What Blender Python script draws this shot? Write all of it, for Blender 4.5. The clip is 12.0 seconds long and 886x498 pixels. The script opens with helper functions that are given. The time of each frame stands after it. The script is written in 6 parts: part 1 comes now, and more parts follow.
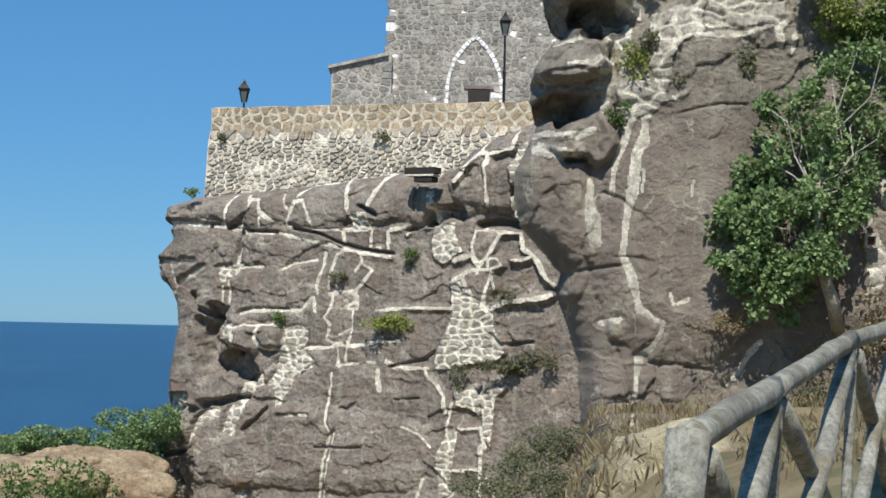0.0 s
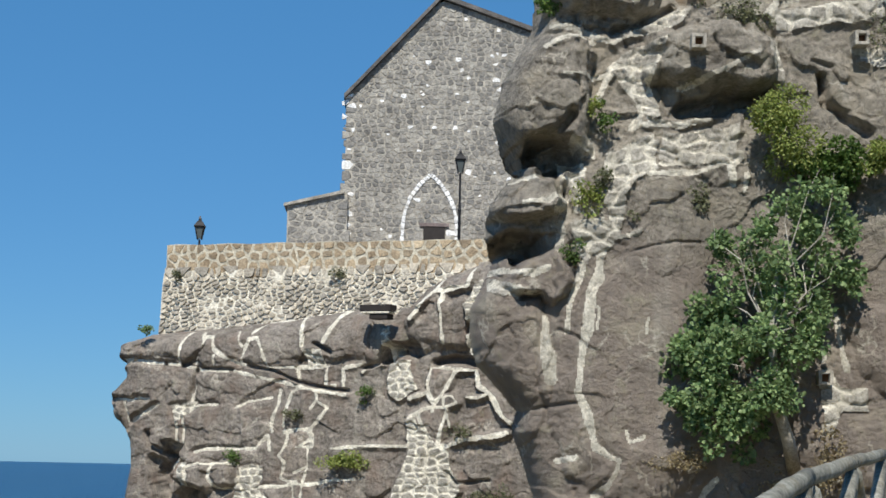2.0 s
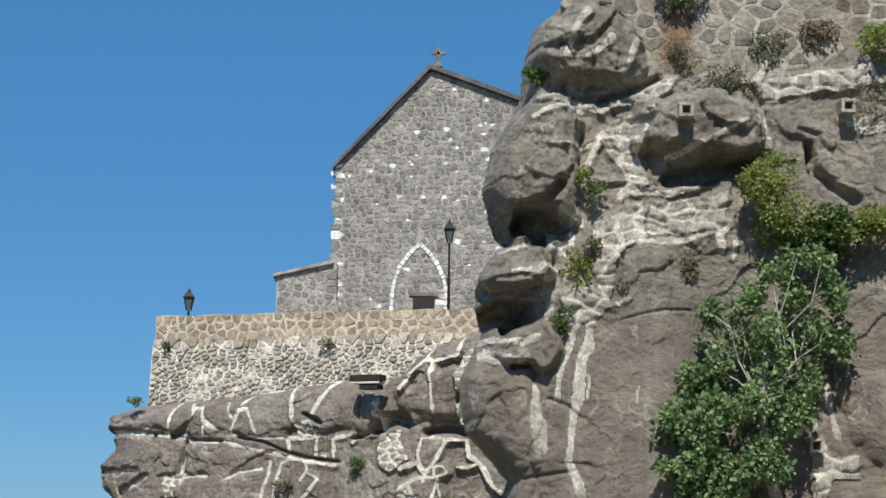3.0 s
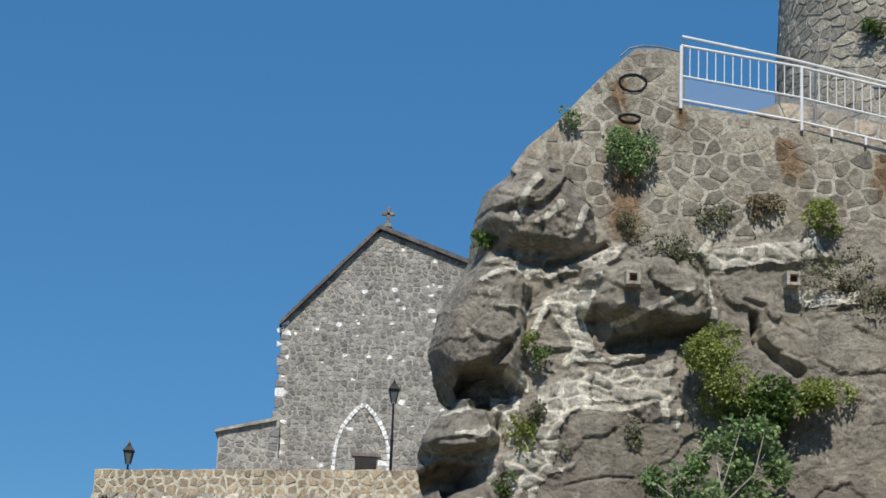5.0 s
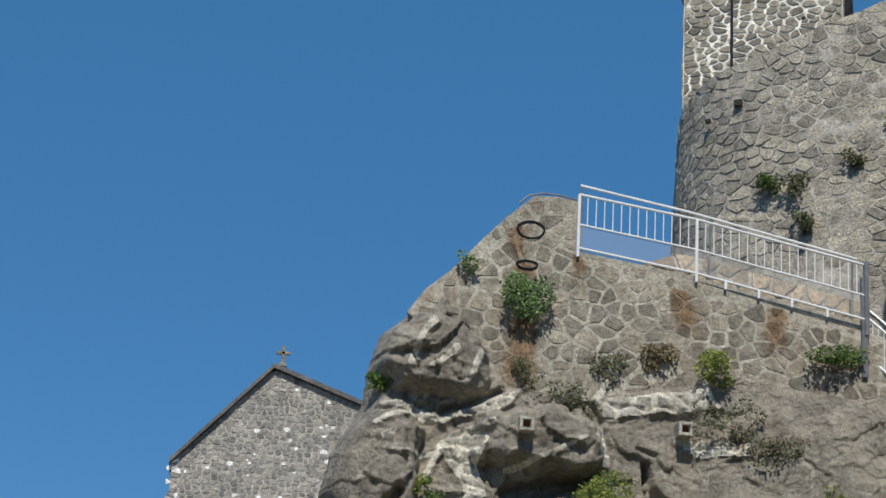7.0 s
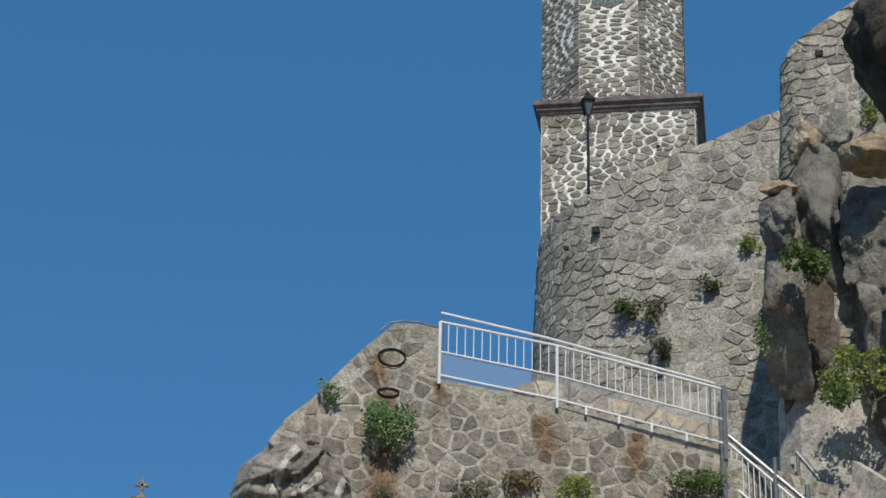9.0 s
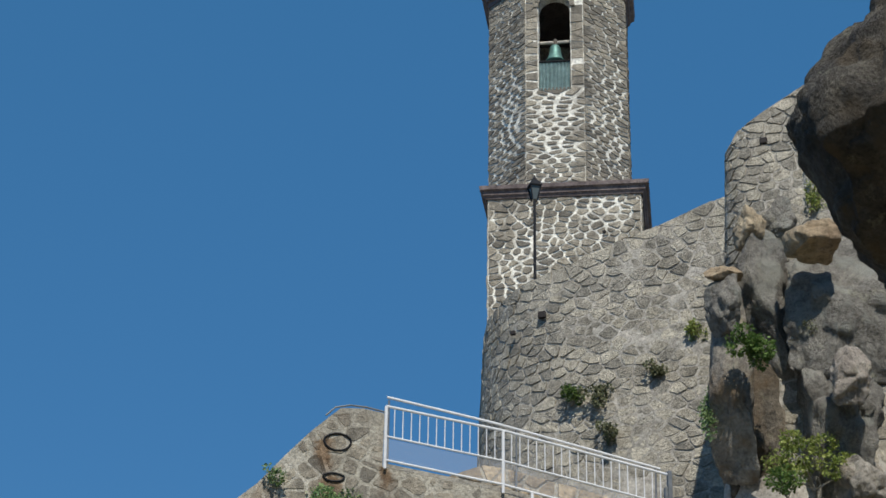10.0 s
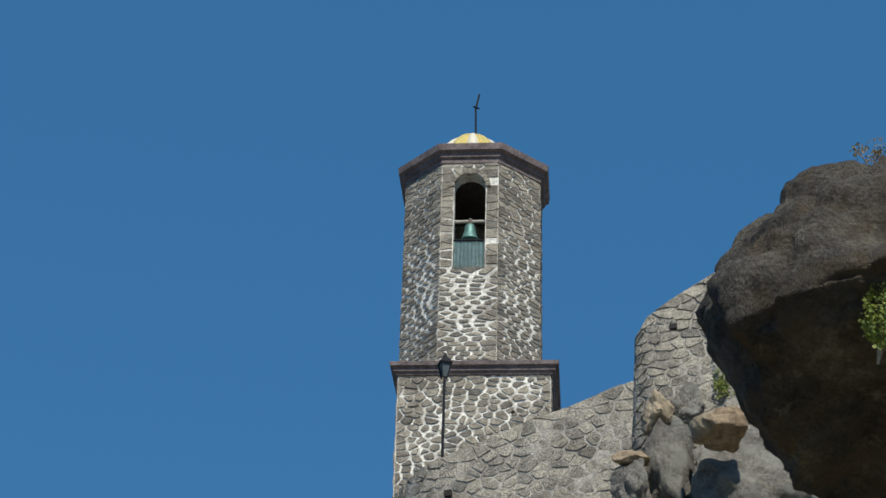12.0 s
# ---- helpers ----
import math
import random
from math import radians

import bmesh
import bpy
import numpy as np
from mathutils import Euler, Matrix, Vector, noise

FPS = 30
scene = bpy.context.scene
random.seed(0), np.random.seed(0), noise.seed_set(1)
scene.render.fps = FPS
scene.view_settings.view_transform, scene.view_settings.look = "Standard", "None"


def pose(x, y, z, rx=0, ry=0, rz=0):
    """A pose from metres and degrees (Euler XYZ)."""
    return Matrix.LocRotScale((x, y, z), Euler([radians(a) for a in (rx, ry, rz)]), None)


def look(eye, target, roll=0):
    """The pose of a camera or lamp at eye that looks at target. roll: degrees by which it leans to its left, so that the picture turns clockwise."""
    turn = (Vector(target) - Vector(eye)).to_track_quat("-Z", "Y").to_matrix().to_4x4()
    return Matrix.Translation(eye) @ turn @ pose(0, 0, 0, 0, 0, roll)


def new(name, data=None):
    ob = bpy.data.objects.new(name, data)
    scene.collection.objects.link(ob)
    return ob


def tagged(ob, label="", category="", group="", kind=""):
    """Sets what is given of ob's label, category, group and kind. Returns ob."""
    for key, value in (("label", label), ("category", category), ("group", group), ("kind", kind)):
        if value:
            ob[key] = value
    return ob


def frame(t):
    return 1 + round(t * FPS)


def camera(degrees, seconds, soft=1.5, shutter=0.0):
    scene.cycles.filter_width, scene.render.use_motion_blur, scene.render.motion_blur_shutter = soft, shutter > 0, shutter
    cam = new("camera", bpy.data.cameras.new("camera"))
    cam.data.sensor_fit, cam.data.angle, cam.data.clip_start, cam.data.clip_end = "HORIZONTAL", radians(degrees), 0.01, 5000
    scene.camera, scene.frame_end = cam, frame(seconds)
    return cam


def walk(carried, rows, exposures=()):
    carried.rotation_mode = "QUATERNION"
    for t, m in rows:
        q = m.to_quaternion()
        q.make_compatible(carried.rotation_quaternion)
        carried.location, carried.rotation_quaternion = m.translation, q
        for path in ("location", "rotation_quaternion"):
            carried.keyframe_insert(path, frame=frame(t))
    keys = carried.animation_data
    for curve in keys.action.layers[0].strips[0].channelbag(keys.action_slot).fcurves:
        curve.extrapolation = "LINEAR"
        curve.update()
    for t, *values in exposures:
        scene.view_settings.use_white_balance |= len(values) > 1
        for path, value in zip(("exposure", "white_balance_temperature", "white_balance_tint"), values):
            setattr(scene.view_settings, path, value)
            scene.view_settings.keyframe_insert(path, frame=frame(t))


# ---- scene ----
# ---- camera: held in the hand, turning where it stands, long lens ----
EYE = Vector((0.0, 0.0, 1.6))
cam = camera(26.39, 12.0, soft=1.6)
TURNS = [(0, 0.079, 2.250, 1.356), (0.5, 0.438, 3.171, 1.231), (1, 0.637, 4.303, 1.215), (1.5, 0.853, 5.448, 1.051),
         (2, 1.338, 6.440, 1.267), (2.5, 1.446, 7.387, 1.264), (3, 1.624, 8.552, 0.888), (5, 3.134, 13.473, 2.342),
         (5.5, 3.699, 14.718, 2.452), (6, 4.397, 15.875, 2.742), (6.5, 5.068, 16.791, 2.944), (7, 6.170, 17.927, 3.209),
         (9, 10.494, 21.961, 1.306), (9.5, 11.315, 23.196, 0.770), (10, 12.200, 24.546, 0.895), (10.5, 13.018, 25.821, 1.232),
         (11, 13.858, 27.231, 1.756), (11.5, 14.535, 28.535, 1.987), (12, 15.084, 29.927, 1.646)]
rows = []
for t, yaw, up, lean in TURNS:
    y, p = radians(yaw), radians(up)
    rows.append((t, look(EYE, EYE + Vector((math.sin(y) * math.cos(p), math.cos(y) * math.cos(p), math.sin(p))), lean)))
walk(cam, rows, [(0.0, 0.39), (3.0, 0.29), (6.0, 0.13), (12.0, 0.06)])

# ---- sky and sun ----
SUN_AZ, SUN_EL = radians(188), radians(50)          # from +Y towards +X
world = bpy.data.worlds.new("sky")
scene.world = world
world.use_nodes = True
wt = world.node_tree
sky = wt.nodes.new("ShaderNodeTexSky")
sky.sky_type, sky.sun_disc = "NISHITA", False
sky.sun_elevation, sky.sun_rotation = SUN_EL, SUN_AZ
sky.altitude, sky.air_density, sky.dust_density, sky.ozone_density = 0, 0.75, 0.1, 3.5
tint = wt.nodes.new("ShaderNodeMix")
tint.data_type, tint.blend_type = "RGBA", "MULTIPLY"
tint.inputs[0].default_value, tint.inputs[7].default_value = 1.0, (0.217, 0.302, 0.35, 1)
wt.links.new(sky.outputs[0], tint.inputs[6])
haze = wt.nodes.new("ShaderNodeMix")
haze.data_type, haze.blend_type = "RGBA", "ADD"
haze.inputs[0].default_value, haze.inputs[7].default_value = 1.0, (0.24, 1.16, 2.56, 1)
wt.links.new(tint.outputs[2], haze.inputs[6])
wt.links.new(haze.outputs[2], wt.nodes["Background"].inputs[0])
wt.nodes["Background"].inputs[1].default_value = 0.10
sun = new("sun", bpy.data.lights.new("sun", "SUN"))
sun.data.energy, sun.data.angle, sun.data.color = 4.1, radians(0.5), (1.0, 0.95, 0.86)
sun_way = Vector((math.sin(SUN_AZ) * math.cos(SUN_EL), math.cos(SUN_AZ) * math.cos(SUN_EL), math.sin(SUN_EL)))
sun.matrix_world = look(sun_way * 50, (0, 0, 0))


# ---- materials ----
def ramp(nt, fac, stops):
    r = nt.nodes.new("ShaderNodeValToRGB")
    while len(r.color_ramp.elements) < len(stops):
        r.color_ramp.elements.new(0.5)
    for e, (pos, col) in zip(r.color_ramp.elements, stops):
        e.position, e.color = pos, (*col, 1)
    nt.links.new(fac, r.inputs[0])
    return r.outputs[0]


def noise_tex(nt, vec, scale, detail=6.0, rough=0.6, stretch=None):
    if stretch:
        mp = nt.nodes.new("ShaderNodeMapping")
        mp.inputs["Scale"].default_value = stretch
        nt.links.new(vec, mp.inputs[0])
        vec = mp.outputs[0]
    n = nt.nodes.new("ShaderNodeTexNoise")
    n.inputs["Scale"].default_value, n.inputs["Detail"].default_value, n.inputs["Roughness"].default_value = scale, detail, rough
    nt.links.new(vec, n.inputs["Vector"])
    return n.outputs[0]


def mix(nt, kind, fac, a, b):
    m = nt.nodes.new("ShaderNodeMix")
    m.data_type, m.blend_type = "RGBA", kind
    for sock, v in ((m.inputs[0], fac), (m.inputs[6], a), (m.inputs[7], b)):
        if isinstance(v, (int, float)):
            sock.default_value = v
        elif isinstance(v, tuple):
            sock.default_value = (*v, 1)
        else:
            nt.links.new(v, sock)
    return m.outputs[2]


def grey(v):
    return (v, v, v)


def base(name, roughness=0.9, metallic=0.0):
    m = bpy.data.materials.new(name)
    m.use_nodes = True
    nt = m.node_tree
    b = nt.nodes["Principled BSDF"]
    b.inputs["Roughness"].default_value, b.inputs["Metallic"].default_value = roughness, metallic
    b.inputs["Specular IOR Level"].default_value = 0.25
    pos = nt.nodes.new("ShaderNodeNewGeometry").outputs["Position"]
    return m, nt, b, pos


def bump(nt, b, height, strength, distance):
    bp = nt.nodes.new("ShaderNodeBump")
    bp.inputs["Strength"].default_value, bp.inputs["Distance"].default_value = strength, distance
    nt.links.new(height, bp.inputs["Height"])
    nt.links.new(bp.outputs[0], b.inputs["Normal"])


def stone_mat(name, dark, mid_tone, light, scale=1.0, stain=None, vary=0.0, island=False, relief=0.05, streak=0.0, lichen=0.0, rust=0.0, strata=None, runs=(), lime=0.0):
    """Weathered stone: broad tone, grain, pits, run-off streaks, lichen, and a tone of its own for each piece."""
    m, nt, b, pos = base(name)
    dark, mid_tone, light = (tuple(min(0.86, 1.22 * c) for c in tone) for tone in (dark, mid_tone, light))
    col = ramp(nt, noise_tex(nt, pos, 0.55 * scale, 8, 0.62), [(0.3, dark), (0.5, mid_tone), (0.72, light)])
    fine = noise_tex(nt, pos, 9 * scale, 8, 0.7)
    col = mix(nt, "MULTIPLY", 0.85, col, ramp(nt, fine, [(0.28, grey(0.35)), (0.5, grey(1.0)), (0.75, grey(1.5))]))
    col = mix(nt, "MULTIPLY", 0.8, col, ramp(nt, noise_tex(nt, pos, 2.7 * scale, 7, 0.65), [(0.33, grey(0.6)), (0.5, grey(1.0)), (0.7, grey(1.3))]))
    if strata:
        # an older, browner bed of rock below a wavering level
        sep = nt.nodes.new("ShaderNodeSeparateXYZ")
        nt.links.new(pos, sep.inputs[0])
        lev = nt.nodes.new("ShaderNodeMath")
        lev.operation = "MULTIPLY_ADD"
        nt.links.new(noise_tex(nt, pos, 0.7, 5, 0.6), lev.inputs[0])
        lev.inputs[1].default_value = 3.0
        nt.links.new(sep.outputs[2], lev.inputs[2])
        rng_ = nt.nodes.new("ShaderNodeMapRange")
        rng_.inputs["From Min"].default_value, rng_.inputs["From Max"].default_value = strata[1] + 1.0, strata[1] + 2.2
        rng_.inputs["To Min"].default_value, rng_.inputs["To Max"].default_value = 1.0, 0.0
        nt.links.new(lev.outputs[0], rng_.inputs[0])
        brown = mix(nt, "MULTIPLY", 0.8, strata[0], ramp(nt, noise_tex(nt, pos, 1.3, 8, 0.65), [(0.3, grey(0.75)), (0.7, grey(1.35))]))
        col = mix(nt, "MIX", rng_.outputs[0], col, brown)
    if rust:
        s = ramp(nt, noise_tex(nt, pos, 1.0, 4, 0.55, (1.1, 1.1, 0.14)), [(0.55, grey(0)), (0.66, grey(rust))])
        col = mix(nt, "MIX", s, col, (0.15, 0.095, 0.06))
    if runs:
        # rusty run-off below iron fixings: (x, upper end, lower end, half width)
        sep = nt.nodes.new("ShaderNodeSeparateXYZ")
        nt.links.new(mix(nt, "ADD", 0.7, pos, noise_tex(nt, pos, 2.2, 6, 0.65)), sep.inputs[0])
        total = None
        for rx, top_z, low_z, half in runs:
            def window(sock, pts):
                m1 = nt.nodes.new("ShaderNodeMapRange")
                m1.interpolation_type = "SMOOTHSTEP"
                m1.inputs["From Min"].default_value, m1.inputs["From Max"].default_value = pts
                nt.links.new(sock, m1.inputs[0])
                return m1.outputs[0]
            off = nt.nodes.new("ShaderNodeMath")
            off.operation = "SUBTRACT"
            nt.links.new(sep.outputs[0], off.inputs[0])
            off.inputs[1].default_value = rx + 0.35
            size = nt.nodes.new("ShaderNodeMath")
            size.operation = "ABSOLUTE"
            nt.links.new(off.outputs[0], size.inputs[0])
            one = window(size.outputs[0], (half, half * 0.3))
            for lim in ((low_z - 0.1 + 0.35, low_z + 0.35 + 0.35), (top_z + 0.35, top_z - 0.06 + 0.35)):
                mm = nt.nodes.new("ShaderNodeMath")
                mm.operation = "MULTIPLY"
                nt.links.new(one, mm.inputs[0])
                nt.links.new(window(sep.outputs[2], lim), mm.inputs[1])
                one = mm.outputs[0]
            if total is not None:
                mm = nt.nodes.new("ShaderNodeMath")
                mm.operation = "MAXIMUM"
                nt.links.new(total, mm.inputs[0])
                nt.links.new(one, mm.inputs[1])
                one = mm.outputs[0]
            total = one
        col = mix(nt, "MULTIPLY", total, col, (0.62, 0.47, 0.36))
    if stain:
        s = ramp(nt, noise_tex(nt, pos, 0.9 * scale, 5, 0.55), [(0.52, grey(0)), (0.68, grey(1))])
        col = mix(nt, "MIX", s, col, stain)
    if streak:
        s = ramp(nt, noise_tex(nt, pos, 1.0, 5, 0.6, (2.4, 2.4, 0.16)), [(0.56, grey(0)), (0.72, grey(streak))])
        col = mix(nt, "MIX", s, col, (0.42, 0.40, 0.35))
    if lime:
        # lime washed out of the joints, dried in thin wandering lines
        band = ramp(nt, noise_tex(nt, pos, 0.75, 7, 0.55), [(0.485, grey(0)), (0.497, grey(1)), (0.503, grey(1)), (0.515, grey(0))])
        spread = ramp(nt, noise_tex(nt, pos, 1.1, 4, 0.6), [(0.5, grey(0)), (0.62, grey(lime))])
        col = mix(nt, "MIX", mix(nt, "MULTIPLY", 1.0, band, spread), col, (0.52, 0.49, 0.42))
    if lichen:
        s = ramp(nt, noise_tex(nt, pos, 2.6, 9, 0.75), [(0.57, grey(0)), (0.66, grey(lichen))])
        col = mix(nt, "MIX", s, col, (0.30, 0.29, 0.21))
    if vary:
        r = (nt.nodes.new("ShaderNodeNewGeometry").outputs["Random Per Island"] if island
             else nt.nodes.new("ShaderNodeObjectInfo").outputs["Random"])
        col = mix(nt, "MULTIPLY", 1.0, col, ramp(nt, r, [(0, grey(1 - vary)), (0.5, (1.0, 0.98, 0.95)), (0.85, (1 + vary, 1 + 0.9 * vary, 1 + 0.7 * vary))]))
    nt.links.new(col, b.inputs["Base Color"])
    bump(nt, b, mix(nt, "MIX", 0.45, noise_tex(nt, pos, 3.0 * scale, 10, 0.68), fine), 1.0, relief * 1.5)
    return m


def plain_mat(name, col, roughness=0.6, metallic=0.0, wear=0.25, scale=6.0):
    m, nt, b, pos = base(name, roughness, metallic)
    n = noise_tex(nt, pos, scale, 6, 0.6)
    c = mix(nt, "MULTIPLY", 1.0, col, ramp(nt, n, [(0.3, grey(1 - wear)), (0.7, grey(1 + wear * 0.4))]))
    nt.links.new(c, b.inputs["Base Color"])
    bump(nt, b, n, 0.3, 0.01)
    return m


def leaf_mat(name, dark, light):
    m, nt, b, pos = base(name, 0.5)
    r = nt.nodes.new("ShaderNodeNewGeometry").outputs["Random Per Island"]
    col = ramp(nt, r, [(0.1, dark), (0.9, light)])
    col = mix(nt, "MULTIPLY", 0.6, col, ramp(nt, noise_tex(nt, pos, 2.2, 3), [(0.35, grey(0.55)), (0.65, grey(1.3))]))
    nt.links.new(col, b.inputs["Base Color"])
    tr = nt.nodes.new("ShaderNodeBsdfTranslucent")
    nt.links.new(col, tr.inputs[0])
    ms = nt.nodes.new("ShaderNodeMixShader")
    ms.inputs[0].default_value = 0.42
    nt.links.new(b.outputs[0], ms.inputs[1])
    nt.links.new(tr.outputs[0], ms.inputs[2])
    nt.links.new(ms.outputs[0], nt.nodes["Material Output"].inputs[0])
    return m


ROCK = stone_mat("brown_rock", (0.14, 0.123, 0.108), (0.205, 0.184, 0.164), (0.27, 0.248, 0.222), 1.0, streak=0.45, lichen=0.45, relief=0.1, vary=0.27, stain=(0.235, 0.187, 0.158), lime=0.8)
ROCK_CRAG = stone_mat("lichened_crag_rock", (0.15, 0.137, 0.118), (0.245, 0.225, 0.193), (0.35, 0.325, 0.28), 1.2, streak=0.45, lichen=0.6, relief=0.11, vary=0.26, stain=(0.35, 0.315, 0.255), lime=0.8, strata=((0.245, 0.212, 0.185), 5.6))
# the cleft's shade put into a darker rock colour; also fills under the steps
ROCK_DARK = stone_mat("shade_dark_rock", (0.05, 0.045, 0.038), (0.10, 0.088, 0.072), (0.18, 0.155, 0.12), 1.4, stain=(0.13, 0.095, 0.06), lichen=0.45, relief=0.12)
ROCK_GREY = stone_mat("grey_rock", (0.12, 0.105, 0.088), (0.21, 0.19, 0.16), (0.31, 0.285, 0.24), 1.2, stain=(0.22, 0.16, 0.10), lichen=0.7, relief=0.1)
ROCK_PALE = stone_mat("pale_lichened_rock", (0.085, 0.078, 0.068), (0.172, 0.161, 0.14), (0.26, 0.247, 0.215), 1.8, stain=(0.27, 0.27, 0.235), lichen=0.6, relief=0.1)
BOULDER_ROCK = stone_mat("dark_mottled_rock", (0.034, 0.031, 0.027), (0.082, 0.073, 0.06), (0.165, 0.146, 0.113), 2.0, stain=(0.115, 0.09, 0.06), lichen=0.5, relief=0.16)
ROCK_TAN = stone_mat("tan_rock", (0.16, 0.11, 0.07), (0.26, 0.20, 0.13), (0.36, 0.30, 0.21), 1.2, lichen=0.4, relief=0.06)
SAND_ROCK = stone_mat("brown_rock", (0.15, 0.13, 0.115), (0.22, 0.193, 0.172), (0.285, 0.258, 0.232), 0.8, streak=0.4, lichen=0.35, relief=0.08, vary=0.15)
YELLOW_ROCK = stone_mat("yellow_sandstone", (0.30, 0.255, 0.16), (0.42, 0.37, 0.25), (0.54, 0.49, 0.36), 1.6, stain=(0.34, 0.30, 0.22), lichen=0.3, relief=0.06)
MORTAR = stone_mat("pale_mortar", (0.40, 0.37, 0.31), (0.55, 0.52, 0.44), (0.66, 0.63, 0.55), 2.2, relief=0.04)
MORTAR_CRAG = stone_mat("grey_beige_mortar", (0.34, 0.315, 0.265), (0.45, 0.425, 0.36), (0.56, 0.535, 0.465), 2.2, stain=(0.36, 0.34, 0.285), relief=0.04)
MORTAR_WARM = stone_mat("yellowed_mortar", (0.34, 0.305, 0.24), (0.43, 0.395, 0.315), (0.52, 0.485, 0.40), 1.8, relief=0.03)
RUNS = [(5.22, 12.45, 11.9, 0.3), (5.2, 11.4, 9.9, 0.42), (8.3, 12.3, 11.2, 0.34), (10.1, 12.0, 11.0, 0.3), (6.2, 12.7, 12.1, 0.16), (5.05, 13.2, 12.4, 0.2)]
MORTAR_WALL = stone_mat("weathered_wall_mortar", (0.225, 0.208, 0.172), (0.31, 0.29, 0.24), (0.39, 0.365, 0.31), 1.8, relief=0.04, rust=0.3, runs=RUNS)
MORTAR_GREY = stone_mat("grey_mortar", (0.24, 0.22, 0.19), (0.32, 0.30, 0.26), (0.42, 0.39, 0.34), 1.8, relief=0.03)
MORTAR_WHITE = stone_mat("white_mortar", (0.50, 0.48, 0.42), (0.66, 0.64, 0.57), (0.72, 0.70, 0.63), 1.5, stain=(0.33, 0.305, 0.26), relief=0.03)
INFILL = stone_mat("infill_stone", (0.20, 0.187, 0.16), (0.295, 0.278, 0.24), (0.39, 0.37, 0.325), 2.0, relief=0.04)
ROOF_SLAB = stone_mat("roof_slab", (0.075, 0.07, 0.068), (0.11, 0.105, 0.10), (0.16, 0.15, 0.145), 1.5, relief=0.02)
WHITE_STONE = stone_mat("whitewashed_stone", (0.62, 0.60, 0.56), (0.76, 0.74, 0.70), (0.82, 0.80, 0.77), 2.0, relief=0.02)
CORNICE = stone_mat("cornice_stone", (0.11, 0.09, 0.085), (0.16, 0.13, 0.125), (0.21, 0.18, 0.17), 1.5, relief=0.02)


def masonry_pair(name, dark, mid_tone, light, scale=1.5, vary=0.3, relief=0.05, stain=None, rust=0.0, runs=()):
    return (stone_mat(name, dark, mid_tone, light, scale, vary=vary, relief=relief, stain=stain, rust=rust, runs=runs),
            stone_mat(name + "_far", dark, mid_tone, light, scale, vary=vary, relief=relief, stain=stain, rust=rust, runs=runs, island=True))


PARAPET_STONE = masonry_pair("tan_block", (0.216, 0.169, 0.115), (0.311, 0.250, 0.176), (0.405, 0.338, 0.243), vary=0.22)
RUBBLE_STONE = masonry_pair("grey_rubble", (0.235, 0.215, 0.178), (0.36, 0.332, 0.286), (0.48, 0.452, 0.392), vary=0.3)
CHURCH_STONE = masonry_pair("dark_grey_stone", (0.165, 0.16, 0.15), (0.25, 0.243, 0.228), (0.33, 0.32, 0.30), 2.5, vary=0.3)
RAMPART_STONE = masonry_pair("rampart_stone", (0.20, 0.186, 0.154), (0.30, 0.28, 0.235), (0.385, 0.361, 0.308), 2.0, vary=0.28, relief=0.07)
TOWER_STONE = masonry_pair("tower_stone", (0.145, 0.131, 0.109), (0.225, 0.207, 0.173), (0.31, 0.288, 0.243), 2.0, vary=0.32)
WALL_STONE = masonry_pair("retaining_stone", (0.145, 0.131, 0.108), (0.215, 0.198, 0.165), (0.29, 0.268, 0.224), 1.5, vary=0.3, rust=0.35, runs=RUNS)


# ---- small mesh helpers ----
def mesh_object(name, verts, faces, mats, parent=None, label="", smooth=False, slots=None):
    me = bpy.data.meshes.new(name)
    me.from_pydata([tuple(map(float, v)) for v in verts], [], [tuple(map(int, f)) for f in faces])
    for m in mats if isinstance(mats, (list, tuple)) else [mats]:
        me.materials.append(m)
    if slots is not None:
        me.polygons.foreach_set("material_index", np.asarray(slots, dtype=np.int32))
    if smooth:
        me.polygons.foreach_set("use_smooth", np.ones(len(me.polygons), dtype=bool))
    me.update()
    ob = new(name, me)
    if parent:
        ob.parent = parent
    return tagged(ob, label)


def part(name, bm, material, parent, label="", smooth=False):
    bmesh.ops.recalc_face_normals(bm, faces=bm.faces)
    me = bpy.data.meshes.new(name)
    bm.to_mesh(me)
    bm.free()
    me.materials.append(material)
    if smooth:
        me.polygons.foreach_set("use_smooth", np.ones(len(me.polygons), dtype=bool))
    ob = new(name, me)
    if parent:
        ob.parent = parent
    return tagged(ob, label)


def thing(name, label, category, group="", kind="", at=(0, 0, 0)):
    ob = tagged(new(name), label, category, group, kind)
    ob.location = at
    return ob


def box_bm(size, centre=(0, 0, 0), bevel=0.01, bm=None, turn=0.0):
    bm = bm or bmesh.new()
    made = bmesh.ops.create_cube(bm, size=1.0, matrix=Matrix.Translation(centre) @ Matrix.Rotation(turn, 4, "Z") @ Matrix.Diagonal((*size, 1)))
    if bevel:
        edges = list({e for v in made["verts"] for e in v.link_edges})
        bmesh.ops.bevel(bm, geom=edges, offset=bevel, segments=1, affect="EDGES")
    return bm


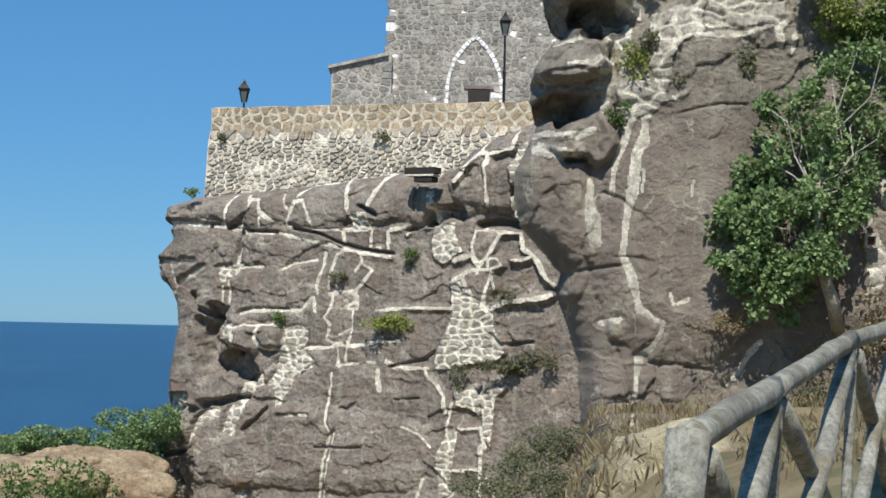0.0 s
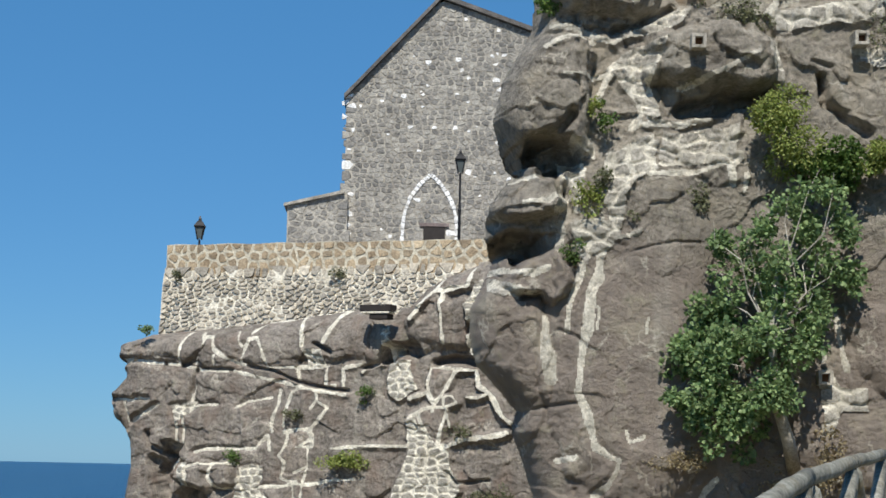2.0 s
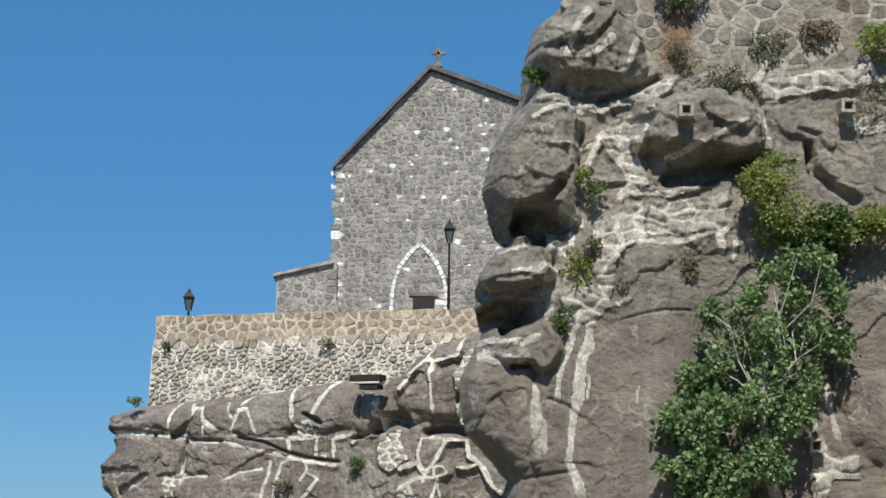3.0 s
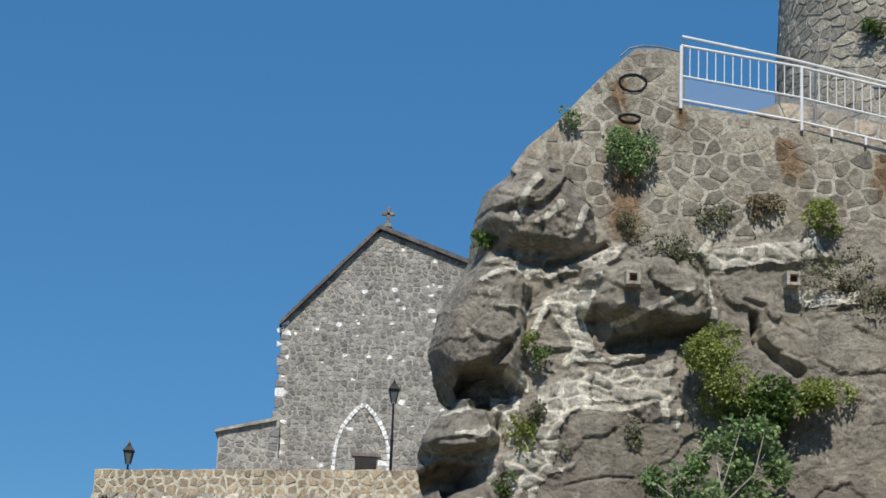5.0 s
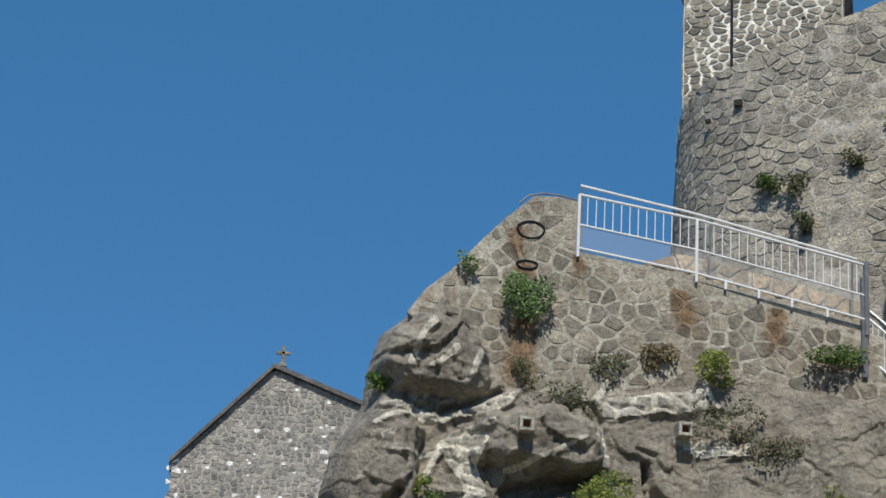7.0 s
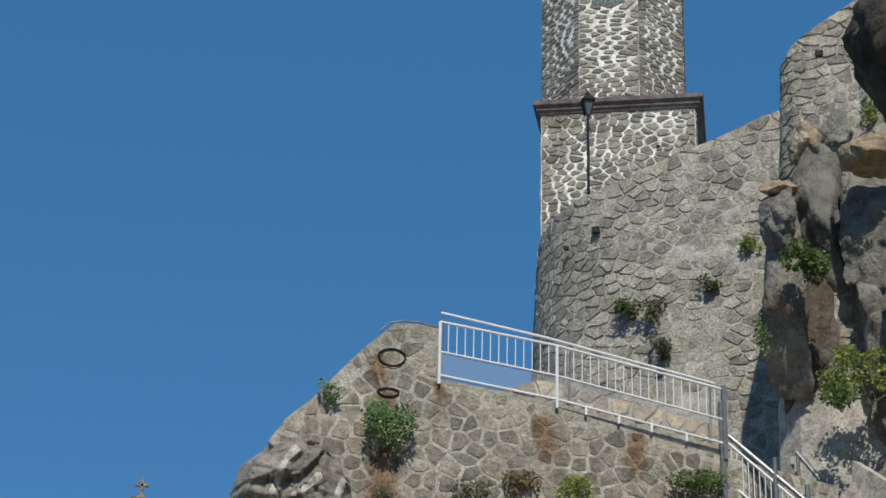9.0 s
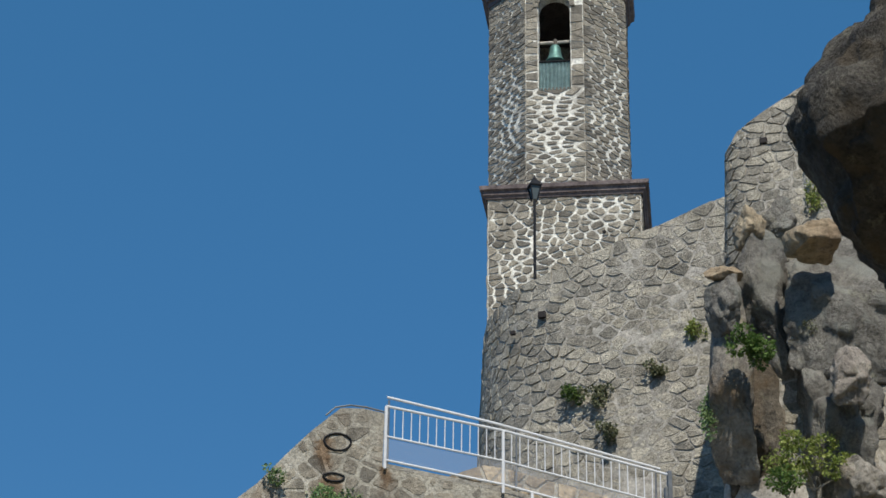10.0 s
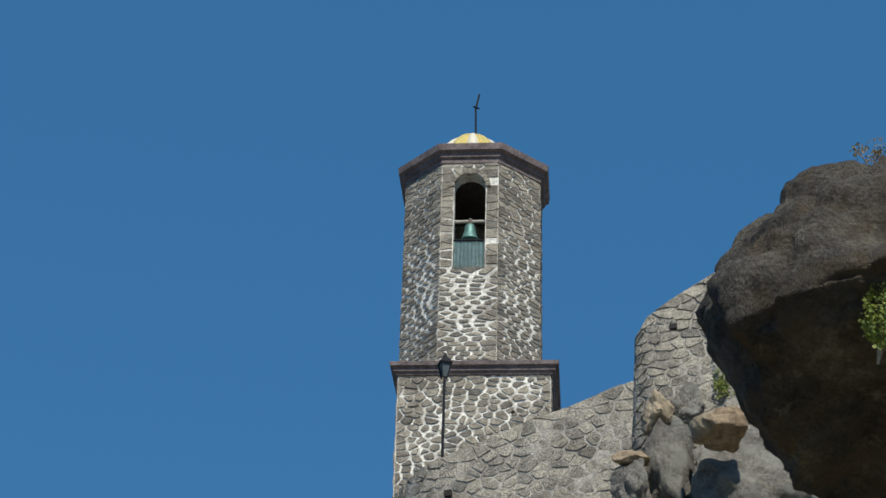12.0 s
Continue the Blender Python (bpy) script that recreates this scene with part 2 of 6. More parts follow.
def tube_bm(points, radii, sides=8, bm=None, rough=0.0):
    """A capped, tapering tube through the points."""
    bm = bm or bmesh.new()
    pts = [Vector(p) for p in points]
    rings = []
    side = None
    for i, p in enumerate(pts):
        way = (pts[min(i + 1, len(pts) - 1)] - pts[max(i - 1, 0)]).normalized()
        ref = side if side is not None else (Vector((0, 0, 1)) if abs(way.z) < 0.9 else Vector((1, 0, 0)))
        a = way.cross(ref).normalized()
        b = a.cross(way).normalized()
        side = b
        r = radii[i] if isinstance(radii, (list, tuple)) else radii
        rings.append([bm.verts.new(p + (a * math.cos(k * math.tau / sides) + b * math.sin(k * math.tau / sides)) * r * (1 + random.uniform(-rough, rough)))
                      for k in range(sides)])
    for r0, r1 in zip(rings, rings[1:]):
        for k in range(sides):
            bm.faces.new((r0[k], r0[(k + 1) % sides], r1[(k + 1) % sides], r1[k]))
    bm.faces.new(list(reversed(rings[0])))
    bm.faces.new(rings[-1])
    return bm


def lathe_bm(profile, sides=16, centre=(0, 0, 0), bm=None, turn=0.0):
    """A turned body from (radius, height) pairs."""
    bm = bm or bmesh.new()
    c = Vector(centre)
    rings = [[bm.verts.new(c + Vector((r * math.cos(turn + k * math.tau / sides), r * math.sin(turn + k * math.tau / sides), h))) for k in range(sides)] for r, h in profile]
    for r0, r1 in zip(rings, rings[1:]):
        for k in range(sides):
            bm.faces.new((r0[k], r0[(k + 1) % sides], r1[(k + 1) % sides], r1[k]))
    bm.faces.new(list(reversed(rings[0])))
    bm.faces.new(rings[-1])
    return bm


# ---- value noise on arrays ----
def lattice(i, j, seed):
    return np.modf(np.abs(np.sin(i * 127.1 + j * 311.7 + seed * 74.7) * 43758.5453))[0]


def vnoise(x, y, seed=0):
    i, j = np.floor(x), np.floor(y)
    u, v = x - i, y - j
    u, v = u * u * (3 - 2 * u), v * v * (3 - 2 * v)
    a, b = lattice(i, j, seed), lattice(i + 1, j, seed)
    c, d = lattice(i, j + 1, seed), lattice(i + 1, j + 1, seed)
    return (a * (1 - u) + b * u) * (1 - v) + (c * (1 - u) + d * u) * v


def fbm(x, y, seed=0, octaves=4, gain=0.5):
    total, amp, norm = 0.0, 1.0, 0.0
    for k in range(octaves):
        total = total + amp * (vnoise(x * 2 ** k + 17.3 * k, y * 2 ** k - 9.1 * k, seed + k) - 0.5)
        norm += amp
        amp *= gain
    return total * 2 / norm


def ridged(x, y, seed=0, octaves=3):
    """Sharp-edged relief, like broken rock."""
    total, amp = 0.0, 1.0
    for k in range(octaves):
        total = total + amp * (1 - np.abs(2 * vnoise(x * 2 ** k + 5 * k, y * 2 ** k, seed + k) - 1))
        amp *= 0.5
    return total - 0.85


def inside(poly, x, y):
    res = np.zeros(x.shape, bool)
    for (x0, y0), (x1, y1) in zip(poly, poly[1:] + poly[:1]):
        if y0 == y1:
            continue
        res ^= ((y0 > y) != (y1 > y)) & (x < (x1 - x0) * (y - y0) / (y1 - y0) + x0)
    return res


def line_distance(points, x, y):
    best = np.full(x.shape, 9.0)
    for (x0, y0), (x1, y1) in zip(points, points[1:]):
        dx, dy = x1 - x0, y1 - y0
        t = np.clip(((x - x0) * dx + (y - y0) * dy) / (dx * dx + dy * dy + 1e-9), 0, 1)
        best = np.minimum(best, np.hypot(x - x0 - t * dx, y - y0 - t * dy))
    return best


def cells_raster(x, y, size, seed):
    """Distance to the joint between irregular cells, and each place's cell number."""
    gx, gy = x / size, y / (size * 0.6)
    f1, f2, idn = np.full(x.shape, 9.0), np.full(x.shape, 9.0), np.zeros(x.shape)
    bx, by = np.floor(gx), np.floor(gy)
    for i in (-1, 0, 1):
        for j in (-1, 0, 1):
            cx, cy = bx + i, by + j
            d = np.hypot(gx - cx - 0.15 - 0.7 * lattice(cx, cy, seed), gy - cy - 0.15 - 0.7 * lattice(cx, cy, seed + 5))
            near = d < f1
            f2 = np.where(near, f1, np.minimum(f2, d))
            idn = np.where(near, lattice(cx, cy, seed + 9), idn)
            f1 = np.where(near, d, f1)
    return f2 - f1, idn


def facets(x, y, size, seed, high=0.7):
    """Broken planes: each irregular cell is a small slope of its own."""
    gx, gy = x / size, y / (size * high)
    bx, by = np.floor(gx), np.floor(gy)
    f1, val = np.full(x.shape, 9.0), np.zeros(x.shape)
    for i in (-1, 0, 1):
        for j in (-1, 0, 1):
            cx, cy = bx + i, by + j
            dx = gx - cx - 0.1 - 0.8 * lattice(cx, cy, seed)
            dy = gy - cy - 0.1 - 0.8 * lattice(cx, cy, seed + 5)
            d = np.abs(dx) ** 1.5 + np.abs(dy) ** 1.5
            v = (lattice(cx, cy, seed + 7) - 0.5) * 1.2 + dx * (lattice(cx, cy, seed + 8) - 0.5) * 1.6 + dy * (lattice(cx, cy, seed + 9) - 0.5) * 1.6
            near = d < f1
            val = np.where(near, v, val)
            f1 = np.where(near, d, f1)
    return val


def rock_face(root, origin, along, out, outline, veins, patches, bulges, cracks, res, rock, seed, depth=5.0, drift=(0, 1, 0), mortar=None, edge=0.45, offset=0.14, amp=1.0, coarse=0.22, rough_at=None, waver=0.3, tilt=0.0, cleft=0.45):
    """A face of rock split by mortared joints. Each block between joints is a part of its own; the mortar lies between
    them and rubble fills the patches. The outer edge rounds off and runs back into the hill."""
    o, al, n = Vector(origin), Vector(along).normalized(), Vector(out).normalized()
    xs, zs = [p[0] for p in outline], [p[1] for p in outline]
    s = np.arange(min(xs) - 0.4, max(xs) + 0.4, res)
    h = np.arange(min(zs) - 0.3, max(zs) + 0.4, res)
    S, H = np.meshgrid(s, h)
    ws, wh = 0.16 * fbm(S * 1.4, H * 1.4, seed, 4), 0.16 * fbm(S * 1.4, H * 1.4, seed + 40, 4)
    Sw, Hw = S + ws * waver, H + wh * waver
    ring = outline + outline[:1]
    rim = line_distance(ring, Sw, Hw)
    rim = np.where(inside(outline, Sw, Hw), rim, -rim)
    joint = np.full(S.shape, 9.0)
    for w, *pts in veins:
        x0, x1 = min(p[0] for p in pts) - 1.2, max(p[0] for p in pts) + 1.2
        y0, y1 = min(p[1] for p in pts) - 1.2, max(p[1] for p in pts) + 1.2
        i0, i1 = np.searchsorted(s, (x0, x1))
        j0, j1 = np.searchsorted(h, (y0, y1))
        if i1 <= i0 or j1 <= j0:
            continue
        box = (slice(j0, j1), slice(i0, i1))
        wide = w * (0.22 + 0.56 * vnoise(S[box] * 2.9, H[box] * 2.9, seed + 3)) + 0.3 * res
        joint[box] = np.minimum(joint[box], line_distance(pts, Sw[box], Hw[box]) - wide)
    patch = np.zeros(S.shape, bool)
    for _, *pts in patches:
        patch |= inside(pts, Sw + ws * 0.5, Hw + wh * 0.5)
    gap = np.zeros(S.shape)
    for w, *pts in cracks:
        wide = w * (0.35 + 0.4 * vnoise(S * 3.1, H * 3.1, seed + 5))
        near = np.clip((wide + 0.02 - line_distance(pts, Sw, Hw)) / (0.6 * wide + 0.02), 0, 1)
        gap = np.maximum(gap, near * min(cleft, 0.01 + (1.0 if w < 0.1 else 1.6) * w))
    # block numbers by flooding between the joints
    mid_of = lambda a: 0.25 * (a[:-1, :-1] + a[1:, :-1] + a[:-1, 1:] + a[1:, 1:])
    solid = mid_of(rim) > 0
    is_patch = (mid_of(patch.astype(float)) > 0.5) & solid
    is_joint = (mid_of(joint) < 0) & solid & ~is_patch & (mid_of(gap) < 0.05)
    rocky = solid & ~is_joint & ~is_patch
    block = np.zeros(rocky.shape, np.int32)
    ny, nx = rocky.shape
    flat = rocky.ravel()
    lab = block.ravel()
    count, sizes = 0, [0]
    for start in np.flatnonzero(flat):
        if lab[start]:
            continue
        count += 1
        stack, size = [start], 0
        lab[start] = count
        while stack:
            k = stack.pop()
            size += 1
            c = k % nx
            for q, fine in ((k - 1, c > 0), (k + 1, c < nx - 1), (k - nx, k >= nx), (k + nx, k < nx * (ny - 1))):
                if fine and flat[q] and not lab[q]:
                    lab[q] = count
                    stack.append(q)
        sizes.append(size)
    block = lab.reshape(ny, nx)
    # relief
    d = np.zeros(S.shape)
    for bs, bh, rs, rh, lift in bulges:
        q = np.abs((S + ws * 2 - bs) / rs) ** 2.6 + np.abs((H + wh * 2 - bh) / rh) ** 2.6
        d = d + lift * np.clip(1.7 * (1 - q), 0, 1) ** 0.6
    amp = amp * rough_at(S, H) if rough_at else amp
    d += amp * (0.18 * fbm(S * 0.5, H * 0.6, seed + 7, 3) + 0.10 * ridged(S * 0.9, H * 1.3, seed + 11) + 0.05 * fbm(S * 3.2, H * 4.0, seed + 13, 4)
                + coarse * facets(S + ws * 2, H + wh * 2, 1.9, seed + 15) + 0.19 * facets(S + ws * 1.5, H + wh * 1.5, 0.8, seed + 17) + 0.07 * facets(S + ws, H + wh, 0.26, seed + 19))
    d += 0.006 * np.clip(-joint / 0.03, 0, 1)
    d -= gap
    d -= 1.1 * np.exp(-np.clip(rim, 0, 9) / edge)
    ed, idn = cells_raster(S + ws, H + wh, 0.42, seed + 21)
    d_patch = d - 0.03 + 0.05 * np.clip(ed * 3, 0, 1) + 0.03 * idn
    d = np.where(patch, d_patch, d)
    rnd = random.Random(seed)
    lift = np.array([0.0] + [rnd.uniform(-1, 1) * offset for _ in range(count)])
    slope = np.array([(0.0, 0.0)] + [(rnd.uniform(-1, 1) * tilt, rnd.uniform(-1, 1) * tilt) for _ in range(count)])
    # blocks step out only away from their own edges, so that no gap opens between neighbours
    own = np.pad(np.where(rocky, block, np.where(solid, -1, -2)), 1, constant_values=-2)
    q4 = (own[:-1, :-1], own[1:, :-1], own[:-1, 1:], own[1:, 1:])
    far = np.where((q4[0] == q4[1]) & (q4[1] == q4[2]) & (q4[2] == q4[3]), 9.0, 0.0)
    for _ in range(4):
        grown = far.copy()
        grown[1:] = np.minimum(grown[1:], far[:-1] + 1)
        grown[:-1] = np.minimum(grown[:-1], far[1:] + 1)
        grown[:, 1:] = np.minimum(grown[:, 1:], far[:, :-1] + 1)
        grown[:, :-1] = np.minimum(grown[:, :-1], far[:, 1:] + 1)
        far = grown
    apart = np.clip(far / 4.0, 0, 1)
    X = o.x + al.x * S + n.x * d
    Y = o.y + al.y * S + n.y * d
    Z = o.z + H + n.z * d
    base_v = np.stack([X, Y, Z], -1).reshape(-1, 3)
    shift = apart.reshape(-1, 1) * np.array(n)[None, :]
    W = S.shape[1]
    cj, ci = np.nonzero(solid)
    corner = lambda jj, ii: np.stack([jj * W + ii, jj * W + ii + 1, (jj + 1) * W + ii + 1, (jj + 1) * W + ii], -1)
    flip = al.cross(Vector((0, 0, 1))).dot(n) < 0

    def emit(name, mask, mats, off, slots=None, label=""):
        jj, ii = np.nonzero(mask)
        q = corner(jj, ii)
        used, inv = np.unique(q, return_inverse=True)
        q = inv.reshape(-1, 4)
        if flip:
            q = q[:, ::-1]
        if name == "rock" and tilt:
            fs, fh = S.ravel()[used], H.ravel()[used]
            a, b = slope[off]
            off = lift[off] + np.clip(a * (fs - fs.mean()) + b * (fh - fh.mean()), -0.3, 0.3)[:, None]
        elif name == "rock":
            off = lift[off]
        return mesh_object(name, base_v[used] + shift[used] * off, q, mats, root, label, smooth=True, slots=slots)

    small = np.array([i > 0 and n_ < 60 for i, n_ in enumerate(sizes)])
    tiny = small[block] & rocky
    fill = is_joint | is_patch | tiny
    if fill.any():
        ed_c = mid_of(ed)
        slot = np.where(is_patch & (ed_c > 0.26), 1, np.where(tiny, 2, 0))[fill]
        emit("mortar", fill, [mortar or MORTAR, INFILL, rock], 0.0, slot, "pale mortar filling the cracks, with small infill stones")
    for k in range(1, count + 1):
        if not small[k]:
            emit("rock", block == k, [rock], k)
    # the rim runs back into the hill
    pad = np.pad(solid, 1)
    edges = []
    for jj, ii in zip(cj, ci):
        a, b, c, e = jj * W + ii, jj * W + ii + 1, (jj + 1) * W + ii + 1, (jj + 1) * W + ii
        if not pad[jj, ii + 1]:
            edges.append((a, b))
        if not pad[jj + 1, ii + 2]:
            edges.append((b, c))
        if not pad[jj + 2, ii + 1]:
            edges.append((c, e))
        if not pad[jj + 1, ii]:
            edges.append((e, a))
    ids = sorted({k for e in edges for k in e})
    where = {k: i for i, k in enumerate(ids)}
    first = base_v[ids]
    cen = np.array([o.x + al.x * np.mean(xs), o.y + al.y * np.mean(xs), o.z + np.mean(zs)])
    verts, faces = [first], []
    m = len(ids)
    steps = 5
    for r in range(1, steps + 1):
        go = depth * (r / steps) ** 1.4
        v = first + np.array(drift)[None, :] * go + (cen - first) * (0.05 * r / steps)
        v[:, 2] += 0.3 * fbm(first[:, 0] * 0.8 + r, first[:, 2] * 0.8, seed + r, 3)
        v[:, 0] += 0.3 * fbm(first[:, 2] * 0.8 + r, first[:, 0] * 0.8, seed + r + 9, 3)
        verts.append(v)
        for a, b in edges:
            p, q = where[a] + (r - 1) * m, where[b] + (r - 1) * m
            faces.append((q, p, p + m, q + m) if not flip else (p, q, q + m, p + m))
    mesh_object("rock_flank", np.concatenate(verts), faces, [rock], root, smooth=True)
    return root


# ---- masonry: irregular stones, each with its own edges, set in a bed of mortar ----
def clip_poly(poly, nx, ny, c):
    out = []
    for (x0, y0), (x1, y1) in zip(poly, poly[1:] + poly[:1]):
        a, b = nx * x0 + ny * y0 - c, nx * x1 + ny * y1 - c
        if a <= 0:
            out.append((x0, y0))
        if a * b < 0:
            t = a / (a - b)
            out.append((x0 + t * (x1 - x0), y0 + t * (y1 - y0)))
    return out


def stone_shapes(seeds, joint, reach, rnd, squash=1.0):
    """Outlines of stones round the seeds, with the joint's width between them. squash > 1: wider than high."""
    P = np.array(seeds) * np.array([1.0, squash])
    shapes = []
    for i, (x, y) in enumerate(P):
        dist = np.hypot(P[:, 0] - x, P[:, 1] - y)
        near = np.argsort(dist)[1:15]
        poly = [(x - reach, y - reach), (x + reach, y - reach), (x + reach, y + reach), (x - reach, y + reach)]
        for j in near:
            dx, dy = P[j] - (x, y)
            L = math.hypot(dx, dy)
            if L < 1e-6:
                continue
            nx, ny = dx / L, dy / L
            poly = clip_poly(poly, nx, ny, nx * x + ny * y + L / 2 - (joint(x, y / squash) if callable(joint) else joint) * rnd.uniform(0.35, 0.75))
            if len(poly) < 3:
                break
        if len(poly) < 3:
            continue
        rounded = []
        for (x0, y0), (x1, y1) in zip(poly, poly[1:] + poly[:1]):
            k = rnd.uniform(0.08, 0.2)
            rounded += [(x0 * (1 - k) + x1 * k, y0 * (1 - k) + y1 * k), (x0 * k + x1 * (1 - k), y0 * k + y1 * (1 - k))]
        shapes.append((i, [(px, py / squash) for px, py in rounded]))
    return shapes


def stone_mesh(poly, surface, high, rnd):
    cx, cy = sum(p[0] for p in poly) / len(poly), sum(p[1] for p in poly) / len(poly)
    n = len(poly)
    tx, ty = rnd.uniform(-0.35, 0.35) * high, rnd.uniform(-0.35, 0.35) * high
    size = max(max(abs(p[0] - cx), abs(p[1] - cy)) for p in poly) + 1e-6
    A = [(x, y, -0.06) for x, y in poly]
    B = []
    for x, y in poly:
        k = rnd.uniform(0.88, 0.97)
        B.append((cx + (x - cx) * k, cy + (y - cy) * k, high + tx * (x - cx) / size + ty * (y - cy) / size))
    pts = np.array(A + B + [(cx, cy, high * rnd.uniform(0.9, 1.25))])
    verts = surface(pts[:, 0], pts[:, 1], pts[:, 2])
    faces = [(i, (i + 1) % n, n + (i + 1) % n, n + i) for i in range(n)] + [(n + i, n + (i + 1) % n, 2 * n) for i in range(n)]
    return verts, faces


def lay_stones(root, surface, shapes, mats, high, rnd, limit=300, special=None, nearest=None, top=None):
    """The first stones by `nearest` become parts of their own, the rest one joined mesh."""
    if nearest:
        shapes = sorted(shapes, key=lambda q: nearest(q[1][0]))
    if top:
        shapes = [(i, [(x, min(z, top(x) + 0.01)) for x, z in poly]) for i, poly in shapes]
    joined_v, joined_f, at = [], [], 0
    for k, (i, poly) in enumerate(shapes):
        v, f = stone_mesh(poly, surface, high * rnd.uniform(0.6, 1.5), rnd)
        odd = special(i) if special else None
        if k < limit or odd:
            mesh_object("stone", v, f, [odd or mats[0]], root)
        else:
            joined_v.append(v)
            joined_f += [tuple(at + q for q in face) for face in f]
            at += len(v)
    if joined_v:
        tagged(mesh_object("stonework", np.concatenate(joined_v), joined_f, [mats[1]], root), kind="stuff")


def course_seeds(s0, s1, z0, z1, wide, high, rnd, keep=None, jitter=0.32):
    seeds, row, z = [], 0, z0 + high / 2
    while z < z1:
        s = s0 + wide * (0.25 + 0.5 * (row % 2))
        while s < s1:
            p = (s + rnd.uniform(-jitter, jitter) * wide, z + rnd.uniform(-jitter, jitter) * high)
            if keep is None or keep(*p):
                seeds.append(p)
            s += wide * rnd.uniform(0.75, 1.3)
        z += high
        row += 1
    return seeds


def flat_surface(origin, along, out, batter=0.0, top=0.0):
    """Maps (along, height, outwards) onto a flat, perhaps leaning wall."""
    o, a, n = np.array(origin, float), np.array(along, float), np.array(out, float)
    a, n = a / np.linalg.norm(a), n / np.linalg.norm(n)

    def place(s, z, d):
        s, z, d = np.asarray(s, float), np.asarray(z, float), np.asarray(d, float)
        lean = d + (top - z) * batter
        return o[None, :] + s[:, None] * a + lean[:, None] * n + z[:, None] * np.array([0, 0, 1.0])
    return place


def path_surface(points, batter=0.0, top=0.0):
    """The same along a bent path in plan; outwards is to the right of its way."""
    P = np.array(points, float)
    seg = np.hypot(*np.diff(P, axis=0).T)
    run = np.concatenate([[0], np.cumsum(seg)])
    T = np.gradient(P, axis=0)
    T /= np.linalg.norm(T, axis=1)[:, None]
    Nn = np.stack([T[:, 1], -T[:, 0]], -1)

    def place(s, z, d):
        s, z, d = np.asarray(s, float), np.asarray(z, float), np.asarray(d, float)
        x, y = np.interp(s, run, P[:, 0]), np.interp(s, run, P[:, 1])
        nx, ny = np.interp(s, run, Nn[:, 0]), np.interp(s, run, Nn[:, 1])
        lean = d + (top - z) * batter
        return np.stack([x + nx * lean, y + ny * lean, z], -1)
    return place, run[-1]


def wall_bed(name, root, surface, s0, s1, lower, upper, mats, thick=0.6, step=0.35, label="", rough=0.0, seed=0):
    """The mortared body of a wall: front, back, top and ends. lower and upper give the height along it."""
    n = max(2, int((s1 - s0) / step))
    S = np.linspace(s0, s1, n + 1)
    lo, up = np.array([lower(v) for v in S]), np.array([upper(v) for v in S])
    m = max(2, int((up - lo).max() / step))
    front = []
    for k in range(m + 1):
        z = lo + (up - lo) * k / m
        front.append(surface(S, z, rough * fbm(S * 1.5, z * 1.5, seed)))
    back = [surface(S, lo + (up - lo) * k / m, np.full(n + 1, -thick)) for k in range(m + 1)]
    verts = np.concatenate(front + back)
    W = n + 1
    b0 = (m + 1) * W
    faces = []
    for k in range(m):
        for i in range(n):
            a = k * W + i
            faces.append((a, a + 1, a + W + 1, a + W))
            faces.append((b0 + a + 1, b0 + a, b0 + a + W, b0 + a + W + 1))
        for i, q in ((0, 0), (n, 1)):
            a = k * W + i
            f = (b0 + a, a, a + W, b0 + a + W)
            faces.append(f if q == 0 else f[::-1])
    for i in range(n):
        a = m * W + i
        faces.append((a, a + 1, b0 + a + 1, b0 + a))
    return mesh_object(name, verts, faces, mats, root, label)


# ---- sea and land ----
def disc(name, rings, height, mat, label, category, squeeze=1.0):
    verts, faces, k = [(0, 0, height(0, 0))], [], 96
    for r in rings:
        for i in range(k):
            a = i * math.tau / k
            x, y = r * math.sin(a), r * math.cos(a)
            verts.append((x, y, height(x, y)))
    for i in range(k):
        faces.append((0, 1 + (i + 1) % k, 1 + i))
    for r in range(len(rings) - 1):
        for i in range(k):
            a, b = 1 + r * k + i, 1 + r * k + (i + 1) % k
            faces.append((a, b, b + k, a + k))
    return tagged(mesh_object(name, verts, faces, [mat], smooth=True), label, category, kind="structure")


def sea_mat():
    m, nt, b, pos = base("sea_water", 0.28)
    n = noise_tex(nt, pos, 0.02, 6, 0.6, (1, 0.35, 1))
    nt.links.new(ramp(nt, n, [(0.35, (0.007, 0.038, 0.09)), (0.7, (0.013, 0.062, 0.13))]), b.inputs["Base Color"])
    b.inputs["Specular IOR Level"].default_value = 0.5
    bump(nt, b, noise_tex(nt, pos, 0.35, 8, 0.65), 0.8, 1.2)
    return m


def smoothstep(a, b, v):
    t = min(1, max(0, (v - a) / (b - a)))
    return t * t * (3 - 2 * t)


def land(x, y):
    h = 0.1 + 0.22 * min(max(x, -1), 4) * (1 - 0.9 * smoothstep(13, 22, y))
    h -= 0.11 * max(0, y - 9) * (1 - smoothstep(0.055, 0.085, x / max(y, 1)))
    far = smoothstep(38, 60, y) * (1 - smoothstep(-10.6, -8.8, x))
    h = h * (1 - far) + (-3.75) * far
    h -= 30 * smoothstep(80, 105, y - 0.3 * x) + 30 * smoothstep(-30, -70, x) + 30 * smoothstep(-60, -110, y)
    r = math.hypot(x, y)
    return h + min(0.25, 0.02 * r) * noise.fractal(Vector((x * 0.35, y * 0.35, 1.0)), 0.9, 2.0, 4)


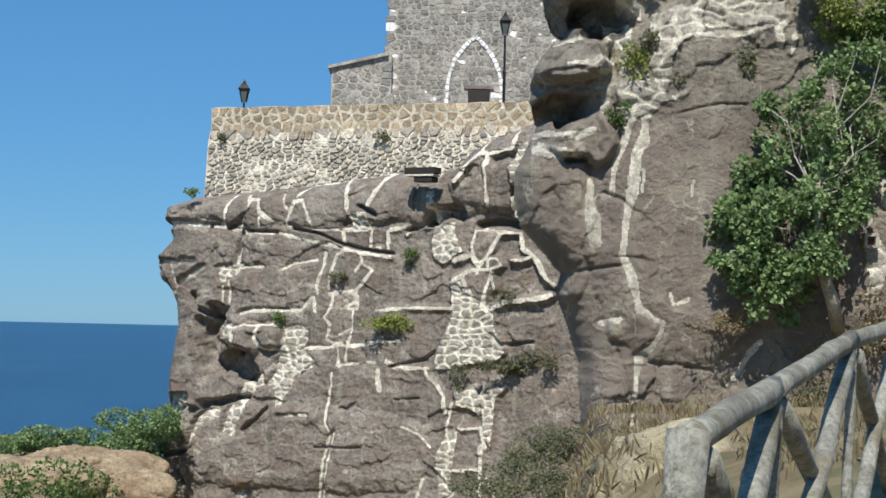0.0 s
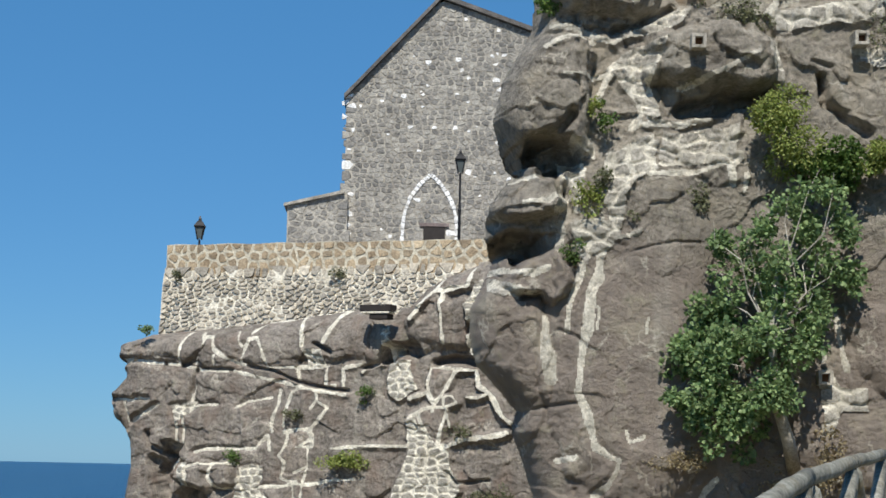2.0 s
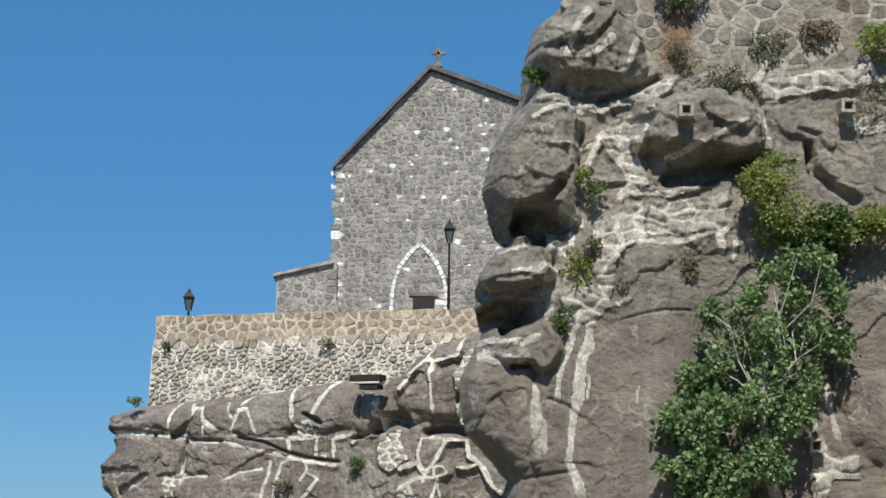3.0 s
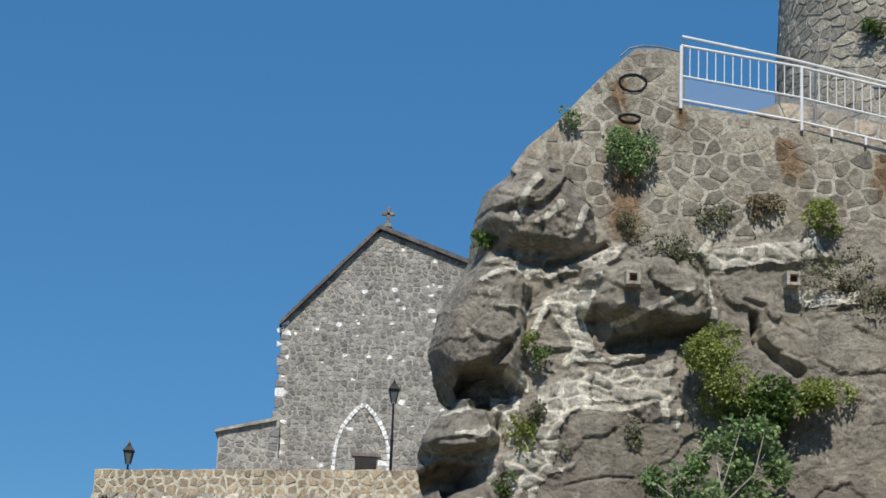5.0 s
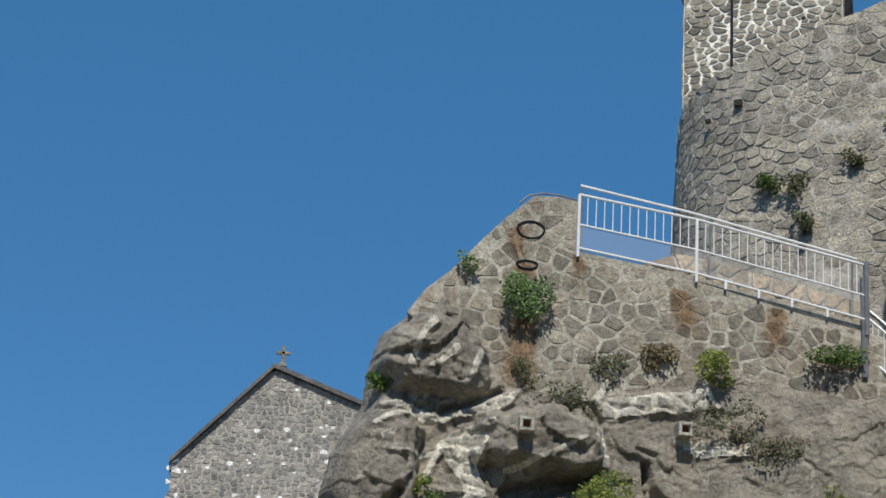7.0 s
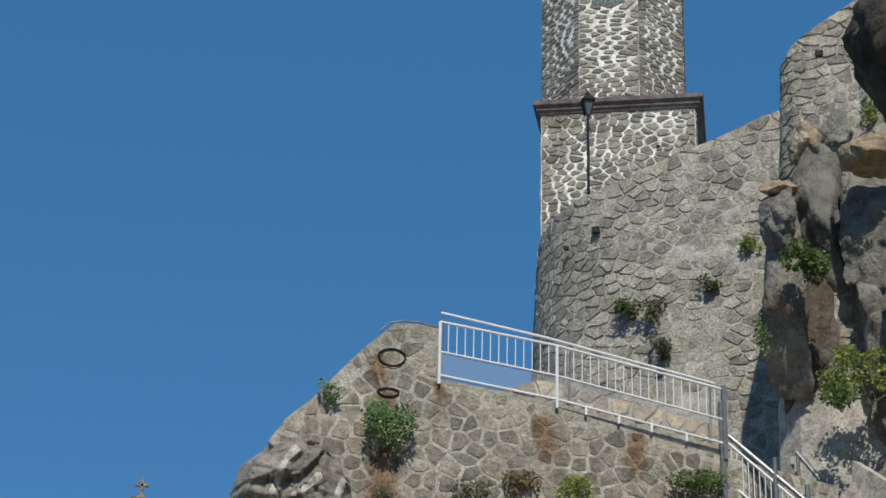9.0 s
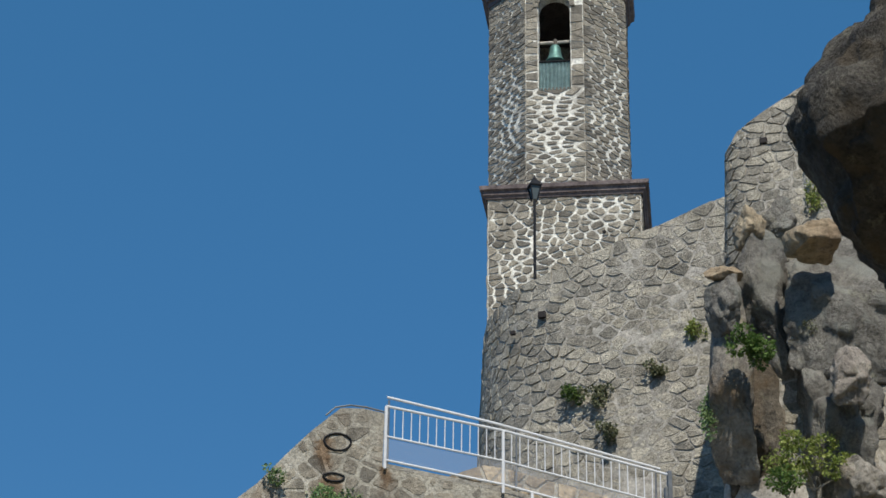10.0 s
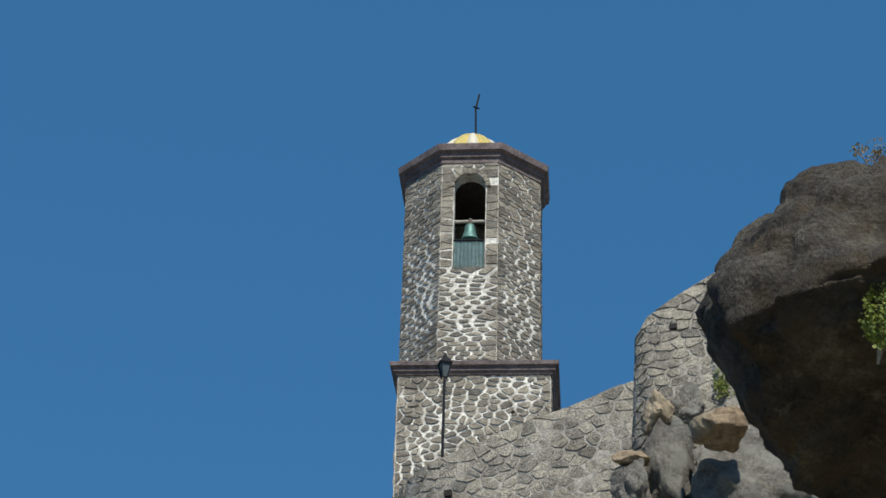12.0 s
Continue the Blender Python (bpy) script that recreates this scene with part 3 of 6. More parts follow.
def ground_mat():
    m, nt, b, pos = base("dry_ground", 0.95)
    col = ramp(nt, noise_tex(nt, pos, 0.6, 8, 0.65), [(0.3, (0.13, 0.10, 0.06)), (0.5, (0.24, 0.19, 0.11)), (0.7, (0.33, 0.28, 0.18))])
    g = ramp(nt, noise_tex(nt, pos, 1.7, 6, 0.6), [(0.5, grey(0)), (0.62, grey(0.7))])
    nt.links.new(mix(nt, "MIX", g, col, (0.11, 0.12, 0.05)), b.inputs["Base Color"])
    bump(nt, b, noise_tex(nt, pos, 8, 8, 0.7), 0.8, 0.05)
    return m


disc("water", [5, 30, 80, 160, 300, 500, 800, 1300, 2000, 3000, 4000, 4950], lambda x, y: -20.0, sea_mat(), "deep blue sea under a hazy horizon", "sea")
disc("ground", [0.7 * 1.075 ** i for i in range(74)], land, ground_mat(), "dry stony ground with sparse grass", "ground")

# ---- the far promontory: brown cliff with mortared cracks ----
LEFT_VEINS = []
LEFT_VEINS += [
    (0.11, (0.01, 5.15), (0.92, 5.14), (1.82, 5.03), (2.96, 4.93), (3.71, 4.78), (4.94, 4.78), (6.16, 4.51), (6.88, 4.37), (7.83, 4.20), (8.77, 4.00), (9.70, 3.89)),
    (0.09, (5.18, 5.03), (6.27, 4.86), (7.11, 4.86), (8.05, 4.86), (8.98, 4.91)),
    (0.09, (2.79, 6.19), (2.69, 5.56), (2.60, 5.07)),
    (0.11, (3.42, 6.18), (3.70, 5.87), (3.69, 5.55), (3.33, 5.03)),
    (0.11, (3.60, 6.03), (4.04, 6.03), (4.26, 5.55), (4.56, 5.34), (4.93, 5.13), (5.30, 5.02)),
    (0.07, (4.26, 5.34), (4.20, 4.99)),
    (0.07, (5.14, 6.17), (5.28, 5.75), (5.53, 5.54), (5.37, 5.07)),
    (0.11, (5.53, 5.54), (5.69, 5.89), (6.00, 5.95), (6.32, 5.47), (6.56, 4.86)),
]
LEFT_VEINS += [
    (0.09, (5.75, 6.12), (6.10, 6.55), (7.05, 6.68), (7.64, 6.79), (8.46, 6.88), (9.38, 6.97)),
    (0.14, (7.64, 6.79), (7.89, 6.34), (7.98, 5.67)),
    (0.16, (9.38, 6.87), (9.12, 6.33), (8.84, 5.82), (8.73, 5.46), (8.79, 4.93)),
    (0.09, (9.67, 4.87), (10.35, 4.97)),
    (0.09, (8.93, 4.85), (8.86, 4.17), (9.23, 4.21)),
    (0.09, (9.56, 4.77), (9.62, 4.21)),
    (0.09, (7.70, 4.86), (7.88, 4.29)),
    (0.09, (10.36, 4.69), (10.54, 4.91), (10.92, 5.01), (11.30, 5.09)),
]
LEFT_VEINS += [
    (0.14, (12.28, 6.55), (12.67, 7.08), (13.09, 7.56), (14.37, 7.69), (14.50, 8.31)),
    (0.11, (13.40, 7.46), (13.55, 6.77), (13.62, 5.69)),
    (0.14, (13.09, 7.56), (13.17, 7.95)),
    (0.20, (15.18, 6.98), (14.82, 6.55), (14.62, 6.07), (14.64, 5.39)),
    (0.11, (13.14, 4.91), (13.90, 4.81), (14.76, 4.77)),
    (0.14, (14.76, 4.77), (14.88, 4.22), (15.31, 3.94), (15.53, 3.65), (15.75, 3.23), (16.18, 2.92)),
    (0.11, (14.01, 4.77), (13.74, 4.32), (13.53, 3.93), (13.28, 3.63), (13.18, 3.34)),
    (0.09, (13.07, 4.91), (12.93, 4.32), (13.05, 3.93), (13.24, 3.63)),
]
LEFT_VEINS += [
    (0.11, (12.29, 3.78), (12.94, 4.02), (13.17, 3.67)),
    (0.09, (14.46, 3.82), (14.89, 3.80), (15.31, 3.96)),
    (0.09, (13.61, 3.60), (13.60, 3.83), (13.92, 3.87), (14.10, 3.64), (13.67, 3.48)),
    (0.11, (12.33, 3.11), (12.85, 3.43), (13.28, 3.48), (13.67, 3.48)),
    (0.11, (12.63, 3.23), (12.86, 2.75), (13.21, 2.16)),
    (0.11, (13.72, 3.38), (13.56, 2.85), (13.32, 2.17)),
    (0.09, (13.72, 3.28), (13.86, 2.82)),
    (0.14, (13.32, 2.13), (13.75, 2.15), (14.18, 2.36), (15.24, 2.49), (15.97, 2.65)),
]
LEFT_VEINS += [
    (0.09, (-0.32, 3.71), (0.20, 3.71), (0.59, 3.65), (0.84, 3.76), (1.36, 3.72)),
    (0.09, (0.20, 3.65), (0.42, 3.12), (0.39, 2.58)),
    (0.09, (0.69, 2.91), (1.24, 3.23), (1.79, 3.55)),
    (0.11, (3.34, 4.74), (3.36, 4.19), (3.28, 3.65)),
    (0.11, (2.65, 3.03), (2.62, 2.30), (2.72, 1.67), (2.89, 1.15)),
    (0.11, (2.97, 3.14), (2.93, 1.99)),
    (0.09, (3.51, 3.48), (4.37, 3.53)),
    (0.07, (5.23, 3.41), (5.71, 3.66), (6.66, 3.79)),
]
LEFT_VEINS += [
    (0.11, (7.01, 4.04), (6.96, 3.59), (6.80, 3.28), (6.69, 2.97), (6.75, 2.56)),
    (0.09, (7.83, 4.18), (7.53, 4.00), (7.38, 3.59), (7.20, 3.18), (7.22, 2.81)),
    (0.09, (8.54, 4.06), (8.60, 3.70), (8.33, 3.40)),
    (0.09, (8.67, 3.60), (9.02, 3.42), (8.69, 2.99), (8.39, 2.69), (8.31, 2.28), (7.85, 2.03)),
    (0.14, (7.29, 2.55), (7.76, 2.66), (8.23, 2.66), (8.45, 2.43)),
    (0.09, (7.41, 2.53), (7.24, 1.96), (7.08, 1.71)),
    (0.09, (6.59, 2.40), (6.72, 1.91)),
    (0.09, (7.78, 2.03), (8.41, 2.04), (8.45, 2.43)),
]
LEFT_VEINS += [
    (0.09, (3.44, 1.77), (4.05, 1.90), (5.28, 1.92), (6.12, 1.94), (6.52, 2.36)),
    (0.09, (3.33, 1.22), (3.83, 1.36), (4.56, 1.39), (5.34, 1.37)),
    (0.11, (4.47, 1.35), (4.28, 0.91), (4.54, 0.56)),
    (0.09, (4.54, 0.50), (5.32, 0.48), (6.28, 0.57), (7.23, 0.64), (8.17, 0.70), (9.33, 0.87), (10.12, 0.95)),
    (0.11, (7.08, 1.75), (7.33, 1.51), (7.18, 0.94), (7.47, 0.78), (7.84, 0.75)),
    (0.07, (8.27, 1.98), (8.27, 1.27), (8.06, 0.70), (8.00, 0.15)),
    (0.07, (7.69, 1.11), (8.22, 1.33)),
    (0.09, (7.66, 0.75), (7.68, -0.00)),
]
LEFT_VEINS += [
    (0.09, (7.73, -0.02), (8.19, 0.06), (8.77, 0.17), (9.16, 0.15)),
    (0.09, (1.98, 1.02), (2.32, 1.45), (2.70, 1.46)),
    (0.07, (2.22, 0.71), (2.47, 0.82)),
    (0.07, (7.45, -0.27), (7.36, -1.29), (7.36, -2.10), (7.56, -2.39), (7.35, -3.11), (7.25, -3.93), (7.04, -4.79)),
    (0.04, (7.72, -2.33), (7.54, -3.10), (7.42, -3.92), (7.23, -4.78)),
    (0.14, (9.31, -0.11), (9.44, -0.81)),
    (0.11, (9.69, 0.20), (10.04, 0.01), (10.94, 0.00), (11.34, 0.05)),
    (0.11, (11.17, 0.01), (11.28, -0.24), (11.67, -0.53), (11.97, -0.91), (12.03, -1.54)),
]
LEFT_VEINS += [
    (0.09, (9.18, 2.01), (10.43, 2.12), (12.27, 2.13)),
    (0.11, (12.41, -0.74), (12.57, -1.08), (13.30, -1.36)),
    (0.09, (12.31, -1.19), (12.15, -1.79), (12.07, -2.28)),
    (0.09, (12.59, -2.06), (13.42, -1.96), (13.61, -2.63)),
    (0.11, (13.46, -2.64), (13.46, -3.38), (13.43, -4.00)),
    (0.09, (12.43, -3.49), (13.46, -3.38)),
    (0.11, (11.23, -3.90), (11.02, -4.54)),
    (0.09, (13.44, -4.31), (13.47, -4.00), (13.72, -3.67), (14.00, -4.35)),
]
LEFT_VEINS += [
    (0.07, (10.43, -2.06), (11.12, -2.32), (11.57, -2.74)),
    (0.09, (1.10, -3.75), (0.99, -4.18), (1.26, -4.59)),
    (0.07, (6.60, -1.83), (5.40, -1.94)),
]
LEFT_PATCHES = []
LEFT_PATCHES += [
    (0.00, (2.38, 3.60), (3.50, 3.67), (3.56, 3.40), (2.90, 3.10), (2.65, 2.88), (2.39, 3.13)),
    (0.00, (7.98, 5.59), (8.73, 5.46), (8.79, 4.93), (8.09, 4.92)),
    (0.00, (2.93, 1.42), (3.33, 1.35), (3.47, 0.85), (3.29, 0.26), (3.00, 0.58)),
    (0.00, (5.30, 1.10), (5.54, 1.31), (6.02, 1.36), (6.45, 1.33), (6.40, 0.82), (6.17, 0.50), (6.78, 0.11), (6.78, -0.09), (5.96, -0.42), (5.73, -0.94), (5.39, -1.61), (5.15, -1.62), (5.08, -0.97), (4.75, -0.77), (5.11, -0.35), (5.26, 0.27)),
    (0.00, (3.76, -0.56), (4.62, -0.37), (4.68, -0.78), (3.91, -1.22), (3.93, -1.74), (3.57, -2.23), (3.59, -2.79), (2.96, -2.61), (3.06, -1.88), (3.42, -1.45), (3.66, -1.02)),
    (0.00, (2.18, -1.81), (2.80, -1.58), (2.74, -2.06), (2.00, -2.38), (1.60, -3.24), (1.42, -3.25), (1.74, -2.35)),
    (0.00, (0.25, -1.40), (1.53, -1.23), (1.47, -1.65), (0.72, -2.23), (0.12, -2.75)),
    (0.00, (12.20, 3.03), (12.53, 3.14), (12.87, 2.65), (13.32, 2.11), (13.75, 2.11), (13.88, 1.49), (14.26, 0.69), (14.01, 0.39), (13.36, 0.27), (12.28, 0.04), (11.50, 0.02), (11.60, 0.36), (11.81, 0.86), (12.23, 1.85)),
]
LEFT_PATCHES += [
    (0.00, (11.48, 5.09), (12.25, 5.20), (12.43, 4.41), (12.61, 4.12), (12.18, 3.78), (11.91, 3.66), (11.39, 3.98), (11.31, 4.41)),
    (0.00, (11.11, 6.21), (11.44, 6.30), (11.65, 5.17), (11.25, 5.09)),
    (0.00, (13.39, -0.66), (14.46, -0.47), (14.08, -0.77), (13.94, -1.22), (13.83, -2.58), (13.47, -2.21), (13.36, -1.25)),
    (0.00, (12.41, -0.89), (13.06, -0.57), (13.39, -0.85), (13.30, -1.56), (12.97, -1.38), (12.42, -1.28)),
    (0.00, (12.03, -2.28), (12.55, -2.18), (12.46, -2.85), (12.37, -3.63), (12.40, -4.61), (11.85, -4.64), (11.82, -3.47), (11.82, -2.88)),
    (0.00, (3.53, -4.72), (4.27, -4.59), (4.33, -5.13), (3.50, -5.18)),
    (0.00, (14.39, 6.95), (14.65, 7.69), (15.07, 7.91), (15.24, 7.09), (14.82, 6.59), (14.55, 6.36)),
]
LEFT_CRACKS = []
LEFT_CRACKS += [
    (0.11, (2.00, 5.08), (2.06, 4.78)),
    (0.17, (3.73, 5.61), (3.33, 5.20), (2.76, 4.95)),
    (0.15, (3.41, 4.78), (3.26, 4.02)),
    (0.13, (3.83, 4.88), (4.99, 4.80)),
    (0.13, (5.67, 4.94), (6.68, 4.78), (7.35, 4.49), (8.54, 4.19), (9.74, 4.03)),
    (0.19, (8.38, 5.71), (9.08, 5.42)),
    (0.17, (10.40, 4.87), (11.16, 5.11)),
    (0.32, (13.13, 5.08), (13.89, 5.16), (14.80, 5.08)),
]
LEFT_CRACKS += [
    (0.56, (11.64, 5.52), (12.35, 5.44)),
    (0.21, (1.40, 2.49), (1.54, 1.96), (2.32, 1.62), (2.86, 1.92)),
    (0.43, (1.71, 1.44), (1.95, 0.39), (2.54, -0.39)),
    (0.28, (2.12, -1.58), (3.17, -1.41), (3.96, -1.26)),
    (0.09, (10.07, -1.14), (10.97, -1.05)),
    (0.09, (6.99, -2.95), (8.79, -2.90)),
    (0.13, (13.73, 1.26), (14.11, 0.88), (15.28, 1.01)),
    (0.30, (16.24, 2.85), (16.51, 2.13), (16.94, 1.18), (17.30, 0.05), (17.36, -0.99)),
]
LEFT_CRACKS += [
    (0.11, (9.81, 0.01), (11.16, 0.33), (11.55, 0.61)),
    (0.09, (10.65, 6.41), (10.63, 5.57)),
    (0.19, (14.61, 6.36), (14.47, 6.07)),
    (0.17, (4.90, -1.63), (4.43, -2.13), (3.95, -2.46)),
    (0.19, (0.20, -3.59), (1.22, -3.43), (1.77, -3.24)),
    (0.11, (0.15, 5.04), (0.08, 4.18)),
]
LEFT_OUTLINE = [(-0.34, 5.85), (0.8, 6.18), (3.16, 6.33), (6.58, 6.62), (7.99, 6.81), (9.84, 7.02), (11.65, 7.03), (12.41, 7.73), (13.38, 8.18), (15.2, 8.82), (16.77, 8.83), (18.53, 3.48), (19.11, -4.92), (6.97, -6.37), (-0.34, -6.88), (-0.16, -5.18), (-0.22, -3.49), (-0.12, -2.64), (0.01, -1.25), (0.04, -0.08), (0.31, 1.2), (0.23, 1.95), (-0.05, 2.47), (-0.51, 2.9), (-0.69, 3.64), (-0.63, 4.07), (-0.12, 4.61), (-0.19, 5.0), (-0.46, 5.21)]

cliff = thing("cliff", "brown volcanic cliff with white mortared cracks under a terrace", "cliff", kind="structure")
rock_face(cliff, (-10.4, 71.5, 0), (17.4, -9, 0), (-9, -17.4, 0), LEFT_OUTLINE, LEFT_VEINS, LEFT_PATCHES,
          [(3.63, -0.19, 0.9, 0.6, -0.9), (4.08, 0.97, 1.2, 0.6, 0.35), (2.34, 0.6, 0.6, 1.5, -0.7), (13.4, 6.4, 1.5, 1.0, 0.35), (10.85, 6.75, 0.55, 0.3, -1.3),
           (1.4, -1.0, 0.9, 0.8, 0.4), (11.4, 5.3, 0.35, 0.3, -0.7), (6.5, 6.0, 7.0, 0.9, 0.16), (6.0, -3.0, 6.0, 1.6, 0.25)],
          LEFT_CRACKS, 0.034, ROCK, 11, depth=16.0, drift=(0.1, 1, 0), amp=0.3, coarse=0.25, offset=0.06, tilt=0.04, edge=0.3)

# ---- the near rock with the retaining wall on it ----
MID_VEINS = []
MID_VEINS += [
    (0.10, (3.48, 10.95), (3.33, 10.78), (3.23, 10.50), (3.15, 10.21)),
    (0.09, (3.94, 10.54), (3.68, 10.26), (3.50, 10.17)),
    (0.08, (4.40, 10.51), (4.27, 10.13), (4.14, 9.91)),
    (0.11, (2.74, 9.56), (3.10, 9.48), (3.47, 9.32), (3.79, 9.23), (3.99, 9.34), (4.51, 9.58), (4.88, 9.84)),
    (0.09, (2.55, 9.05), (2.85, 9.20), (3.16, 9.25), (3.42, 9.21)),
    (0.06, (2.87, 8.54), (3.29, 8.59), (3.72, 8.66)),
    (0.11, (3.72, 8.66), (3.95, 8.83), (4.21, 8.95), (4.54, 9.08)),
    (0.09, (3.72, 8.63), (3.65, 8.40), (3.56, 8.16)),
]
MID_VEINS += [
    (0.10, (3.96, 8.67), (4.07, 8.42), (4.23, 8.22), (4.29, 7.91), (4.14, 7.67)),
    (0.07, (4.14, 7.68), (4.65, 7.76), (5.09, 7.79)),
    (0.07, (4.95, 8.39), (5.26, 8.48), (5.67, 8.66), (6.32, 9.02)),
    (0.09, (6.83, 10.38), (6.77, 10.05), (6.63, 9.87)),
    (0.10, (6.71, 9.81), (7.24, 9.91), (7.77, 10.04), (8.30, 10.14), (8.74, 10.18)),
    (0.08, (8.70, 10.35), (8.83, 10.06), (8.95, 9.94)),
    (0.08, (8.19, 9.22), (8.51, 9.18), (8.61, 9.03), (8.93, 9.04), (9.24, 9.01), (9.48, 9.23)),
    (0.07, (5.92, 7.16), (5.49, 7.11), (5.18, 7.09), (4.67, 7.03)),
]
MID_VEINS += [
    (0.08, (6.22, 6.86), (6.19, 6.55)),
    (0.18, (3.61, 5.55), (3.52, 4.92), (3.42, 4.61), (3.37, 4.20), (3.35, 3.95)),
    (0.11, (3.35, 3.95), (3.29, 3.60), (3.23, 3.19), (3.20, 2.89), (3.33, 2.59), (3.44, 2.29), (3.54, 1.94), (3.80, 1.75), (3.96, 1.70), (3.90, 1.50), (3.75, 1.25), (3.56, 1.09), (3.51, 0.59), (3.50, 0.10), (3.52, -0.30)),
    (0.10, (3.34, 5.32), (3.20, 4.91), (3.05, 4.50), (3.00, 3.97)),
    (0.19, (2.63, 4.19), (2.68, 3.79), (2.77, 3.10)),
    (0.04, (4.43, 4.23), (4.40, 3.96)),
    (0.03, (3.48, 4.41), (3.56, 4.39), (3.54, 3.99)),
    (0.09, (7.40, 4.24), (7.51, 3.89), (7.61, 3.57)),
]
MID_VEINS += [
    (0.12, (7.85, 4.30), (7.95, 3.60), (8.02, 3.38)),
    (0.08, (5.73, 1.40), (5.51, 1.18), (5.37, 0.93), (5.16, 0.61)),
    (0.09, (4.44, 6.81), (4.95, 6.88), (5.46, 6.95), (5.98, 7.17)),
    (0.13, (6.08, 7.24), (5.92, 7.01), (5.98, 6.69)),
    (0.07, (4.43, 7.80), (5.04, 7.76), (5.47, 7.88)),
    (0.06, (1.95, 6.65), (2.56, 6.73), (2.71, 6.63)),
    (0.07, (2.17, 6.23), (2.62, 6.26), (2.82, 6.41)),
    (0.10, (1.58, 5.06), (1.93, 5.08), (2.39, 4.97), (2.64, 5.08)),
]
MID_VEINS += [
    (0.08, (1.78, 4.73), (2.14, 4.56), (2.39, 4.61)),
    (0.06, (4.09, 2.21), (4.15, 2.01), (4.40, 2.11)),
    (0.07, (2.89, 1.68), (3.21, 1.74)),
    (0.04, (3.24, 0.29), (3.50, 0.24)),
    (0.06, (2.46, 0.62), (2.21, 0.59)),
]
MID_PATCHES = []
MID_PATCHES += [
    (0.00, (4.00, 9.03), (4.72, 9.30), (4.59, 8.87), (4.53, 8.55), (4.61, 7.90), (4.34, 7.78), (4.23, 8.11), (4.02, 8.42), (3.85, 8.67), (3.72, 8.80)),
    (0.00, (3.64, 7.23), (4.15, 7.32), (4.62, 7.51), (4.63, 6.89), (4.26, 6.75), (4.07, 6.43), (4.03, 6.04), (3.81, 5.42), (3.51, 5.21), (3.63, 5.82), (3.77, 6.13), (3.61, 6.32), (3.75, 6.64), (3.64, 7.04)),
    (0.00, (2.93, 6.89), (3.34, 6.98), (3.30, 6.57), (3.21, 6.08), (3.06, 6.07), (3.10, 6.50)),
    (0.00, (2.93, 7.42), (3.42, 7.45), (3.48, 7.14), (3.13, 7.10)),
    (0.00, (6.50, 9.34), (6.86, 9.41), (6.93, 8.83), (6.89, 8.54), (6.68, 8.64), (6.56, 8.97)),
    (0.00, (4.50, 9.80), (5.24, 9.97), (4.93, 9.63), (4.51, 9.37), (4.00, 9.24), (4.12, 9.41)),
    (0.00, (7.51, 3.32), (7.76, 3.39), (7.94, 3.09), (8.37, 3.12), (8.37, 2.66), (7.94, 2.67), (7.82, 2.16), (7.62, 2.26), (7.56, 2.88)),
    (0.00, (3.03, 5.90), (3.64, 6.04), (3.74, 5.63), (4.35, 5.90), (4.35, 5.78), (3.77, 5.56), (3.65, 5.20), (3.44, 5.30), (3.30, 5.10), (3.16, 5.42)),
]
MID_PATCHES += [
    (0.00, (3.72, 7.17), (4.53, 7.60), (4.60, 7.03), (4.34, 6.75), (4.03, 6.74), (3.75, 6.98)),
    (0.00, (2.81, 7.04), (3.27, 7.00), (3.32, 6.65), (3.02, 6.33), (2.93, 6.02), (2.83, 5.72), (2.65, 5.71), (2.70, 6.12), (2.84, 6.53)),
    (0.00, (2.75, 5.87), (2.95, 5.82), (2.94, 5.31), (2.78, 5.31)),
    (0.00, (1.58, 4.98), (2.14, 4.79), (2.29, 4.57), (1.84, 4.56), (1.58, 4.67)),
]
MID_PATCHES += [
    (0.00, (4.65, 7.66), (6.10, 7.79), (6.06, 7.16), (4.67, 7.03)),
    (0.00, (6.73, 9.94), (8.72, 10.20), (8.78, 9.89), (7.56, 9.67), (6.78, 9.56)),
    (0.00, (8.29, 9.33), (9.35, 9.28), (9.51, 8.97), (8.71, 8.93), (8.24, 9.06)),
]
MID_CRACKS = []
MID_CRACKS += [
    (0.09, (6.61, 9.83), (6.78, 9.41), (6.95, 8.97)),
    (0.35, (5.06, 8.03), (5.68, 8.16), (6.36, 8.31), (6.62, 8.36)),
    (0.20, (7.62, 8.71), (7.68, 8.27), (8.04, 7.97), (8.41, 7.68)),
    (0.07, (7.45, 9.02), (7.79, 8.91)),
    (0.22, (2.32, 7.31), (2.79, 7.50), (3.02, 7.82)),
    (0.27, (2.55, 6.76), (2.79, 6.76), (2.90, 6.47)),
    (0.16, (3.80, 9.48), (4.20, 9.57), (4.84, 9.92)),
    (0.08, (3.10, 8.47), (3.22, 8.06), (3.11, 7.64)),
]
MID_CRACKS += [
    (0.09, (4.60, 9.19), (4.66, 8.55), (4.75, 8.14)),
    (0.05, (2.80, 10.69), (3.07, 10.60), (3.41, 9.76)),
    (0.05, (4.08, 10.22), (4.04, 9.63)),
    (0.04, (4.15, 5.42), (4.56, 5.55), (5.39, 5.59)),
    (0.05, (2.88, 3.99), (3.22, 3.85)),
    (0.06, (2.48, 2.57), (3.16, 2.69)),
    (0.07, (1.86, 6.10), (2.32, 6.16), (2.62, 6.07)),
    (0.27, (1.77, 5.47), (2.23, 5.48), (2.53, 5.42)),
]
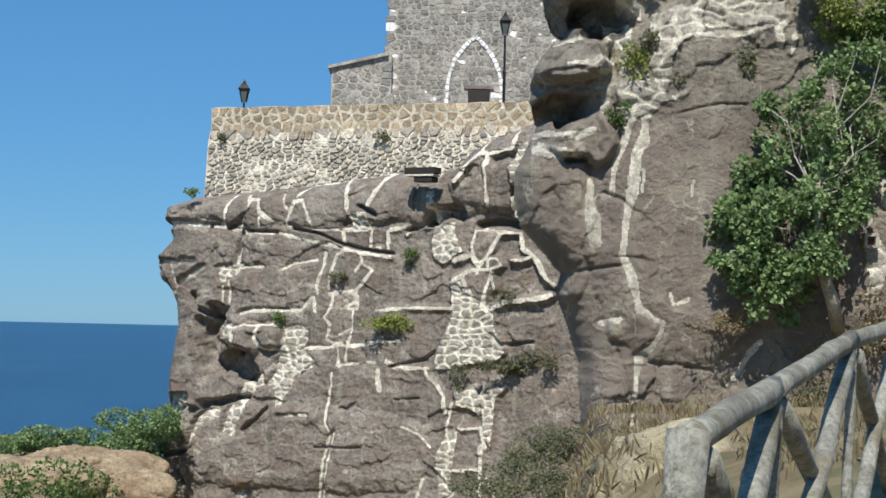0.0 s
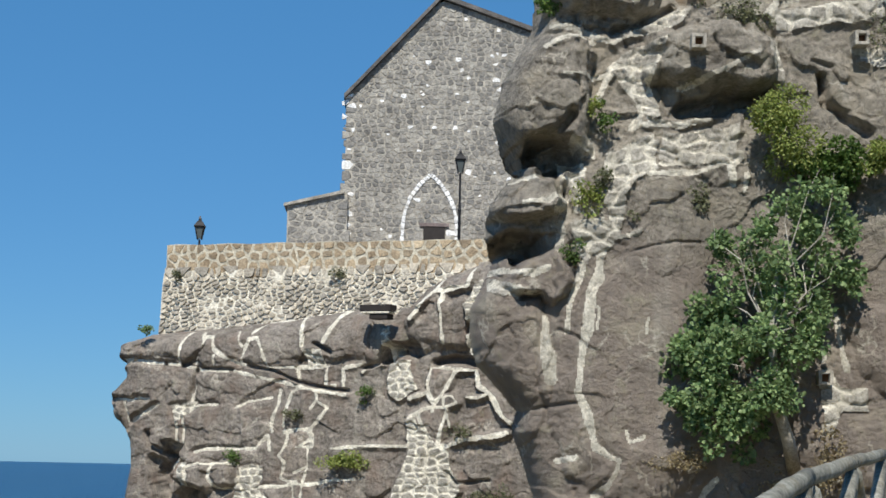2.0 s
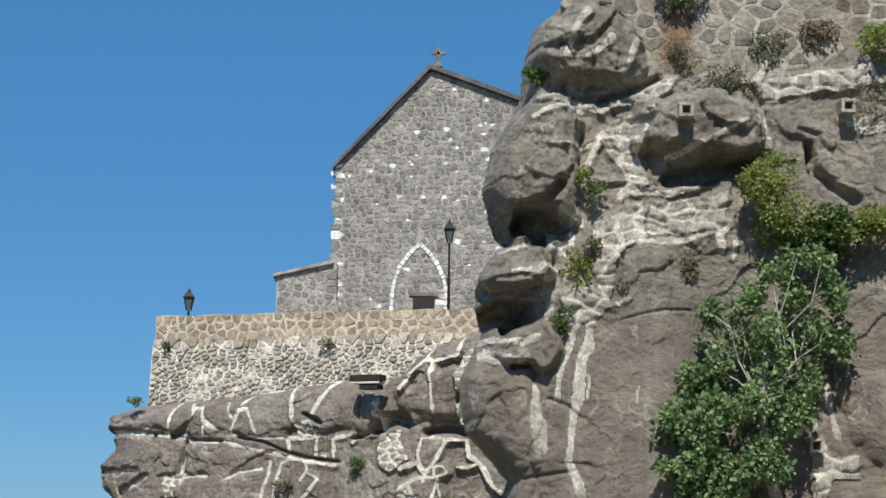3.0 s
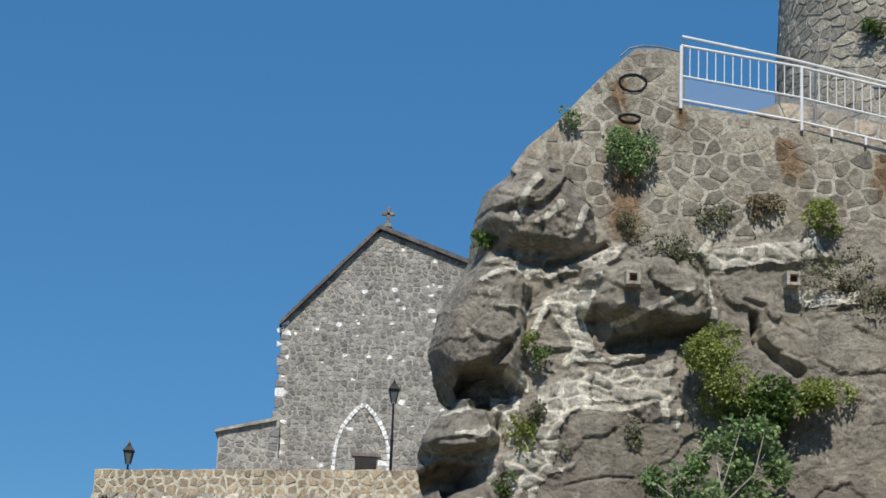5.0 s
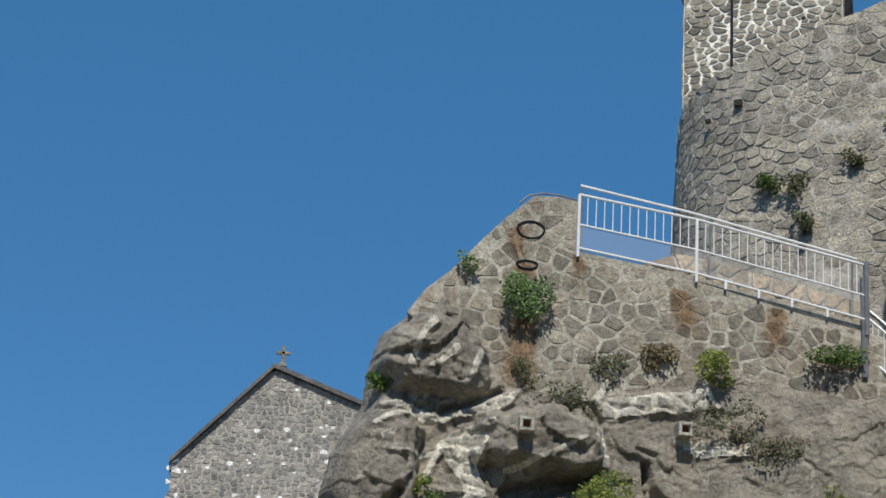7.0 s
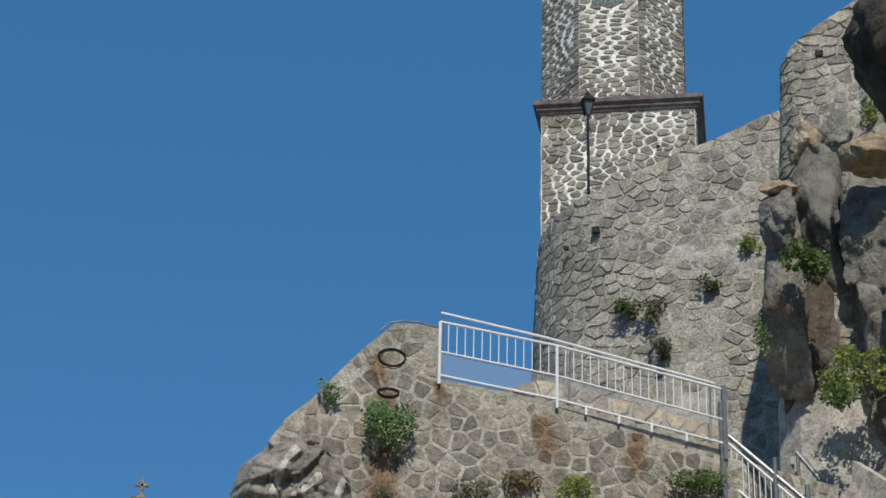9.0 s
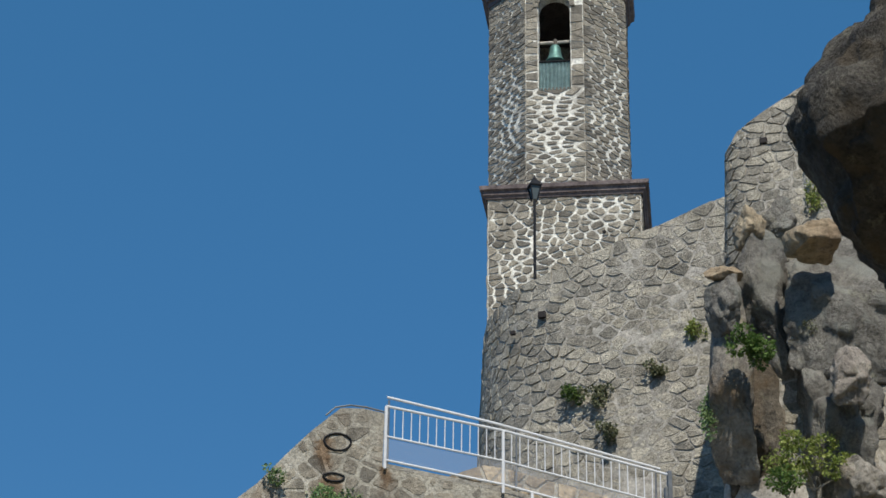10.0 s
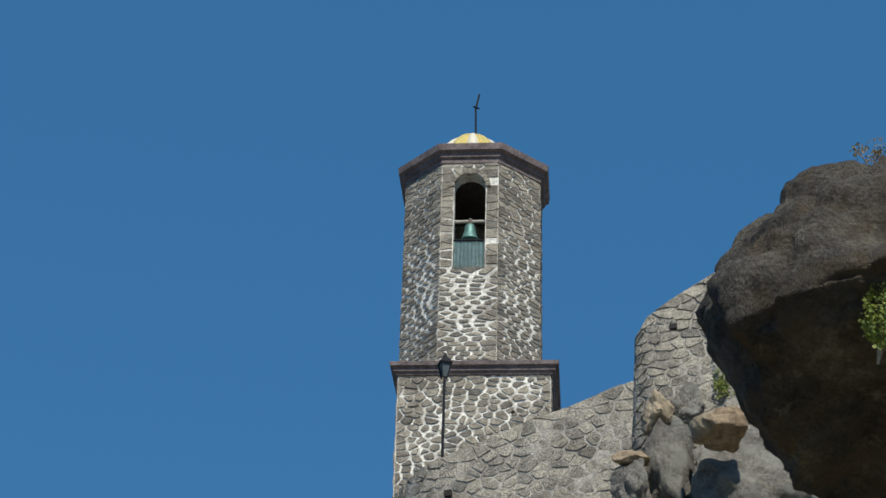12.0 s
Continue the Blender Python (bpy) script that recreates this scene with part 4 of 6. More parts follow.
MID_CRACKS += [
    (0.08, (3.04, 5.52), (3.39, 5.58)),
    (0.10, (2.22, 4.53), (2.54, 4.59)),
    (0.05, (3.76, 1.00), (4.41, 0.96), (4.86, 0.87)),
    (0.05, (3.20, 1.19), (3.36, 0.69), (3.47, 0.29)),
]
MID_OUTLINE = [(15.16, 10.09), (9.76, 11.08), (8.69, 11.29), (7.94, 10.92), (6.55, 10.72), (5.70, 10.51), (5.07, 10.63), (4.64, 11.04), (4.20, 11.56), (3.92, 11.87), (3.66, 11.91), (3.35, 11.67), (2.96, 11.21), (2.61, 10.92), (2.43, 10.31), (2.37, 9.61), (2.18, 9.18), (1.82, 8.52), (1.68, 7.79), (1.92, 7.03), (2.13, 6.78), (1.88, 6.67), (1.62, 6.25), (1.56, 5.69), (1.78, 5.45), (1.62, 5.04), (1.33, 4.37), (1.31, 3.87), (1.45, 3.37), (1.82, 2.97), (2.23, 2.53), (2.13, 2.17), (2.40, 1.58), (2.56, 0.98), (2.59, 0.38), (2.69, -0.42), (2.62, -1.62), (15.50, -1.50)]
WALL_OUTLINE = [(3.04, 11.29), (3.36, 11.77), (3.83, 12.19), (4.40, 12.86), (4.82, 13.32), (5.35, 13.81), (5.79, 13.84), (6.20, 13.78), (6.19, 12.71), (8.45, 12.41), (10.58, 11.92), (14.18, 11.23), (14.11, 9.58), (9.80, 10.30), (8.72, 10.57), (6.59, 9.90), (5.74, 9.74), (5.00, 9.86), (4.52, 10.31), (3.92, 10.93), (3.38, 11.06)]

crag = thing("rock_crag", "brown rock crag with mortar-filled cracks below a retaining wall", "rock", kind="structure")
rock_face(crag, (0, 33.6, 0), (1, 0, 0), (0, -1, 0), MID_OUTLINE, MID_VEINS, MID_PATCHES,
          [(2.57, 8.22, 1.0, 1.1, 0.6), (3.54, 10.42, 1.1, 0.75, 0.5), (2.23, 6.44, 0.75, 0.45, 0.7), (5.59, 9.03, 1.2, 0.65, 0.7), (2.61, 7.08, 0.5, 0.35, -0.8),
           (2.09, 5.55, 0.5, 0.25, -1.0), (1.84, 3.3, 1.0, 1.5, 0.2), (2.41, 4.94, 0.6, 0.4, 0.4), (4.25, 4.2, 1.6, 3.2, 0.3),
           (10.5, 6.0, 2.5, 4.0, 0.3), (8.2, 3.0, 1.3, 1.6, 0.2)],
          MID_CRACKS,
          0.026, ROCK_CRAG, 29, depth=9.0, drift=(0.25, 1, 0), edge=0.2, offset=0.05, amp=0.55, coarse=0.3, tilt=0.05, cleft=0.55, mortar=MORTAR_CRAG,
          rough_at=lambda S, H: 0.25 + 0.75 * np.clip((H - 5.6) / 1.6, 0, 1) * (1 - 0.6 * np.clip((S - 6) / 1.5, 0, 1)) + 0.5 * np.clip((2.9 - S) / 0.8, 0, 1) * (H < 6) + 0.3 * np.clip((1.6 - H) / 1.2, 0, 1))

# ---- terrace wall above the cliff: tan parapet over older rubble ----
PDIR, POUT = (12.1, -4.6, 0), (-4.6, -12.1, 0)
terrace = thing("terrace_wall", "terrace wall, tan stone parapet with pale joints over grey rubble", "wall", kind="structure")
rnd = random.Random(5)
face_up = flat_surface((-8.86, 72, 0), PDIR, POUT)
wall_bed("parapet", terrace, face_up, 0, 14.5, lambda s: 8.6, lambda s: 9.62 + 0.02 * math.sin(s * 3), [MORTAR_WARM], 0.5, label="pale yellowish mortar")
face_low = flat_surface((-8.9, 72, 0), PDIR, POUT, batter=0.12, top=8.6)
wall_bed("rubble_wall", terrace, face_low, -0.05, 14.5, lambda s: 5.0, lambda s: 8.62, [MORTAR], 1.2, rough=0.12, seed=4, label="pale rough mortar")
top_stones = stone_shapes(course_seeds(0.0, 14.3, 8.68, 9.6, 0.42, 0.31, rnd), 0.085, 0.5, rnd)
lay_stones(terrace, face_up, [(i, [(max(x, 0.03), z) for x, z in poly]) for i, poly in top_stones], PARAPET_STONE, 0.02, rnd, 150, top=lambda s: 9.6)
low_stones = stone_shapes(course_seeds(0.0, 14.3, 5.0, 8.5, 0.32, 0.16, rnd, jitter=0.42), 0.075, 0.5, rnd, 1.7)
low_stones = [(i, [(max(x, 0.0), z) for x, z in poly]) for i, poly in low_stones]
lay_stones(terrace, face_low, low_stones, RUBBLE_STONE, 0.06, rnd, 150, nearest=lambda p: -p[1])
terrace_floor = mesh_object("terrace_floor", [(-8.4, 72.4, 8.7), (5.5, 67.2, 8.7), (16, 67.2, 8.7), (16, 100, 8.7), (-8.4, 100, 8.7)] + [(-8.4, 72.4, 4), (5.5, 67.2, 4), (16, 67.2, 4), (16, 100, 4), (-8.4, 100, 4)],
                            [(0, 1, 2, 3, 4), (0, 5, 6, 1), (1, 6, 7, 2), (2, 7, 8, 3), (3, 8, 9, 4), (4, 9, 5, 0)], [SAND_ROCK])
tagged(terrace_floor, "paved terrace in front of the church", "terrace", kind="structure")

# ---- church ----
church = thing("church", "dark grey stone church with gabled front, white arch and stone cross", "church", at=(0, 0, 0))
CX0, CX1 = -2.46, 9.5
roof_at = lambda x: 17.52 + (x + 2.46) * (22.0 - 17.52) / 4.09 if x < 1.63 else 22.0 - (x - 1.63) * 0.345
gable = flat_surface((0, 82, 0), (1, 0, 0), (0, -1, 0))
wall_bed("wall", church, gable, CX0, CX1, lambda x: 8.0, lambda x: roof_at(x) - 0.05, [MORTAR_GREY], 18.0, 0.5)
rnd = random.Random(8)
in_door = lambda x, z: 0.92 < x < 2.1 and z < 12.05


def half_arch(z):
    return 1.19 * max(0.0, 1 - max(0.0, (z - 11.0) / 3.12) ** 3.2)


def in_arch(x, z, grow=0.0):
    return z < 14.12 + grow and abs(x - 1.31) < half_arch(z - grow) + grow


on_arch = lambda x, z: in_arch(x, z, 0.16) and not in_arch(x, z, -0.06)
seeds = course_seeds(CX0, CX1, 10.2, 22.3, 0.31, 0.22, rnd, lambda x, z: z < roof_at(x) - 0.1 and not in_door(x, z) and not on_arch(x, z) and x > CX0 + 0.08)
pale = {i for i, p in enumerate(seeds) if rnd.random() < (0.05 if p[1] > 14 else 0.03)}
pale |= {i for i, p in enumerate(seeds) if p[0] < CX0 + 0.35 and rnd.random() < 0.12}
shrink = {i: rnd.uniform(0.35, 1.0) for i in pale}
shapes = [(i, [(poly[0][0] + (x - poly[0][0]) * shrink.get(i, 1), min(poly[0][1] + (z - poly[0][1]) * shrink.get(i, 1), roof_at(x) - 0.02)) for x, z in poly]) for i, poly in stone_shapes(seeds, 0.045, 0.3, rnd, 1.15)]
lay_stones(church, gable, shapes, CHURCH_STONE, 0.022, rnd, 240, lambda i: WHITE_STONE if i in pale else None, lambda p: abs(p[0] - 1.3) + abs(p[1] - 13))
# whitewashed voussoirs of the walled-up arch
rise = [9.6 + 0.3 * k for k in range(11)] + [12.75, 12.98, 13.2, 13.4, 13.58, 13.73, 13.86, 13.97, 14.06, 14.11]
outline_pts = [(1.31 - half_arch(z), z) for z in rise] + [(1.31, 14.13)] + [(1.31 + half_arch(z), z) for z in reversed(rise)]
for (x0, z0), (x1, z1) in zip(outline_pts, outline_pts[1:]):
    L = math.hypot(x1 - x0, z1 - z0)
    ux, uz = (x1 - x0) / L, (z1 - z0) / L
    w0, w1 = rnd.uniform(0.06, 0.11), rnd.uniform(0.06, 0.11)
    poly = [(x0 - uz * w0, z0 + ux * w0), (x0 + uz * w1, z0 - ux * w1), (x1 + uz * w1 - ux * 0.02, z1 - ux * w1 - uz * 0.02), (x1 - uz * w0 - ux * 0.02, z1 + ux * w0 - uz * 0.02)]
    v, f = stone_mesh(poly, gable, 0.07, rnd)
    mesh_object("arch_stone", v, f, [WHITE_STONE], church)
# dark wood of the door; also the shade inside hatch and drain holes
DOOR_WOOD_HOLE_SHADE = plain_mat("dark_door_wood_and_hole_shade", (0.035, 0.03, 0.028), 0.7)
door = part("door", box_bm((0.94, 0.08, 2.9), (1.51, 81.96, 10.35)), DOOR_WOOD_HOLE_SHADE, church, "dark wooden door, closed")
part("lintel", box_bm((1.3, 0.12, 0.16), (1.51, 81.95, 11.9)), CORNICE, door)
# verge and roof
for (xa, xb, lab) in ((CX0 - 0.12, 1.63, "verge"), (1.63, CX1 + 0.2, "verge")):
    bm = bmesh.new()
    za = 17.52 + (xa + 2.46) * 1.0954 if xa < 1.0 else 22.0
    zb = 22.0 if xb < 2 else roof_at(xb)
    for y0, y1, lift, drop in ((81.72, 100.4, 0.2, 0.0),):
        vs = [bm.verts.new((x, y, z)) for y in (y0, y1) for x, z in ((xa, za), (xb, zb), (xb, zb + lift), (xa, za + lift))]
        for q in ((0, 1, 2, 3), (7, 6, 5, 4), (0, 4, 5, 1), (3, 2, 6, 7), (1, 5, 6, 2), (0, 3, 7, 4)):
            bm.faces.new([vs[i] for i in q])
    part("roof", bm, ROOF_SLAB, church, "dark stone verge and roof slab")
bm = tube_bm([(1.98, 81.9, 22.1), (1.98, 81.9, 22.3)], [0.22, 0.12], 6)
box_bm((0.16, 0.12, 0.9), (1.98, 81.9, 22.6), 0.02, bm)
box_bm((0.62, 0.12, 0.15), (1.98, 81.9, 22.72), 0.02, bm)
part("cross", bm, ROCK_GREY, church, "weathered stone cross on the gable")
# lower annex on the left flank
annex = thing("annex", "low grey stone annex with a sloping coped top, against the church", "building")
low_top = lambda x: 12.55 + (x + 4.9) * 0.24
side = flat_surface((0, 81.6, 0), (1, 0, 0), (0, -1, 0))
wall_bed("wall", annex, side, -4.9, -2.3, lambda x: 8.0, low_top, [MORTAR_GREY], 9.0, 0.4)
seeds = course_seeds(-4.9, -2.4, 10.0, 13.2, 0.36, 0.27, rnd, lambda x, z: z < low_top(x) - 0.12 and x > -4.75)
lay_stones(annex, side, stone_shapes(seeds, 0.055, 0.3, rnd, 1.15), CHURCH_STONE, 0.022, rnd, 300)
bm = bmesh.new()
vs = [bm.verts.new((x, y, z)) for y in (81.4, 90.6) for x, z in ((-5.05, low_top(-5.05)), (-2.46, low_top(-2.46)), (-2.46, low_top(-2.46) + 0.14), (-5.05, low_top(-5.05) + 0.12))]
for q in ((0, 1, 2, 3), (7, 6, 5, 4), (0, 4, 5, 1), (3, 2, 6, 7), (1, 5, 6, 2), (0, 3, 7, 4)):
    bm.faces.new([vs[i] for i in q])
part("coping", bm, MORTAR_GREY, annex, "pale stone coping")

# ---- rampart: tall battered bastion wall ----
rampart = thing("rampart", "tall curved battered rampart wall of grey-brown stones", "rampart", kind="structure")
ctrl = [(17.6, 57), (13.95, 53.2), (12.1, 50.2), (11.5, 47.5), (11.55, 45.8), (12.1, 44.6), (13.05, 43.7), (15.8, 41.6), (17.0, 40.7)]


def soften(points, times=2):
    for _ in range(times):
        q = [points[0]]
        for (x0, y0), (x1, y1) in zip(points, points[1:]):
            q += [(x0 * 0.75 + x1 * 0.25, y0 * 0.75 + y1 * 0.25), (x0 * 0.25 + x1 * 0.75, y0 * 0.25 + y1 * 0.75)]
        points = q + [points[-1]]
    return points


RTOP = 21.6
rtop = lambda s: float(np.interp(s, [0, 12.5, 14.5, 17.3, 19, 21], [21.6, 21.6, 21.8, 22.5, 23.0, 23.4])) + 0.04 * math.sin(s * 2.3)
curve, RLEN = path_surface(soften(ctrl), 0.04, RTOP)
rnd = random.Random(12)
wall_bed("mortar", rampart, curve, 0, RLEN, lambda s: 8.0, rtop, [MORTAR_GREY], 2.0, 0.4, rough=0.05)
seeds = course_seeds(4.0, RLEN, 11.0, 24.0, 0.45, 0.27, rnd, lambda s, z: z < rtop(s) - 0.12, jitter=0.45)
lay_stones(rampart, curve, stone_shapes(seeds, 0.04, 0.6, rnd, 1.5), RAMPART_STONE, 0.018, rnd, 300, nearest=lambda p: abs(p[0] - 16) + abs(p[1] - 17), top=rtop)
# its nearer stretch, rising to the right
bastion = thing("bastion", "nearer stretch of rough rampart wall with a weathered corner", "rampart", kind="structure")
near_path, NLEN = path_surface(soften([(16.6, 40.5), (14.5, 36.4), (14.25, 35.7), (14.6, 35.2), (16.2, 34.4), (20.5, 32.4), (26, 30)], 2), 0.05, 22)
ntop = lambda s: 21.45 + max(0, s - 5.0) * 0.62
wall_bed("mortar", bastion, near_path, 0, NLEN, lambda s: 6.0, ntop, [MORTAR_GREY], 1.5, 0.4, rough=0.05)
seeds = course_seeds(0.2, 12.0, 14.0, 27.0, 0.36, 0.23, rnd, lambda s, z: z < ntop(s) - 0.12, jitter=0.36)
lay_stones(bastion, near_path, stone_shapes(seeds, 0.03, 0.6, rnd, 1.5), RAMPART_STONE, 0.013, rnd, 300, nearest=lambda p: abs(p[0] - 5.5), top=ntop)

# ---- bell tower ----
tower = thing("bell_tower", "octagonal stone bell tower on a square base, with ribbed gilded dome", "bell tower")
tn, ta = Vector((-0.342, -0.94, 0)), Vector((0.94, -0.342, 0))
TC, OC = Vector((15.38, 52.2, 0)), Vector((15.16, 52.34, 0))
HB, HO = 2.34, 2.22
rnd = random.Random(21)


def block_wall(centre, half, wide, normal_turn, z0, z1, name):
    c, s = math.cos(normal_turn), math.sin(normal_turn)
    n = Vector((tn.x * c - tn.y * s, tn.x * s + tn.y * c, 0))
    a = Vector((ta.x * c - ta.y * s, ta.x * s + ta.y * c, 0))
    return flat_surface(centre + n * half - a * wide / 2, a, n), a, n


def base_joint(s, z):
    return 0.03 + 0.08 * float(vnoise(np.array(s * 0.9), np.array(z * 0.9), 3)) ** 1.5 if 0.3 < s < 2 * HB - 0.45 else 0.04


def belfry_joint(k):
    """Wide whitewashed joints low on the shaft, tight grey ones at its foot and near the top."""
    much = {0: 1.0, 7: 1.1, 1: 0.75}.get(k, 0.5)
    return lambda s, z: 0.045 + 0.085 * much * float(np.interp(z, [28.2, 28.9, 31.2, 33.2], [0.1, 1.0, 0.95, 0.0])) * (0.6 + 0.6 * float(vnoise(np.array(s * 1.7), np.array(z * 1.2), k)))


for k in range(4):
    surf, a, n = block_wall(TC, HB, 2 * HB, k * math.pi / 2, 0, 0, "")
    wall_bed("base_wall", tower, surf, 0, 2 * HB, lambda s: 12.0, lambda s: 27.3, [MORTAR_WHITE], 0.5, 0.6)
    if k in (0, 1, 3):
        seeds = course_seeds(0, 2 * HB, 20.5 if k == 0 else 23, 27.2, 0.38, 0.2, rnd, jitter=0.45)
        sh = [(i, [(min(max(x, 0.02), 2 * HB - 0.02), z) for x, z in poly]) for i, poly in stone_shapes(seeds, base_joint, 0.45, rnd, 1.5)]
        lay_stones(tower, surf, sh, TOWER_STONE, 0.03, rnd, 100 if k == 0 else 0)
WO = 2 * HO * math.tan(math.pi / 8)
WIN_LO, WIN_HI, WIN_W = 31.0, 34.55, 1.02
for k in range(8):
    surf, a, n = block_wall(OC, HO, WO, k * math.pi / 4, 0, 0, "")
    seeds = course_seeds(0, WO, 27.6, 35.1, 0.44, 0.16, rnd, jitter=0.26)
    if k == 0:
        mid_s = WO / 2
        opening = [(mid_s - WIN_W / 2, WIN_LO), (mid_s + WIN_W / 2, WIN_LO)] + [(mid_s + WIN_W / 2 * math.cos(j * math.pi / 10), WIN_HI - 0.49 + 0.49 * math.sin(j * math.pi / 10)) for j in range(11)]
        outer = [(0, 27.0), (WO, 27.0), (WO, 35.2), (0, 35.2)]
        # a wall with an arched opening right through it
        bm = bmesh.new()
        rings = []
        for d in (0.0, -0.5):
            ro = [bm.verts.new(surf([s], [z], [d])[0]) for s, z in outer]
            ri = [bm.verts.new(surf([s], [z], [d])[0]) for s, z in opening]
            rings.append((ro, ri))
        for (ro, ri), back in zip(rings, (False, True)):
            arcs = ri[2:]
            h = len(arcs) // 2
            polys = [[ro[0], ro[1], ri[1], ri[0]], [ro[1], ro[2]] + arcs[:h + 1][::-1] + [ri[1]], [ro[2], ro[3], arcs[h]], [ro[3], ro[0], ri[0]] + arcs[h:][::-1]]
            for q in polys:
                q2 = []
                for v in q:
                    if v not in q2:
                        q2.append(v)
                bm.faces.new(q2[::-1] if back else q2)
        (ro0, ri0), (ro1, ri1) = rings
        for i in range(len(ri0)):
            j = (i + 1) % len(ri0)
            bm.faces.new((ri0[j], ri0[i], ri1[i], ri1[j]))
        part("belfry_wall", bm, MORTAR_WHITE, tower)
        keep = lambda p: not (abs(p[0] - mid_s) < WIN_W / 2 + 0.14 and WIN_LO - 0.05 < p[1] < WIN_HI + 0.12)
        kept = [p for p in seeds if keep(p)]
        sh = [(i, [(min(max(x, 0.0), WO), z) if not (abs(x - mid_s) < WIN_W / 2 + 0.02 and WIN_LO < z < WIN_HI) else (mid_s + math.copysign(WIN_W / 2 + 0.02, x - mid_s), z) for x, z in poly]) for i, poly in stone_shapes(kept, belfry_joint(k), 0.45, rnd, 2.3)]
        lay_stones(tower, surf, sh, TOWER_STONE, 0.025, rnd, 150)
        # ring of arch stones
        for j in range(11):
            a0, a1 = math.pi * j / 11, math.pi * (j + 0.93) / 11
            poly = [(mid_s + r * math.cos(q), WIN_HI - 0.49 + r * math.sin(q)) for r, q in ((0.5, a0), (0.68, a0), (0.68, a1), (0.5, a1))]
            v, f = stone_mesh(poly, surf, 0.06, rnd)
            mesh_object("arch_stone", v, f, [TOWER_STONE[0]], tower)
    else:
        wall_bed("belfry_wall", tower, surf, 0, WO, lambda s: 27.0, lambda s: 35.2, [MORTAR_WHITE], 0.4, 0.9)
        if k in (1, 2, 6, 7):
            sh = [(i, [(min(max(x, 0.0), WO), z) for x, z in poly]) for i, poly in stone_shapes(seeds, belfry_joint(k), 0.5, rnd, 3.0)]
            lay_stones(tower, surf, sh, TOWER_STONE, 0.025, rnd, 60 if k in (1, 7) else 0)


def cornice(name, centre, sides, half, turn, profile):
    k = 1 / math.cos(math.pi / sides)
    bm = lathe_bm([((half + o) * k, z) for o, z in profile], sides, (centre.x, centre.y, 0), turn=turn)
    return part(name, bm, CORNICE, tower, "dark moulded stone cornice")


face_turn = math.atan2(tn.y, tn.x)
cornice("base_cornice", TC, 4, HB, face_turn + math.pi / 4, [(-0.1, 27.14), (0.06, 27.14), (0.10, 27.22), (0.14, 27.25), (0.16, 27.36), (0.24, 27.40), (0.26, 27.52), (-0.1, 27.6)])
cornice("top_cornice", OC, 8, HO, face_turn + math.pi / 8, [(-0.1, 34.95), (0.05, 34.95), (0.06, 35.1), (0.13, 35.14), (0.15, 35.26), (0.27, 35.34), (0.30, 35.56), (-0.3, 35.72)])


# ---- bell, window panel, dome and lamp of the tower ----
BRONZE = plain_mat("green_bronze", (0.14, 0.27, 0.24), 0.55, 0.5, 0.4)
IRON = plain_mat("dark_iron", (0.03, 0.03, 0.032), 0.5, 0.6)
WOOD_DARK = plain_mat("bell_beam_wood", (0.14, 0.12, 0.10), 0.8)
front = OC + tn * (HO - 0.32)
bell = thing("bell", "verdigris bronze bell hanging from a pale beam", "bell")
part("bell_body", lathe_bm([(0.30, 32.19), (0.31, 32.23), (0.25, 32.32), (0.20, 32.49), (0.175, 32.69), (0.14, 32.78), (0.05, 32.82)], 20, (front.x, front.y, 0)), BRONZE, bell, smooth=True)
yoke = part("yoke", tube_bm([front + ta * -0.55 + Vector((0, 0, 32.92)), front + ta * 0.55 + Vector((0, 0, 32.92))], 0.055, 8), MORTAR_GREY, bell, "pale wooden yoke")
part("clamp", box_bm((0.12, 0.16, 0.24), (front.x, front.y, 32.90), 0.02), WOOD_DARK, yoke)
part("clapper", tube_bm([front + Vector((0, 0, 32.54)), front + Vector((0, 0, 32.14))], [0.02, 0.05], 6), IRON, bell)
GLASS_GREEN = plain_mat("pale_green_sheet", (0.33, 0.47, 0.46), 0.3, 0.0, 0.3)
panel = thing("window_screen", "pale green corrugated sheet closing the lower window", "screen")
bm = bmesh.new()
cols = [[], []]
for i in range(33):
    s = -0.48 + 0.96 * i / 32
    p = OC + tn * (HO + 0.02 + 0.02 * math.cos(i * math.pi / 2)) + ta * s
    for z, col in ((31.0, cols[0]), (32.0, cols[1])):
        col.append(bm.verts.new((p.x, p.y, z)))
for i in range(32):
    bm.faces.new((cols[0][i], cols[0][i + 1], cols[1][i + 1], cols[1][i]))
bmesh.ops.solidify(bm, geom=bm.faces[:], thickness=0.01)
part("sheet", bm, GLASS_GREEN, panel)
e = OC + tn * (HO + 0.04)
part("top_rail", tube_bm([e + ta * -0.5 + Vector((0, 0, 32.02)), e + ta * 0.5 + Vector((0, 0, 32.02))], 0.03, 6), IRON, panel)

